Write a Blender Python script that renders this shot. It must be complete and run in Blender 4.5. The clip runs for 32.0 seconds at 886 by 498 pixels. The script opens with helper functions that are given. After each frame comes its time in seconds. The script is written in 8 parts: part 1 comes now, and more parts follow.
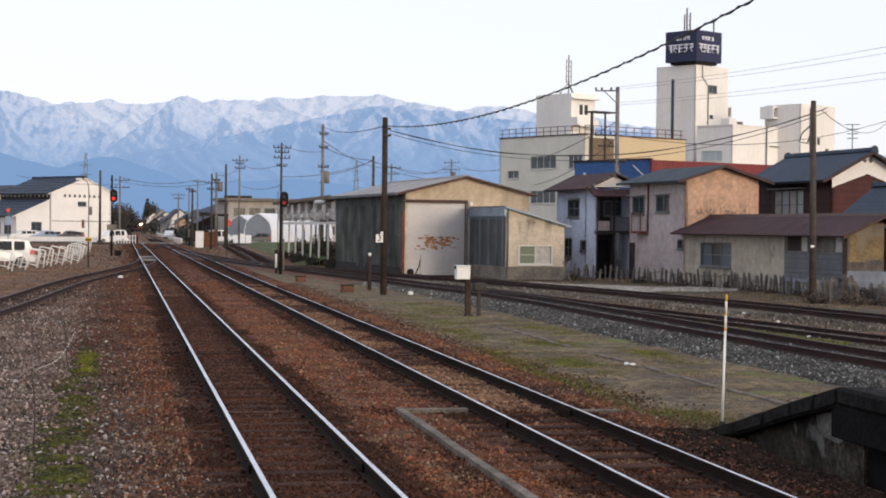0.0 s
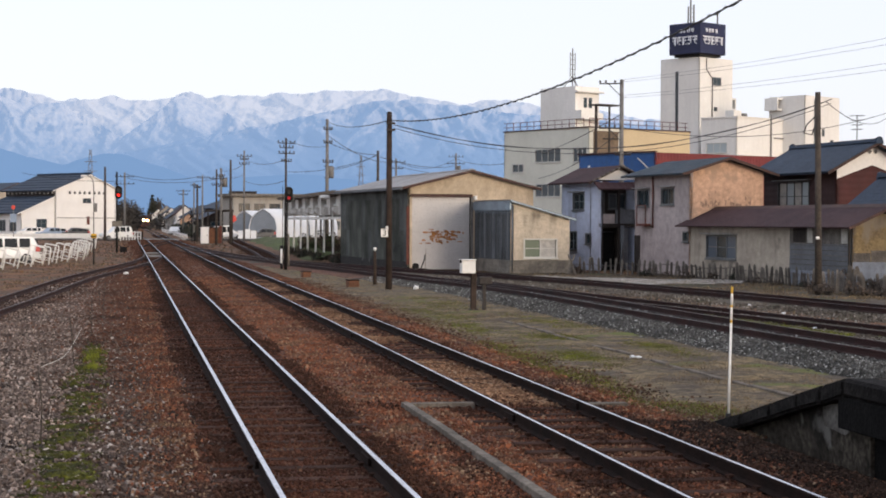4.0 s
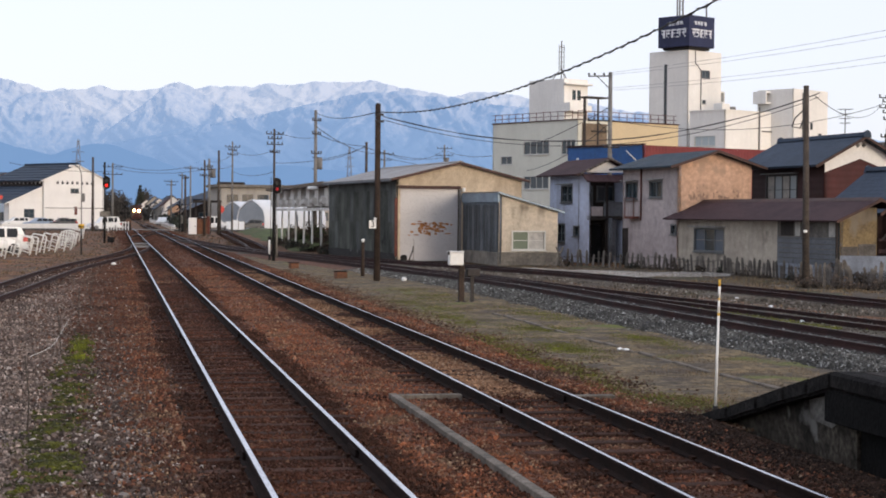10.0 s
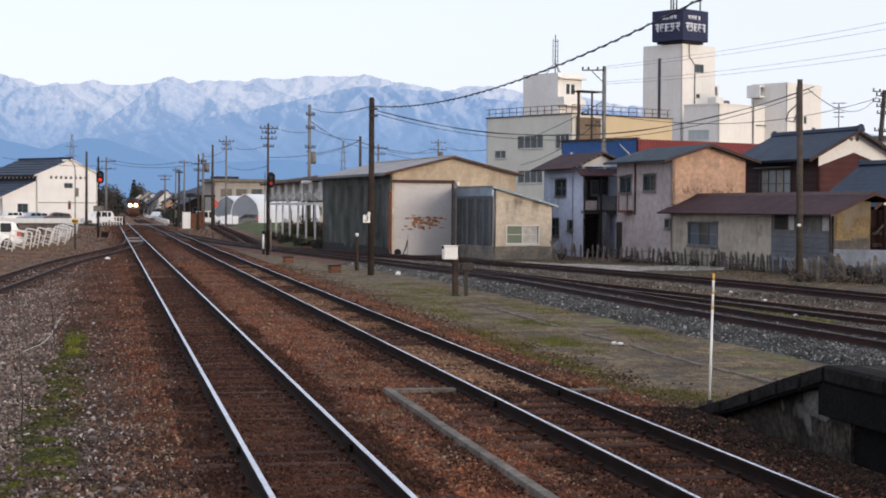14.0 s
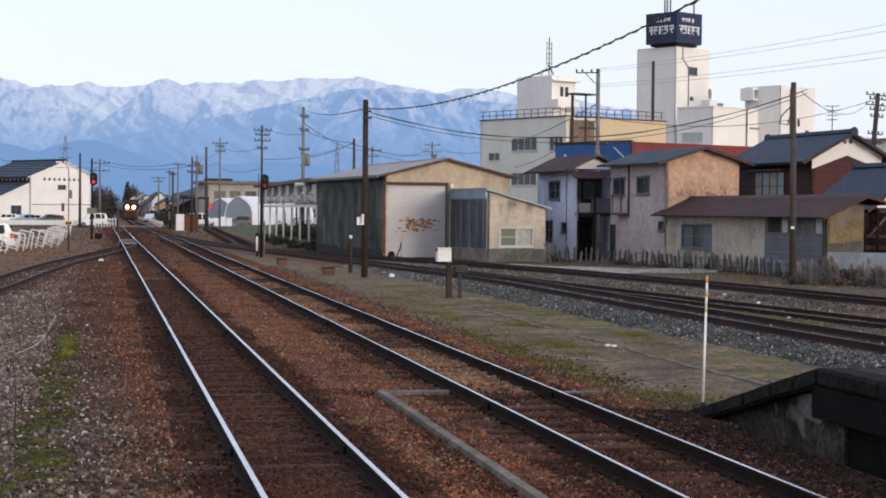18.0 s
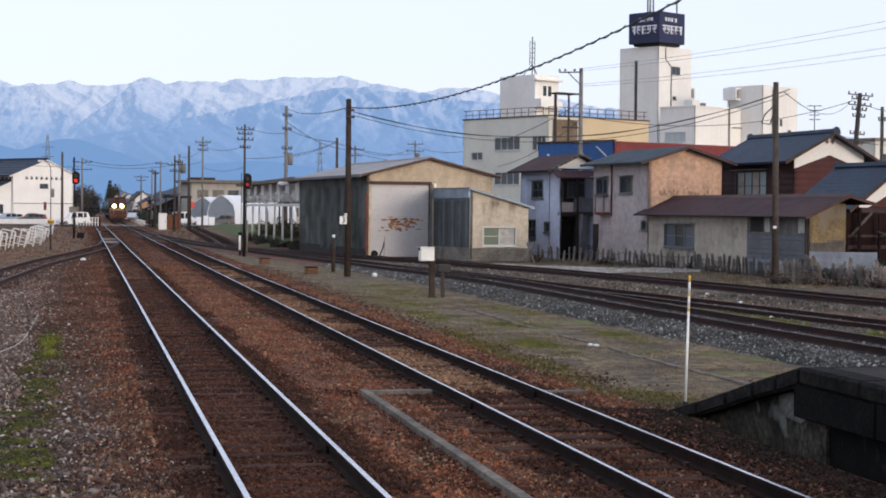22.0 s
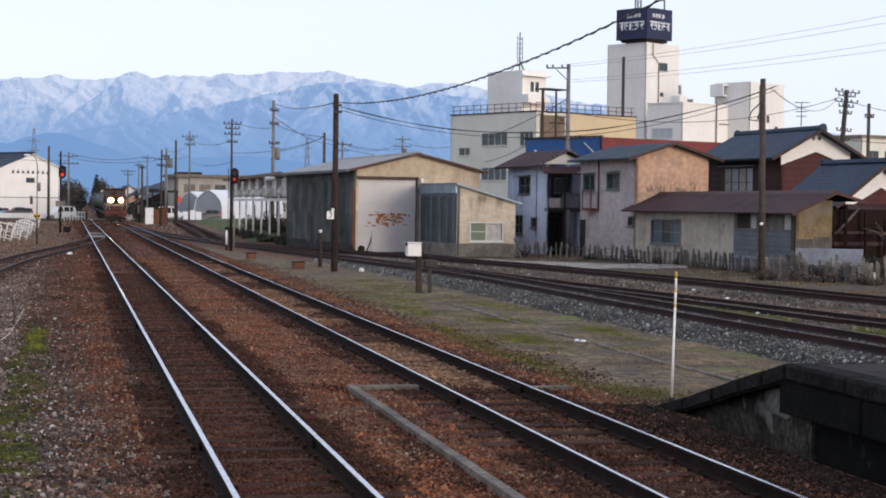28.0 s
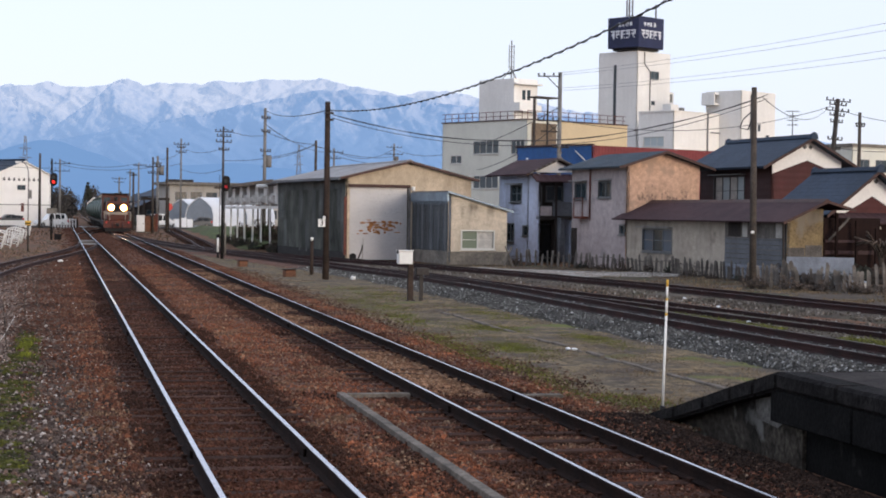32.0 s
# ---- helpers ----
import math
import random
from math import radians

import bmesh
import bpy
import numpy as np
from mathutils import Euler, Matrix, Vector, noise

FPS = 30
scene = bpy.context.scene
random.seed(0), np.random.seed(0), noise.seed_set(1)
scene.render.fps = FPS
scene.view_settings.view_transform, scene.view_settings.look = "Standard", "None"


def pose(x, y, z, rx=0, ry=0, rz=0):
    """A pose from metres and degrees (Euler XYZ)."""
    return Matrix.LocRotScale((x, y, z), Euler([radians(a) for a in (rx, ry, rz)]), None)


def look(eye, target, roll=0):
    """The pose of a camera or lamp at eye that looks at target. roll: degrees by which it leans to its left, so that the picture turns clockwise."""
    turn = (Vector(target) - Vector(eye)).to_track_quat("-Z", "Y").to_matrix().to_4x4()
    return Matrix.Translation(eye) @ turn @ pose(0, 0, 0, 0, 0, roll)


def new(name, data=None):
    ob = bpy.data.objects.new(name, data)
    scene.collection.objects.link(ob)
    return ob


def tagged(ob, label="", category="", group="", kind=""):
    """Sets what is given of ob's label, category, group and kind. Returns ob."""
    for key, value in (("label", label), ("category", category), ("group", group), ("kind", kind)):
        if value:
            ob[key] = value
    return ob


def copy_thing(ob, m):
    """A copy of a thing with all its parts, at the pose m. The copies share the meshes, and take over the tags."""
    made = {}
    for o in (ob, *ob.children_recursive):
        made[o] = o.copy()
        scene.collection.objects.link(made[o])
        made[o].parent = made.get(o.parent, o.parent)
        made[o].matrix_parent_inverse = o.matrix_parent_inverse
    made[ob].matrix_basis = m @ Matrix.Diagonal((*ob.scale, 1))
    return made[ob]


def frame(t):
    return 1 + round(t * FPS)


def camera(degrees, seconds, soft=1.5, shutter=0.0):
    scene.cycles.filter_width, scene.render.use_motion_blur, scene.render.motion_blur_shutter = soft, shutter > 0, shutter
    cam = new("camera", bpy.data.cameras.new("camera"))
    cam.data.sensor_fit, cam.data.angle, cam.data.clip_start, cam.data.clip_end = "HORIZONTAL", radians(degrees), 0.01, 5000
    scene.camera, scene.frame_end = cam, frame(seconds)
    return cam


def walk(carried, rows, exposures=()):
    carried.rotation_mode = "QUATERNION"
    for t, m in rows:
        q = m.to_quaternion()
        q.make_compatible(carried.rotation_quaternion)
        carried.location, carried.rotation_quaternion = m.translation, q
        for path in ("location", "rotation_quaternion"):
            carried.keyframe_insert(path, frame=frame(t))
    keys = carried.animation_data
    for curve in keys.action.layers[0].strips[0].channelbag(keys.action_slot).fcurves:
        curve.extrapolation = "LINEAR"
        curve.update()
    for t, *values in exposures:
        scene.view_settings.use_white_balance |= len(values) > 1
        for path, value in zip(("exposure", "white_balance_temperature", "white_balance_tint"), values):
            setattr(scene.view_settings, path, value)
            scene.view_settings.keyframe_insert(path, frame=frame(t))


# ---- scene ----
cam = camera(29.29, 32.0, soft=1.85)
EYE = (0.0, 0.0, 2.5)
# seconds and the turn of the camera, which stands on one spot
PATH = [
    (0, 89.277, -0.651, -10.732),
    (0.5, 89.33, -0.596, -10.633),
    (1, 89.251, -0.569, -10.559),
    (1.5, 89.244, -0.426, -10.697),
    (2, 89.245, -0.352, -10.639),
    (2.5, 89.344, -0.217, -10.632),
    (3, 89.325, -0.228, -10.641),
    (3.5, 89.195, -0.24, -10.55),
    (5.5, 88.96, -0.202, -10.683),
    (6, 88.959, -0.29, -10.726),
    (6.5, 88.996, -0.351, -10.724),
    (7, 89.036, -0.484, -10.611),
    (7.5, 89.013, -0.434, -10.683),
    (8, 89.096, -0.286, -10.752),
    (8.5, 89.018, -0.307, -10.844),
    (9, 89, -0.32, -10.958),
    (9.5, 88.926, -0.404, -10.934),
    (10, 88.802, -0.489, -10.962),
    (10.5, 88.824, -0.484, -11.023),
    (11, 88.897, -0.422, -10.999),
    (11.5, 88.955, -0.428, -11.081),
    (12, 88.9, -0.42, -11.198),
    (12.5, 88.838, -0.451, -11.218),
    (13, 88.724, -0.4, -11.252),
    (13.5, 88.695, -0.419, -11.259),
    (14, 88.608, -0.426, -11.165),
    (14.5, 88.487, -0.512, -11.223),
    (16.5, 88.753, -0.639, -11.313),
    (17, 88.782, -0.659, -11.243),
    (17.5, 88.713, -0.594, -11.264),
    (18, 88.687, -0.493, -11.376),
    (18.5, 88.648, -0.418, -11.511),
    (19, 88.612, -0.324, -11.564),
    (19.5, 88.702, -0.51, -11.638),
    (20, 88.648, -0.679, -11.7),
    (20.5, 88.645, -0.635, -11.826),
    (21, 88.617, -0.569, -11.823),
    (21.5, 88.668, -0.46, -11.893),
    (22, 88.667, -0.543, -11.95),
    (22.5, 88.672, -0.602, -11.958),
    (23, 88.655, -0.738, -11.838),
    (23.5, 88.631, -0.77, -11.818),
    (24, 88.713, -0.799, -11.838),
    (24.5, 88.788, -0.712, -12.071),
    (25, 88.944, -0.604, -12.251),
    (25.5, 88.984, -0.892, -12.305),
    (27.5, 88.497, -0.811, -12.391),
    (28, 88.515, -0.732, -12.386),
    (28.5, 88.61, -0.634, -12.369),
    (29, 88.72, -0.804, -12.342),
    (29.5, 88.742, -0.991, -12.33),
    (30, 88.657, -1.127, -12.369),
    (30.5, 88.545, -0.912, -12.444),
    (31, 88.572, -0.884, -12.499),
    (31.5, 88.685, -0.802, -12.595),
    (32, 88.788, -0.83, -12.674),
]
walk(cam, [(t, pose(*EYE, rx, ry, rz)) for t, rx, ry, rz in PATH],
     [(0, 0.04, 6760, 10), (3, 0.03, 6740, 10), (7, 0.02, 6640, 10), (12, 0.0, 6520, 10), (17, -0.01, 6320, 10), (24, -0.01, 6200, 10), (32, 0.0, 6220, 10)])

# ---- light: a clear late afternoon, low soft sun from behind on the right ----
world = bpy.data.worlds.new("world")
scene.world = world
world.use_nodes = True
wn, wl = world.node_tree.nodes, world.node_tree.links
SUN_EL, SUN_AZ = 9.0, 152.0          # degrees; azimuth clockwise from +y
sky = wn.new("ShaderNodeTexSky")
sky.sky_type, sky.sun_disc = "NISHITA", False
sky.sun_elevation, sky.sun_rotation = radians(SUN_EL), radians(SUN_AZ)
sky.air_density, sky.dust_density, sky.ozone_density = 1.0, 1.5, 1.0
veil = wn.new("ShaderNodeMix")       # thin high cloud over the whole sky
veil.data_type = "RGBA"
veil.inputs[0].default_value = 0.72
veil.inputs[7].default_value = (7.1, 7.42, 8.7, 1)
wl.new(sky.outputs[0], veil.inputs[6])
wl.new(veil.outputs[2], wn["Background"].inputs[0])
wn["Background"].inputs[1].default_value = 0.150
sun = new("sun", bpy.data.lights.new("sun", "SUN"))
sun.data.energy, sun.data.angle, sun.data.color = 1.75, radians(20), (1.0, 0.86, 0.72)
sa, se = radians(SUN_AZ), radians(SUN_EL)
sun.matrix_world = look((math.sin(sa) * math.cos(se) * 50, math.cos(sa) * math.cos(se) * 50, math.sin(se) * 50), (0, 0, 0))
scene.view_settings.exposure = 0.0


# ---- materials ----
def tint(c, k):
    return tuple(min(1.0, v * k) for v in c[:3]) + (1,)


def surface(name, a, b, scale=3.0, rough=0.85, metal=0.0, bump=0.25, fine=40.0, fine_amount=0.35, streak=None,
            ridge=0.0, ridge_axis=0, spec=0.3, island=0.0, blotch=None, blotch_at=0.62, blotch_scale=1.2, mid=0.12, second=None, pale=None):
    """Two colours mixed by wide and fine noise, with optional stains run down, ridges, blotches and piece-to-piece change."""
    m = bpy.data.materials.new(name)
    m.use_nodes = True
    n, l = m.node_tree.nodes, m.node_tree.links
    bs = n["Principled BSDF"]
    bs.inputs["Roughness"].default_value = rough
    bs.inputs["Metallic"].default_value = metal
    bs.inputs["Specular IOR Level"].default_value = spec
    co = n.new("ShaderNodeTexCoord")
    at = co.outputs["Object"]

    def wave(sc, detail=4.0, src=at, stretch=None):
        if stretch:
            mp = n.new("ShaderNodeMapping")
            mp.inputs["Scale"].default_value = stretch
            l.new(src, mp.inputs[0])
            src = mp.outputs[0]
        t = n.new("ShaderNodeTexNoise")
        t.inputs["Scale"].default_value, t.inputs["Detail"].default_value = sc, detail
        l.new(src, t.inputs["Vector"])
        return t.outputs[0]

    def curve(src, lo, hi):
        r = n.new("ShaderNodeMapRange")
        r.inputs[1].default_value, r.inputs[2].default_value = lo, hi
        l.new(src, r.inputs[0])
        return r.outputs[0]

    def mixed(fac, x, y, mode="MIX"):
        k = n.new("ShaderNodeMix")
        k.data_type, k.blend_type = "RGBA", mode
        for s, v in ((k.inputs[0], fac), (k.inputs[6], x), (k.inputs[7], y)):
            if isinstance(v, bpy.types.NodeSocket):
                l.new(v, s)
            else:
                s.default_value = v if not isinstance(v, tuple) else tuple(v[:3]) + (1,)
        return k.outputs[2]

    col = mixed(curve(wave(scale, 5), 0.35, 0.65), a, b)
    small = wave(fine, 3)
    grey = mixed(curve(small, 0.3, 0.7), (1 - fine_amount,) * 3, (1 + fine_amount * 0.6,) * 3)
    col = mixed(1.0, col, grey, "MULTIPLY")
    if mid:
        mids = mixed(curve(wave(scale * 6, 6), 0.3, 0.7), (1 - mid,) * 3, (1 + mid,) * 3)
        col = mixed(1.0, col, mids, "MULTIPLY")
    if second:
        col = mixed(curve(wave(scale * 2.3, 6), 0.52, 0.68), col, second)
    if blotch:
        col = mixed(curve(wave(blotch_scale, 6), blotch_at, blotch_at + 0.08), col, blotch)
    if streak:
        run = wave(1.0, 7, at, (1.5, 1.5, 0.20))
        wide = wave(0.9, 6, at)
        both = n.new("ShaderNodeMath")
        both.operation = "MULTIPLY"
        l.new(curve(run, 0.46, 0.86), both.inputs[0])
        l.new(curve(wide, 0.36, 0.62), both.inputs[1])
        col = mixed(both.outputs[0], col, streak)
    if island:
        ob = n.new("ShaderNodeObjectInfo")
        ge = n.new("ShaderNodeNewGeometry")
        ad = n.new("ShaderNodeMath")
        l.new(ob.outputs["Random"], ad.inputs[0])
        l.new(ge.outputs["Random Per Island"], ad.inputs[1])
        fr = n.new("ShaderNodeMath")
        fr.operation = "FRACT"
        l.new(ad.outputs[0], fr.inputs[0])
        pw = n.new("ShaderNodeMath")
        pw.operation = "POWER"
        pw.inputs[1].default_value = 2.5
        l.new(fr.outputs[0], pw.inputs[0])
        each = mixed(pw.outputs[0], (1 - island * 0.6,) * 3, (1 + island * 1.8,) * 3)
        col = mixed(1.0, col, each, "MULTIPLY")
    if pale:
        # one piece in a dozen is of a paler stone
        ge2 = n.new("ShaderNodeNewGeometry")
        mu2, fr2 = n.new("ShaderNodeMath"), n.new("ShaderNodeMath")
        mu2.operation, fr2.operation = "MULTIPLY", "FRACT"
        mu2.inputs[1].default_value = 37.0
        l.new(ge2.outputs["Random Per Island"], mu2.inputs[0])
        l.new(mu2.outputs[0], fr2.inputs[0])
        col = mixed(curve(fr2.outputs[0], 0.86, 1.0), col, pale)
    l.new(col, bs.inputs["Base Color"])
    height = small
    if ridge:
        sep = n.new("ShaderNodeSeparateXYZ")
        l.new(at, sep.inputs[0])
        mu = n.new("ShaderNodeMath")
        mu.operation = "MULTIPLY"
        mu.inputs[1].default_value = 2 * math.pi / ridge
        l.new(sep.outputs[ridge_axis], mu.inputs[0])
        si = n.new("ShaderNodeMath")
        si.operation = "SINE"
        l.new(mu.outputs[0], si.inputs[0])
        height = si.outputs[0]
    bp = n.new("ShaderNodeBump")
    bp.inputs["Strength"].default_value, bp.inputs["Distance"].default_value = bump, 0.02
    l.new(height, bp.inputs["Height"])
    l.new(bp.outputs[0], bs.inputs["Normal"])
    return m


def plain(name, c, rough=0.5, metal=0.0, glow=0.0, spec=0.5):
    m = bpy.data.materials.new(name)
    m.use_nodes = True
    b = m.node_tree.nodes["Principled BSDF"]
    b.inputs["Base Color"].default_value = (*c[:3], 1)
    b.inputs["Roughness"].default_value, b.inputs["Metallic"].default_value = rough, metal
    b.inputs["Specular IOR Level"].default_value = spec
    if glow:
        b.inputs["Emission Color"].default_value = (*c[:3], 1)
        b.inputs["Emission Strength"].default_value = glow
    return m


M = {}
M["earth"] = surface("earth", (0.205, 0.088, 0.036), (0.082, 0.046, 0.026), 0.35, 0.95, fine=25, fine_amount=0.5, blotch=(0.06, 0.07, 0.022), blotch_at=0.6, blotch_scale=0.4, mid=0.5, second=(0.06, 0.042, 0.03))
M["brown_ballast"] = surface("brown_ballast", (0.150, 0.062, 0.035), (0.080, 0.037, 0.024), 0.6, 0.95, fine=24, fine_amount=0.6, bump=0.6, mid=0.4, second=(0.125, 0.070, 0.044))
M["grey_gravel"] = surface("grey_gravel", (0.142, 0.092, 0.068), (0.078, 0.051, 0.039), 0.35, 0.95, spec=0.18, fine=30, fine_amount=0.55, bump=0.6, mid=0.35, blotch=(0.048, 0.032, 0.024), blotch_at=0.57, blotch_scale=0.3)
M["moss_ground"] = surface("moss_ground", (0.190, 0.136, 0.070), (0.074, 0.056, 0.042), 1.0, 0.95, fine=22, fine_amount=0.55, bump=0.6, blotch=(0.110, 0.122, 0.022), blotch_at=0.60, blotch_scale=0.5, mid=0.7, second=(0.070, 0.056, 0.036))
M["blue_ballast"] = surface("blue_ballast", (0.09, 0.09, 0.092), (0.06, 0.06, 0.062), 0.8, 0.95, fine=28, fine_amount=0.6, bump=0.7)
M["yard"] = surface("yard", (0.105, 0.085, 0.062), (0.062, 0.048, 0.035), 0.3, 0.95, fine=20, fine_amount=0.5, bump=0.4, mid=0.5, second=(0.06, 0.06, 0.03))
M["kerb_stone"] = surface("kerb_stone", (0.185, 0.155, 0.125), (0.095, 0.080, 0.064), 1.5, 0.9, fine=30, fine_amount=0.35, mid=0.3)
M["pale_paving"] = surface("pale_paving", (0.30, 0.28, 0.26), (0.2, 0.185, 0.17), 0.6, 0.9, fine=18, fine_amount=0.25)
M["rust"] = surface("rust", (0.028, 0.017, 0.014), (0.018, 0.013, 0.012), 2, 0.95, 0.0, fine=60, fine_amount=0.4, spec=0.06)
M["rust_red"] = surface("rust_red", (0.046, 0.017, 0.014), (0.024, 0.012, 0.011), 1.5, 0.85, 0.1, fine=60, fine_amount=0.4)
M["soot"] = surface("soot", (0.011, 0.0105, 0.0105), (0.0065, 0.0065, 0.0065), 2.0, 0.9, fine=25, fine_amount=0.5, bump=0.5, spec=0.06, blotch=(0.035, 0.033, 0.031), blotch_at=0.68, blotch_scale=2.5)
M["ramp_wall"] = surface("ramp_wall", (0.066, 0.057, 0.046), (0.020, 0.017, 0.014), 1.7, 0.95, fine=20, fine_amount=0.45, bump=0.6, spec=0.1, streak=(0.012, 0.011, 0.010), blotch=(0.13, 0.125, 0.115), blotch_at=0.61, blotch_scale=2.2, mid=0.45)
M["pier_pale"] = surface("pier_pale", (0.135, 0.128, 0.118), (0.085, 0.078, 0.07), 2.0, 0.95, fine=20, fine_amount=0.35, bump=0.4, streak=(0.06, 0.055, 0.05), mid=0.3)
# headlamp glare, given to a glowing disc wider than the lamp
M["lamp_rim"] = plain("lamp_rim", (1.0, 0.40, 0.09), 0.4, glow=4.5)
M["rail_bright"] = surface("rail_bright", (0.57, 0.55, 0.61), (0.46, 0.44, 0.50), 1.0, 0.22, 0.95, bump=0.02, fine=20, fine_amount=0.1, spec=0.5)
M["rail_dull"] = surface("rail_dull", (0.10, 0.075, 0.065), (0.06, 0.05, 0.05), 1.5, 0.55, 0.6, bump=0.1, fine=30)
M["sleeper"] = surface("sleeper", (0.064, 0.031, 0.021), (0.040, 0.022, 0.016), 2.0, 0.9, fine=35, fine_amount=0.5, bump=0.6, island=0.3, spec=0.08)
M["concrete"] = surface("concrete", (0.24, 0.215, 0.18), (0.14, 0.125, 0.108), 1.2, 0.9, fine=40, fine_amount=0.25, streak=(0.10, 0.09, 0.078), mid=0.25)
M["dark_concrete"] = surface("dark_concrete", (0.032, 0.030, 0.029), (0.018, 0.017, 0.017), 1.6, 0.9, fine=30, fine_amount=0.4, bump=0.5, streak=(0.03, 0.03, 0.03), blotch=(0.16, 0.155, 0.15), blotch_at=0.66)
M["platform_asphalt"] = surface("platform_asphalt", (0.054, 0.046, 0.041), (0.034, 0.029, 0.027), 1.2, 0.95, fine=40, fine_amount=0.4, mid=0.3, spec=0.1)
M["coping_soot"] = surface("coping_soot", (0.024, 0.022, 0.021), (0.013, 0.012, 0.012), 2.0, 0.95, fine=25, fine_amount=0.5, bump=0.6, spec=0.06, mid=0.3, blotch=(0.075, 0.07, 0.065), blotch_at=0.66, blotch_scale=2.2)
M["verge"] = surface("verge", (0.085, 0.062, 0.042), (0.045, 0.034, 0.024), 0.5, 0.95, fine=20, fine_amount=0.5, mid=0.5, blotch=(0.05, 0.058, 0.02), blotch_at=0.56, blotch_scale=0.5)
M["pane_blue"] = plain("pane_blue", (0.085, 0.11, 0.145), 0.25, spec=0.4)
M["bay_brown"] = surface("bay_brown", (0.20, 0.15, 0.105), (0.14, 0.105, 0.075), 0.5, 0.9, fine=10, fine_amount=0.2)
M["hood_tin"] = surface("hood_tin", (0.36, 0.36, 0.36), (0.25, 0.25, 0.25), 1.5, 0.6, 0.2, fine=14, fine_amount=0.25)
M["peeled"] = surface("peeled", (0.37, 0.245, 0.18), (0.24, 0.16, 0.12), 3.0, 0.95, fine=20, fine_amount=0.3)
M["pane_pale"] = plain("pane_pale", (0.40, 0.46, 0.48), 0.3, spec=0.4)
M["asphalt"] = surface("asphalt", (0.095, 0.088, 0.082), (0.065, 0.06, 0.057), 0.8, 0.9, fine=60, fine_amount=0.4)
M["white_paint"] = surface("white_paint", (0.78, 0.77, 0.74), (0.70, 0.69, 0.66), 1.5, 0.55, fine=20, fine_amount=0.08, bump=0.05, mid=0.02)
M["yellow_paint"] = plain("yellow_paint", (0.65, 0.38, 0.03), 0.5)
M["black_paint"] = surface("black_paint", (0.024, 0.022, 0.022), (0.014, 0.014, 0.014), 3, 0.7, fine=30, spec=0.1)
M["pole_wood"] = surface("pole_wood", (0.085, 0.068, 0.056), (0.055, 0.046, 0.04), 2.5, 0.9, fine=20, fine_amount=0.4, streak=(0.10, 0.085, 0.075))
M["pole_tarred"] = surface("pole_tarred", (0.058, 0.040, 0.032), (0.032, 0.024, 0.020), 2.5, 0.9, fine=20, fine_amount=0.4, streak=(0.085, 0.066, 0.055), spec=0.15)
M["pole_concrete"] = surface("pole_concrete", (0.22, 0.21, 0.20), (0.15, 0.145, 0.14), 1.5, 0.85, fine=20)
M["wire_grey"] = plain("wire_grey", (0.20, 0.20, 0.21), 0.6)
M["cable"] = plain("cable", (0.03, 0.03, 0.032), 0.7)
M["corrugated_dark"] = surface("corrugated_dark", (0.042, 0.046, 0.040), (0.020, 0.022, 0.020), 0.5, 0.8, 0.0, ridge=0.076, ridge_axis=1, bump=0.35, fine=12, spec=0.1, streak=(0.060, 0.066, 0.056), blotch=(0.010, 0.012, 0.011), blotch_at=0.66, blotch_scale=1.1)
M["tin_sheet"] = surface("tin_sheet", (0.082, 0.087, 0.074), (0.030, 0.033, 0.028), 0.7, 0.75, 0.0, ridge=0.076, ridge_axis=1, bump=0.5, fine=9, fine_amount=0.3, spec=0.15, streak=(0.115, 0.122, 0.108), blotch=(0.014, 0.017, 0.015), blotch_at=0.60, blotch_scale=1.3, island=0.25)
M["tin_sheet_pale"] = surface("tin_sheet_pale", (0.120, 0.128, 0.122), (0.055, 0.060, 0.056), 0.7, 0.7, 0.1, ridge=0.076, ridge_axis=1, bump=0.5, fine=9, fine_amount=0.3, spec=0.15, streak=(0.045, 0.05, 0.046), island=0.25)
M["corrugated_grey"] = surface("corrugated_grey", (0.095, 0.105, 0.112), (0.055, 0.061, 0.066), 0.7, 0.5, 0.3, ridge=0.076, ridge_axis=1, bump=0.9, fine=12, streak=(0.05, 0.05, 0.05))
M["cream_wall"] = surface("cream_wall", (0.56, 0.455, 0.335), (0.46, 0.37, 0.265), 0.6, 0.85, fine=14, fine_amount=0.18, streak=(0.22, 0.17, 0.115), blotch=(0.36, 0.28, 0.19), blotch_at=0.62, blotch_scale=1.1, mid=0.15)
M["cream_dirty"] = surface("cream_dirty", (0.62, 0.525, 0.41), (0.50, 0.43, 0.335), 0.7, 0.85, fine=14, fine_amount=0.18, streak=(0.13, 0.11, 0.085), blotch=(0.26, 0.22, 0.17), blotch_at=0.60, blotch_scale=0.9, mid=0.15)
M["shutter"] = surface("shutter", (0.48, 0.465, 0.46), (0.43, 0.415, 0.41), 0.5, 0.5, 0.1, ridge=0.09, ridge_axis=2, bump=0.1, fine=12, fine_amount=0.08, mid=0.02)
M["shutter_rust"] = surface("shutter_rust", (0.42, 0.19, 0.07), (0.25, 0.10, 0.04), 5, 0.85, fine=30)
M["red_trim"] = surface("red_trim", (0.17, 0.05, 0.035), (0.10, 0.04, 0.03), 2, 0.7, fine=20)
M["tin_roof"] = surface("tin_roof", (0.30, 0.28, 0.27), (0.20, 0.185, 0.18), 0.5, 0.5, 0.3, ridge=0.20, ridge_axis=0, bump=0.5, fine=10, streak=(0.2, 0.13, 0.09))
M["brown_edge"] = surface("brown_edge", (0.085, 0.042, 0.033), (0.05, 0.028, 0.025), 2, 0.7, fine=20)
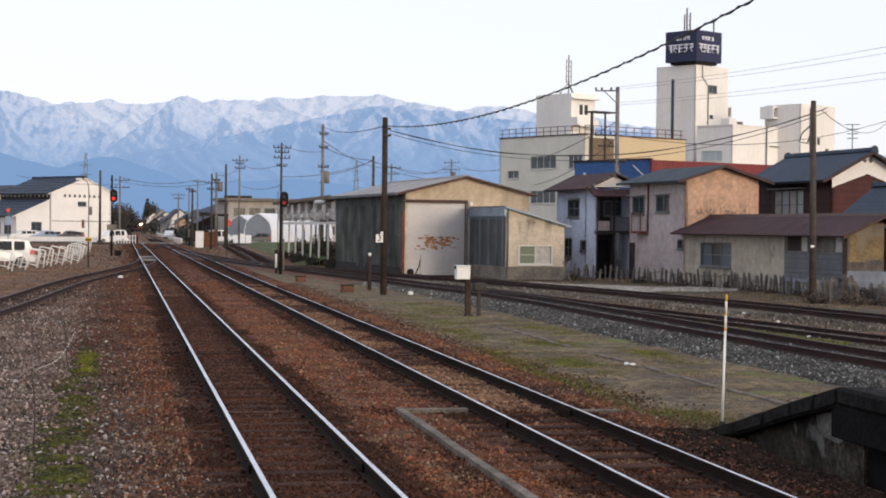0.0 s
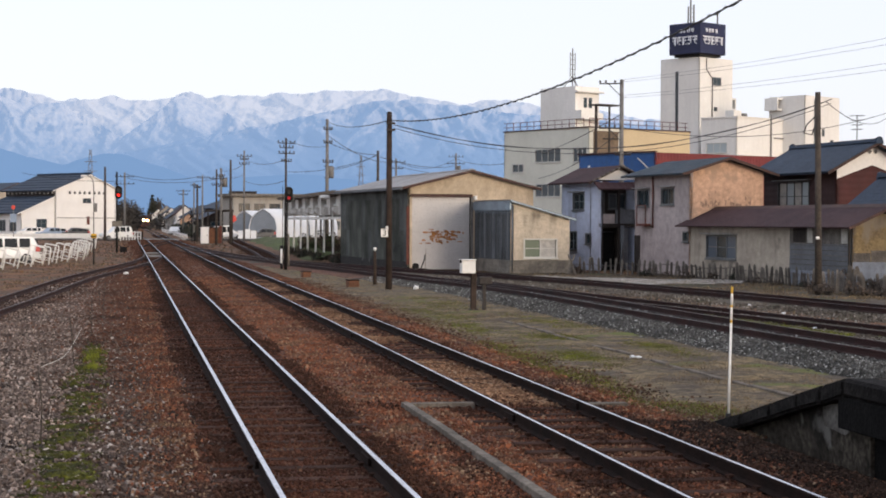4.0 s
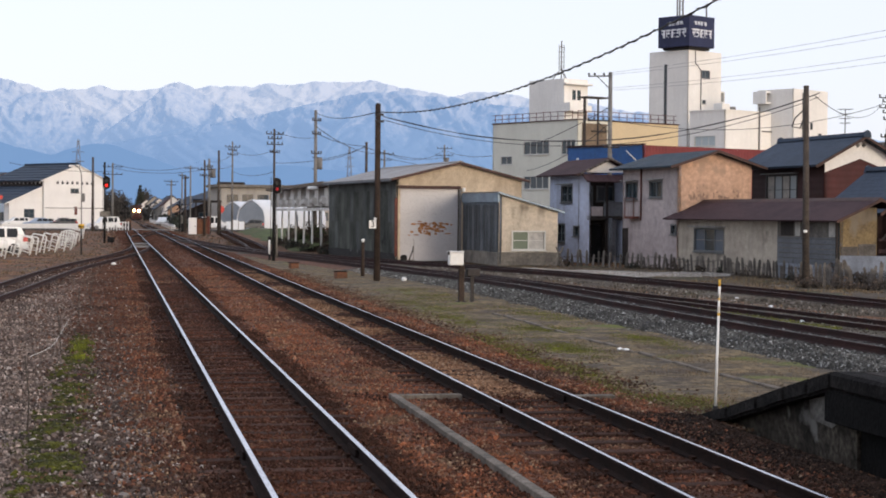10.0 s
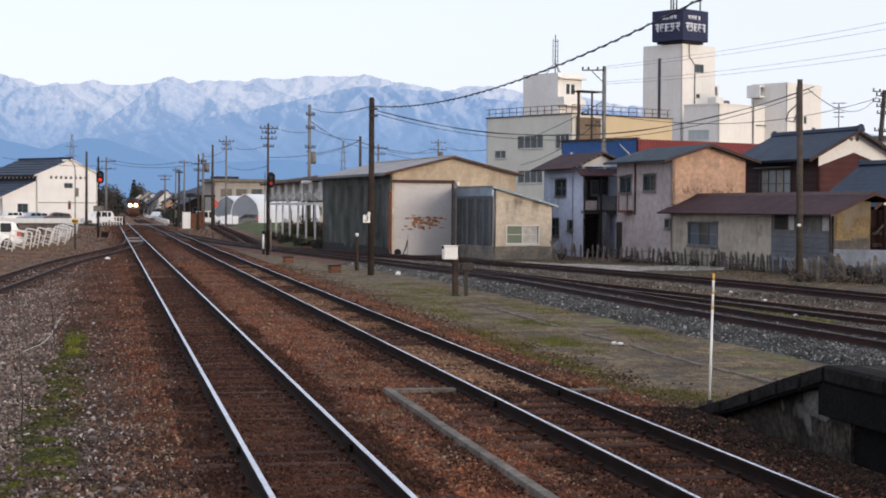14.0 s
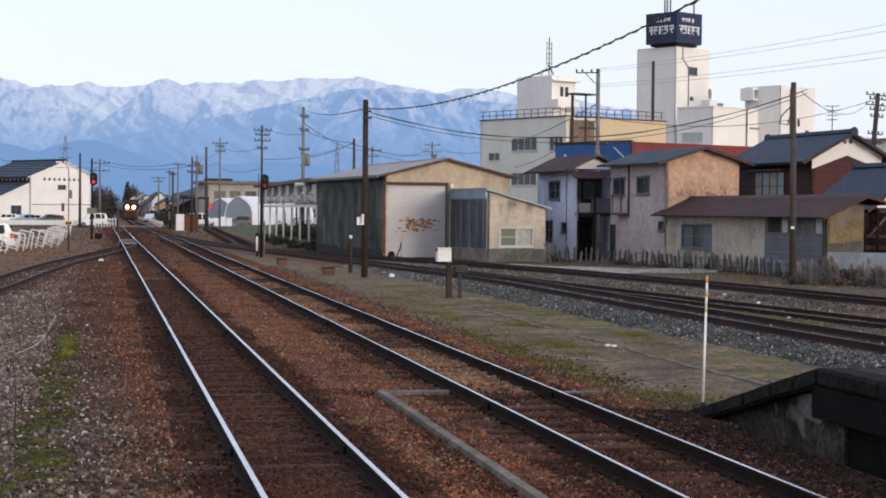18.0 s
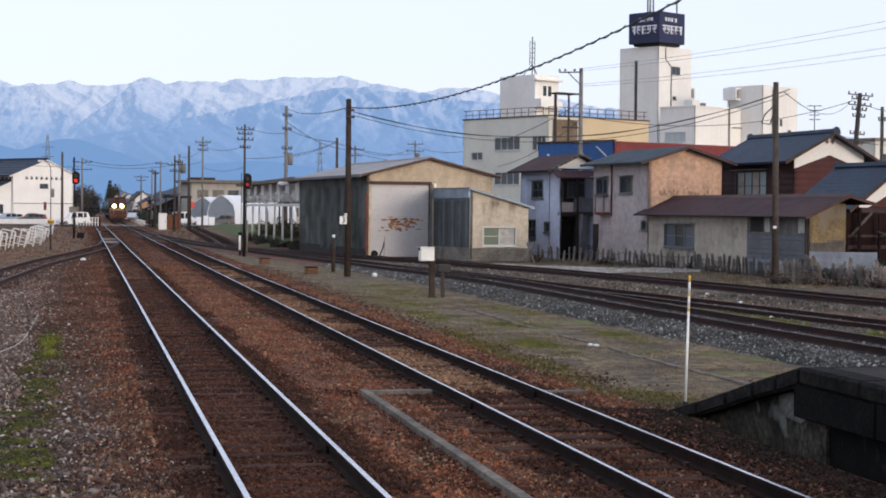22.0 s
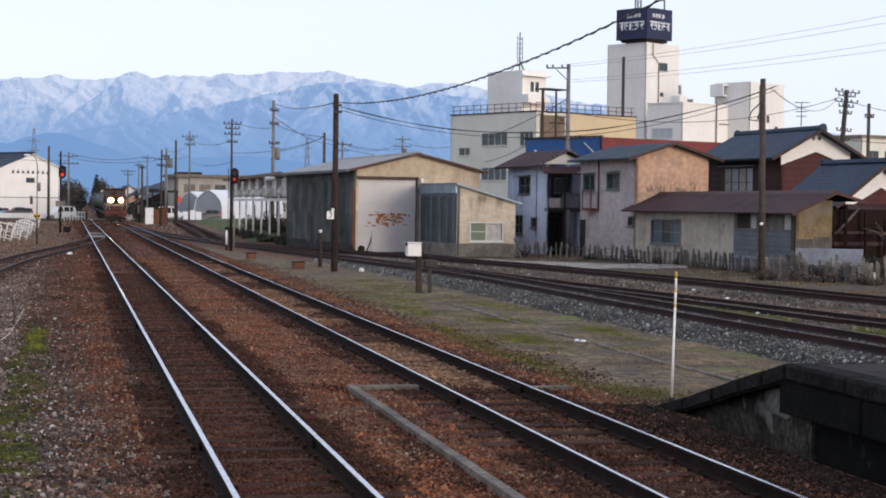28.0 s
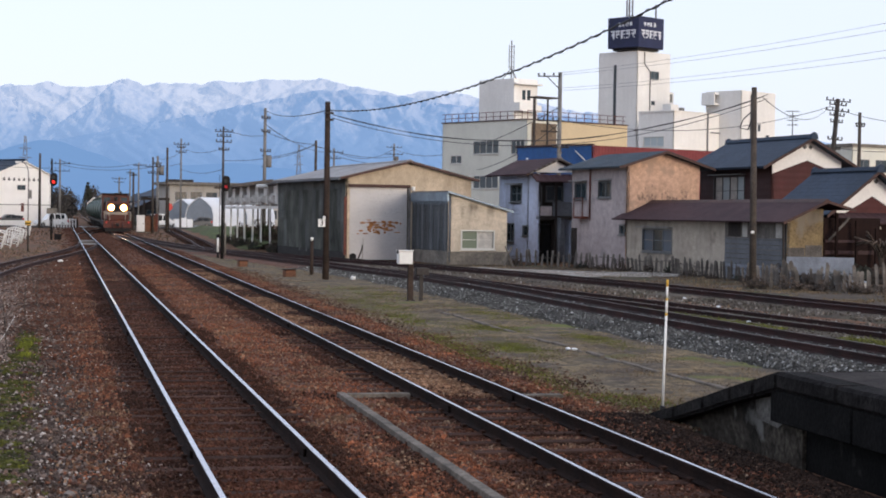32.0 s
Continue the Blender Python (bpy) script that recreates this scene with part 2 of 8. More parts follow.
M["brown_roof"] = surface("brown_roof", (0.075, 0.044, 0.046), (0.055, 0.034, 0.037), 0.6, 0.8, 0.0, ridge=0.35, ridge_axis=1, bump=0.4, spec=0.1, fine=14, fine_amount=0.2)
M["slate_roof"] = surface("slate_roof", (0.031, 0.049, 0.080), (0.022, 0.035, 0.058), 0.6, 0.72, ridge=0.24, ridge_axis=1, bump=0.10, fine=14, fine_amount=0.25, mid=0.18)
M["blue_tin_roof"] = surface("blue_tin_roof", (0.058, 0.080, 0.102), (0.042, 0.058, 0.075), 0.6, 0.75, 0.0, ridge=0.25, ridge_axis=1, spec=0.12, bump=0.4, fine=14, streak=(0.11, 0.09, 0.08))
M["blue_wall"] = surface("blue_wall", (0.64, 0.70, 0.86), (0.57, 0.625, 0.78), 0.5, 0.85, fine=12, fine_amount=0.12, streak=(0.36, 0.385, 0.46), blotch=(0.47, 0.50, 0.58), blotch_at=0.62, blotch_scale=1.0)
M["pinkgrey_wall"] = surface("pinkgrey_wall", (0.47, 0.405, 0.395), (0.40, 0.34, 0.33), 0.5, 0.9, fine=12, fine_amount=0.12, streak=(0.23, 0.205, 0.20), blotch=(0.33, 0.29, 0.285), blotch_at=0.60, blotch_scale=0.8, mid=0.16)
M["orange_wall"] = surface("orange_wall", (0.58, 0.37, 0.26), (0.50, 0.32, 0.22), 0.7, 0.9, fine=12, fine_amount=0.15, blotch=(0.40, 0.27, 0.195), blotch_at=0.53, blotch_scale=1.1, streak=(0.30, 0.20, 0.145), mid=0.22)
M["low_wall"] = surface("low_wall", (0.47, 0.41, 0.335), (0.38, 0.325, 0.265), 0.5, 0.9, fine=14, fine_amount=0.18, blotch=(0.22, 0.19, 0.16), blotch_at=0.6, blotch_scale=0.7, streak=(0.17, 0.145, 0.12), mid=0.16)
M["grey_tin"] = surface("grey_tin", (0.165, 0.175, 0.195), (0.115, 0.122, 0.135), 0.6, 0.6, 0.2, ridge=0.12, ridge_axis=1, bump=0.5, fine=14, streak=(0.10, 0.10, 0.11))
M["ochre_wall"] = surface("ochre_wall", (0.26, 0.19, 0.095), (0.17, 0.125, 0.07), 1.2, 0.9, fine=10, blotch=(0.20, 0.17, 0.135), blotch_at=0.52, blotch_scale=1.0, streak=(0.09, 0.07, 0.05))
M["red_wall"] = surface("red_wall", (0.074, 0.019, 0.018), (0.056, 0.015, 0.015), 0.5, 0.7, fine=14, fine_amount=0.15, ridge=0.3, ridge_axis=2, bump=0.25)
M["dark_red_wall"] = surface("dark_red_wall", (0.06, 0.03, 0.03), (0.045, 0.024, 0.024), 0.5, 0.7, fine=14, fine_amount=0.2, ridge=0.3, ridge_axis=2, bump=0.25)
M["plaster"] = surface("plaster", (0.82, 0.80, 0.77), (0.76, 0.74, 0.71), 0.5, 0.85, fine=10, fine_amount=0.06, mid=0.02)
M["dark_wood"] = surface("dark_wood", (0.045, 0.035, 0.03), (0.028, 0.023, 0.021), 1.0, 0.85, fine=20, fine_amount=0.4)
M["grey_wood"] = surface("grey_wood", (0.15, 0.135, 0.12), (0.09, 0.08, 0.072), 2.0, 0.9, fine=20, fine_amount=0.4, island=0.3)
M["stake_grey"] = surface("stake_grey", (0.17, 0.15, 0.132), (0.095, 0.084, 0.075), 2.0, 0.9, fine=20, fine_amount=0.4, island=0.3)
M["school_wall"] = surface("school_wall", (0.43, 0.40, 0.355), (0.36, 0.335, 0.295), 0.4, 0.9, fine=8, fine_amount=0.1, mid=0.05, streak=(0.24, 0.22, 0.20))
M["annex_sheet"] = surface("annex_sheet", (0.115, 0.128, 0.140), (0.060, 0.068, 0.075), 0.9, 0.55, 0.2, ridge=0.066, ridge_axis=1, bump=0.8, fine=10, fine_amount=0.25, streak=(0.17, 0.175, 0.18), island=0.35)
M["store_white"] = surface("store_white", (0.80, 0.78, 0.74), (0.66, 0.64, 0.60), 0.8, 0.8, fine=8, fine_amount=0.12, streak=(0.46, 0.43, 0.39))
M["flashing_blue"] = surface("flashing_blue", (0.26, 0.33, 0.39), (0.20, 0.25, 0.30), 0.8, 0.5, 0.3, fine=12, fine_amount=0.15)
M["block_pale"] = surface("block_pale", (0.27, 0.295, 0.345), (0.19, 0.21, 0.245), 1.0, 0.9, fine=20, fine_amount=0.2, island=0.06, streak=(0.12, 0.125, 0.135))
M["shade_wood"] = surface("shade_wood", (0.026, 0.014, 0.012), (0.016, 0.010, 0.009), 1.0, 0.9, fine=20, fine_amount=0.4, spec=0.1)
M["office_wall"] = surface("office_wall", (0.69, 0.685, 0.60), (0.62, 0.615, 0.54), 0.2, 0.85, fine=6, fine_amount=0.06, streak=(0.57, 0.56, 0.49), mid=0.03)
M["office_yellow"] = surface("office_yellow", (0.60, 0.485, 0.31), (0.54, 0.435, 0.28), 0.2, 0.85, fine=6, fine_amount=0.06, mid=0.02)
M["tower_wall"] = surface("tower_wall", (0.82, 0.80, 0.76), (0.74, 0.72, 0.68), 0.15, 0.85, fine=5, fine_amount=0.06, streak=(0.64, 0.62, 0.58), mid=0.04)
M["sign_navy"] = surface("sign_navy", (0.022, 0.028, 0.075), (0.018, 0.022, 0.06), 0.3, 0.5, fine=5, fine_amount=0.1)
M["sign_white"] = plain("sign_white", (0.7, 0.72, 0.76), 0.6)
M["shop_blue"] = surface("shop_blue", (0.035, 0.12, 0.33), (0.03, 0.10, 0.28), 0.4, 0.6, fine=8, fine_amount=0.12, streak=(0.045, 0.11, 0.24))
M["shop_red"] = surface("shop_red", (0.19, 0.035, 0.035), (0.15, 0.03, 0.03), 0.3, 0.6, ridge=0.3, ridge_axis=0, bump=0.3, fine=8, fine_amount=0.15)
M["glass"] = plain("glass", (0.030, 0.045, 0.055), 0.10, 0.0, spec=0.55)
M["car_glass"] = plain("car_glass", (0.012, 0.014, 0.017), 0.12, 0.0, spec=0.3)
M["green_glass"] = plain("green_glass", (0.17, 0.20, 0.145), 0.15, 0.0, spec=0.4)
M["apron_gravel"] = surface("apron_gravel", (0.40, 0.38, 0.355), (0.23, 0.21, 0.185), 0.5, 0.95, fine=14, fine_amount=0.4, mid=0.35, second=(0.14, 0.115, 0.088))
M["curtain"] = surface("curtain", (0.55, 0.52, 0.47), (0.40, 0.38, 0.35), 3, 0.9, fine=10, fine_amount=0.15, mid=0.02)
M["frame_mid"] = plain("frame_mid", (0.12, 0.125, 0.13), 0.5)
M["frame_dark"] = plain("frame_dark", (0.05, 0.05, 0.05), 0.5)
M["frame_light"] = plain("frame_light", (0.55, 0.54, 0.5), 0.5)
M["iron"] = surface("iron", (0.06, 0.05, 0.045), (0.04, 0.035, 0.033), 3, 0.7, 0.3, fine=30)
M["dim_red_lamp"] = plain("dim_red_lamp", (0.55, 0.02, 0.03), 0.4, glow=0.45)
M["red_lamp"] = plain("red_lamp", (1.0, 0.02, 0.012), 0.4, glow=1.15)
M["head_lamp"] = plain("head_lamp", (1.0, 0.50, 0.18), 0.3, glow=320.0)
M["loco_red"] = surface("loco_red", (0.115, 0.034, 0.022), (0.075, 0.024, 0.017), 1, 0.5, fine=14, fine_amount=0.25, streak=(0.045, 0.022, 0.017))
M["loco_white"] = surface("loco_white", (0.42, 0.37, 0.31), (0.32, 0.28, 0.24), 1, 0.5, fine=14)
M["tank_green"] = surface("tank_green", (0.03, 0.075, 0.06), (0.022, 0.05, 0.042), 1, 0.5, fine=14)
M["underframe"] = surface("underframe", (0.03, 0.026, 0.024), (0.02, 0.018, 0.018), 2, 0.8, fine=20)
M["leaf"] = surface("leaf", (0.045, 0.065, 0.022), (0.028, 0.045, 0.018), 3, 0.9, fine=20, island=0.4)
M["dark_leaf"] = surface("dark_leaf", (0.034, 0.038, 0.026), (0.020, 0.023, 0.018), 1, 0.9, fine=10, island=0.4)
M["moss"] = surface("moss", (0.090, 0.092, 0.012), (0.024, 0.026, 0.009), 3, 0.95, fine=30, island=0.35)
M["dry_grass"] = surface("dry_grass", (0.255, 0.185, 0.105), (0.085, 0.062, 0.044), 1.3, 0.95, fine=20, island=0.4)
M["fresh_grass"] = surface("fresh_grass", (0.145, 0.155, 0.022), (0.080, 0.088, 0.020), 2, 0.9, fine=20, island=0.35)
M["weed"] = surface("weed", (0.20, 0.215, 0.02), (0.085, 0.095, 0.014), 3, 0.9, fine=20, island=0.35)
M["bank_grass"] = surface("bank_grass", (0.085, 0.112, 0.028), (0.058, 0.066, 0.024), 0.5, 0.95, fine=20, fine_amount=0.5, bump=0.5, mid=0.5, blotch=(0.11, 0.085, 0.048), blotch_at=0.60, blotch_scale=0.3)
M["twig_brown"] = surface("twig_brown", (0.090, 0.066, 0.050), (0.048, 0.036, 0.028), 3, 0.95, fine=20, island=0.5)
M["twig_far"] = surface("twig_far", (0.070, 0.058, 0.050), (0.034, 0.034, 0.030), 0.2, 0.95, fine=10, island=0.5)
M["bark"] = surface("bark", (0.075, 0.06, 0.05), (0.05, 0.042, 0.036), 3, 0.95, fine=20)
M["car_white"] = plain("car_white", (0.75, 0.75, 0.74), 0.25)
M["car_blue"] = plain("car_blue", (0.25, 0.32, 0.42), 0.3)
M["car_dark"] = plain("car_dark", (0.022, 0.025, 0.03), 0.4)
M["tyre"] = plain("tyre", (0.02, 0.02, 0.02), 0.8)
M["tail_red"] = plain("tail_red", (0.45, 0.02, 0.02), 0.3)
M["vinyl"] = surface("vinyl", (0.74, 0.76, 0.79), (0.65, 0.68, 0.72), 0.3, 0.5, fine=6, fine_amount=0.06, mid=0.02)
M["vinyl_grey"] = surface("vinyl_grey", (0.27, 0.30, 0.335), (0.21, 0.235, 0.265), 0.3, 0.6, fine=6, fine_amount=0.08, mid=0.02)
M["orange_box"] = surface("orange_box", (0.18, 0.074, 0.036), (0.11, 0.048, 0.026), 2, 0.7, fine=14)
M["red_disc"] = plain("red_disc", (0.6, 0.06, 0.04), 0.5)


# ---- mesh helpers ----
def part(name, bm, material, parent=None, label=""):
    me = bpy.data.meshes.new(name)
    bm.to_mesh(me)
    bm.free()
    for m in material if isinstance(material, (list, tuple)) else [material]:
        me.materials.append(M[m] if isinstance(m, str) else m)
    ob = new(name, me)
    ob.parent = parent
    if label:
        tagged(ob, label)
    return ob


def shared(name, me, parent, m):
    ob = new(name, me)
    ob.parent = parent
    ob.matrix_basis = m
    return ob


def empty(name, m, label, category, group="", kind=""):
    ob = new(name)
    ob.empty_display_size = 0.1
    ob.matrix_world = m
    return tagged(ob, label, category, group, kind)


def box(bm, x0, y0, z0, x1, y1, z1, m=None, mi=0):
    vs = [bm.verts.new((x, y, z)) for x in (x0, x1) for y in (y0, y1) for z in (z0, z1)]
    if m is not None:
        for v in vs:
            v.co = m @ v.co
    for f in ((0, 1, 3, 2), (4, 6, 7, 5), (0, 4, 5, 1), (2, 3, 7, 6), (0, 2, 6, 4), (1, 5, 7, 3)):
        bm.faces.new([vs[i] for i in f]).material_index = mi
    return bm


def boxes(*rows, bevel=0.0):
    bm = bmesh.new()
    for r in rows:
        box(bm, *r)
    if bevel:
        bmesh.ops.bevel(bm, geom=bm.edges[:], offset=bevel, segments=1, affect="EDGES")
    return bm


def tube(bm, p, q, r0, r1=None, n=10, caps=True, mi=0):
    p, q = Vector(p), Vector(q)
    r1 = r0 if r1 is None else r1
    t = (q - p).to_track_quat("Z", "Y").to_matrix()
    ring = [[bm.verts.new(c + t @ Vector((r * math.cos(6.28319 * i / n), r * math.sin(6.28319 * i / n), 0))) for i in range(n)] for c, r in ((p, r0), (q, r1))]
    for i in range(n):
        f = bm.faces.new((ring[0][i], ring[0][(i + 1) % n], ring[1][(i + 1) % n], ring[1][i]))
        f.smooth, f.material_index = True, mi
    if caps:
        bm.faces.new(ring[0][::-1]).material_index = mi
        bm.faces.new(ring[1]).material_index = mi
    return bm


def bent(bm, pts, r, n=8):
    """A round bar through the points."""
    pts = [Vector(p) for p in pts]
    rings = []
    for i, p in enumerate(pts):
        d = (pts[min(i + 1, len(pts) - 1)] - pts[max(i - 1, 0)]).normalized()
        t = d.to_track_quat("Z", "Y").to_matrix()
        rings.append([bm.verts.new(p + t @ Vector((r * math.cos(6.28319 * k / n), r * math.sin(6.28319 * k / n), 0))) for k in range(n)])
    for a, b in zip(rings, rings[1:]):
        best = min(range(n), key=lambda s: sum((a[k].co - b[(k + s) % n].co).length for k in range(n)))
        for k in range(n):
            bm.faces.new((a[k], a[(k + 1) % n], b[(k + 1 + best) % n], b[(k + best) % n])).smooth = True
    bm.faces.new(rings[0][::-1])
    bm.faces.new(rings[-1])
    return bm


def prism(bm, outline, y0, y1, mi=0):
    """An outline in x and z drawn out from y0 to y1."""
    a = [bm.verts.new((x, y0, z)) for x, z in outline]
    b = [bm.verts.new((x, y1, z)) for x, z in outline]
    k = len(a)
    for i in range(k):
        bm.faces.new((a[i], a[(i + 1) % k], b[(i + 1) % k], b[i])).material_index = mi
    bm.faces.new(a[::-1]).material_index = mi
    bm.faces.new(b).material_index = mi
    bmesh.ops.recalc_face_normals(bm, faces=bm.faces[:])
    return bm


def panel(bm, w, h, holes=(), thick=0.15, top=None):
    """A wall in x and z from (0, 0) to (w, h), its face at y = 0 and its back at y = thick, with holes (x0, z0, x1, z1).
    top(x) may raise the upper edge to a slope."""
    xs = sorted({0.0, w, *[v for q in holes for v in (q[0], q[2])]})
    zs = sorted({0.0, h, *[max(0.0, v) for q in holes for v in (q[1], q[3])]})
    nx, nz = len(xs) - 1, len(zs) - 1
    solid = lambda i, k: 0 <= i < nx and 0 <= k < nz and not any(q[0] < (xs[i] + xs[i + 1]) / 2 < q[2] and q[1] < (zs[k] + zs[k + 1]) / 2 < q[3] for q in holes)
    at = {}

    def v(i, k, y):
        if (i, k, y) not in at:
            at[i, k, y] = bm.verts.new((xs[i], y, zs[k]))
        return at[i, k, y]
    t = thick
    for i in range(nx):
        for k in range(nz):
            if not solid(i, k):
                continue
            bm.faces.new((v(i, k, 0), v(i + 1, k, 0), v(i + 1, k + 1, 0), v(i, k + 1, 0)))
            bm.faces.new((v(i, k, t), v(i, k + 1, t), v(i + 1, k + 1, t), v(i + 1, k, t)))
            for di, dk, a, b in ((-1, 0, (i, k), (i, k + 1)), (1, 0, (i + 1, k + 1), (i + 1, k)), (0, -1, (i + 1, k), (i, k)), (0, 1, (i, k + 1), (i + 1, k + 1))):
                if not solid(i + di, k + dk) and not (top and dk == 1 and k == nz - 1):
                    bm.faces.new((v(*a, 0), v(*b, 0), v(*b, t), v(*a, t)))
    if top:
        steps = sorted({*xs, *[w * q / 12 for q in range(13)]})
        crest = [(x, max(top(x), h + 0.02)) for x in steps]
        for y in (0, t):
            low = [v(i, nz, y) for i in range(nx + 1)]
            up = [bm.verts.new((x, y, z)) for x, z in crest]
            at["up", y] = up
            bm.faces.new(low + up[::-1])
        for i in range(len(crest) - 1):
            bm.faces.new((at["up", 0][i], at["up", 0][i + 1], at["up", t][i + 1], at["up", t][i]))
        for i, k in ((0, 0), (nx, -1)):
            bm.faces.new((v(i, nz, 0), at["up", 0][k], at["up", t][k], v(i, nz, t)))
    bmesh.ops.recalc_face_normals(bm, faces=bm.faces[:])
    return bm


def spline(pts, step=1.5):
    """Points at about even steps along a smooth line through pts."""
    pts = [Vector(p) for p in pts]
    ext = [2 * pts[0] - pts[1], *pts, 2 * pts[-1] - pts[-2]]
    out = []
    for i in range(1, len(ext) - 2):
        a, b, c, d = ext[i - 1:i + 3]
        n = max(1, round((c - b).length / step))
        for k in range(n):
            t = k / n
            out.append(0.5 * (2 * b + (c - a) * t + (2 * a - 5 * b + 4 * c - d) * t * t + (3 * b - a - 3 * c + d) * t ** 3))
    return out + [pts[-1]]


def sheet(name, xs, ys, height, material, label, category, kind="structure", edge=None):
    """A ground sheet over the grid xs, ys with height(x, y); edge(y) gives its two sides where they are not straight."""
    bm = bmesh.new()
    rows = []
    for y in ys:
        row = []
        for x in xs:
            if edge:
                a, b = edge(y)
                x = a + (b - a) * x
            row.append(bm.verts.new((x, y, height(x, y))))
        rows.append(row)
    for r, s in zip(rows, rows[1:]):
        for i in range(len(r) - 1):
            bm.faces.new((r[i], r[i + 1], s[i + 1], s[i])).smooth = True
    return tagged(part(name, bm, material), label, category, kind=kind)


def span(a, b, n, power=1.0):
    return [a + (b - a) * (i / n) ** power for i in range(n + 1)]


def rough(x, y, a=0.03, s=1.7):
    return a * noise.fractal((x * s, y * s, 0.3), 1.0, 2.0, 3)


# ---- ground, out to the horizon ----
def ground_height(x, y):
    near = max(0.0, 1 - max(0.0, abs(x - 5) - 40) / 60) * max(0.0, 1 - max(0.0, y - 200) / 100)
    return -0.10 + rough(x, y, 0.02, 0.6) * near


sheet("ground", sorted({*span(-4800, -60, 14), *span(-60, 70, 90), *span(70, 4800, 14)}), sorted({*span(-400, 0, 4), *span(0, 260, 150), *span(260, 4900, 30, 2)}),
      ground_height, "earth", "brown earth with thin grass and dirt of the station yard", "ground")
def siding(y):
    """Where the siding runs, at depth y."""
    return float(np.interp(y, [4, 25, 40, 53, 72, 92, 108], [-6.4, -5.3, -4.25, -3.25, -1.95, 0.15, 1.45]))


sheet("gravel_yard", span(0, 1, 40), span(4, 96, 130), lambda x, y: -0.035 + rough(x, y, 0.035), "grey_gravel",
      "grey-brown crushed gravel beside the main line", "gravel", edge=lambda y: (siding(y) - 0.9, 0.72 + 0.1 * math.sin(y * 0.7)))
sheet("ballast_bed", span(0.45, 7.25, 44), span(4, 245, 300, 1.3), lambda x, y: -0.01 - (0.022 if min(abs(x - 1.875), abs(x - 5.31)) < 1.1 else 0.0) + rough(x, y, 0.02) - 0.05 * max(0, (x - 6.4)) - 0.12 * max(0, 0.8 - x), "brown_ballast",
      "rust-brown ballast under the two main tracks", "ballast")
sheet("grass_strip", span(0, 1, 34), span(20.3, 98, 130), lambda x, y: -0.045 + rough(x, y, 0.02, 0.9), "moss_ground",
      "short moss and dry winter grass between the tracks", "grass", edge=lambda y: (6.75 + 0.1 * math.sin(y), float(np.interp(y, [20, 48, 62, 70, 80, 90, 98], [11.75, 11.75, 11.2, 10.4, 9.3, 8.2, 7.5])) + 0.12 * math.sin(y * 0.8)))


# ---- tracks ----
GAUGE = 1.067
HEAD = [(-0.065, 0), (0.065, 0), (0.065, 0.012), (0.012, 0.03), (0.012, 0.105), (0.034, 0.118), (0.034, 0.142), (0.026, 0.15), (0.013, 0.1504),
        (-0.013, 0.1504), (-0.026, 0.15), (-0.034, 0.142), (-0.034, 0.118), (-0.012, 0.105), (-0.012, 0.03), (-0.065, 0.012)]
SLEEPER = bmesh.new()
box(SLEEPER, -1.05, -0.10, -0.12, 1.05, 0.10, 0.0)
bmesh.ops.bevel(SLEEPER, geom=SLEEPER.edges[:], offset=0.012, segments=1, affect="EDGES")
for v in SLEEPER.verts:
    v.co += 0.010 * Vector(noise.noise_vector(v.co * 4))
sleeper_mesh = bpy.data.meshes.new("sleeper")
SLEEPER.to_mesh(sleeper_mesh)
SLEEPER.free()
sleeper_mesh.materials.append(M["sleeper"])
CLIP = boxes((-0.11, -0.05, 0, -0.055, 0.05, 0.035), (0.055, -0.05, 0, 0.11, 0.05, 0.035))
clip_mesh = bpy.data.meshes.new("rail_clip")
CLIP.to_mesh(clip_mesh)
CLIP.free()
clip_mesh.materials.append(M["sleeper"])
FISH = boxes((-0.05, -0.28, 0.03, -0.022, 0.28, 0.11), (0.022, -0.28, 0.03, 0.05, 0.28, 0.11), bevel=0.006)
fish_mesh = bpy.data.meshes.new("fishplate")
FISH.to_mesh(fish_mesh)
FISH.free()
fish_mesh.materials.append(M["rust"])


def rail_mesh(line, off, base, lit):
    bm = bmesh.new()
    rings = []
    for i, p in enumerate(line):
        d = line[min(i + 1, len(line) - 1)] - line[max(i - 1, 0)]
        side = Vector((d.y, -d.x, 0)).normalized()
        rings.append([bm.verts.new(Vector((p.x, p.y, base(p.y))) + side * (off + u) + Vector((0, 0, h))) for u, h in HEAD])
    for a, b in zip(rings, rings[1:]):
        for k in range(len(HEAD)):
            f = bm.faces.new((a[k], a[(k + 1) % len(HEAD)], b[(k + 1) % len(HEAD)], b[k]))
            f.material_index = 1 if k in lit else 0
    bm.faces.new(rings[0][::-1])
    bm.faces.new(rings[-1])
    bmesh.ops.recalc_face_normals(bm, faces=bm.faces[:])
    return bm


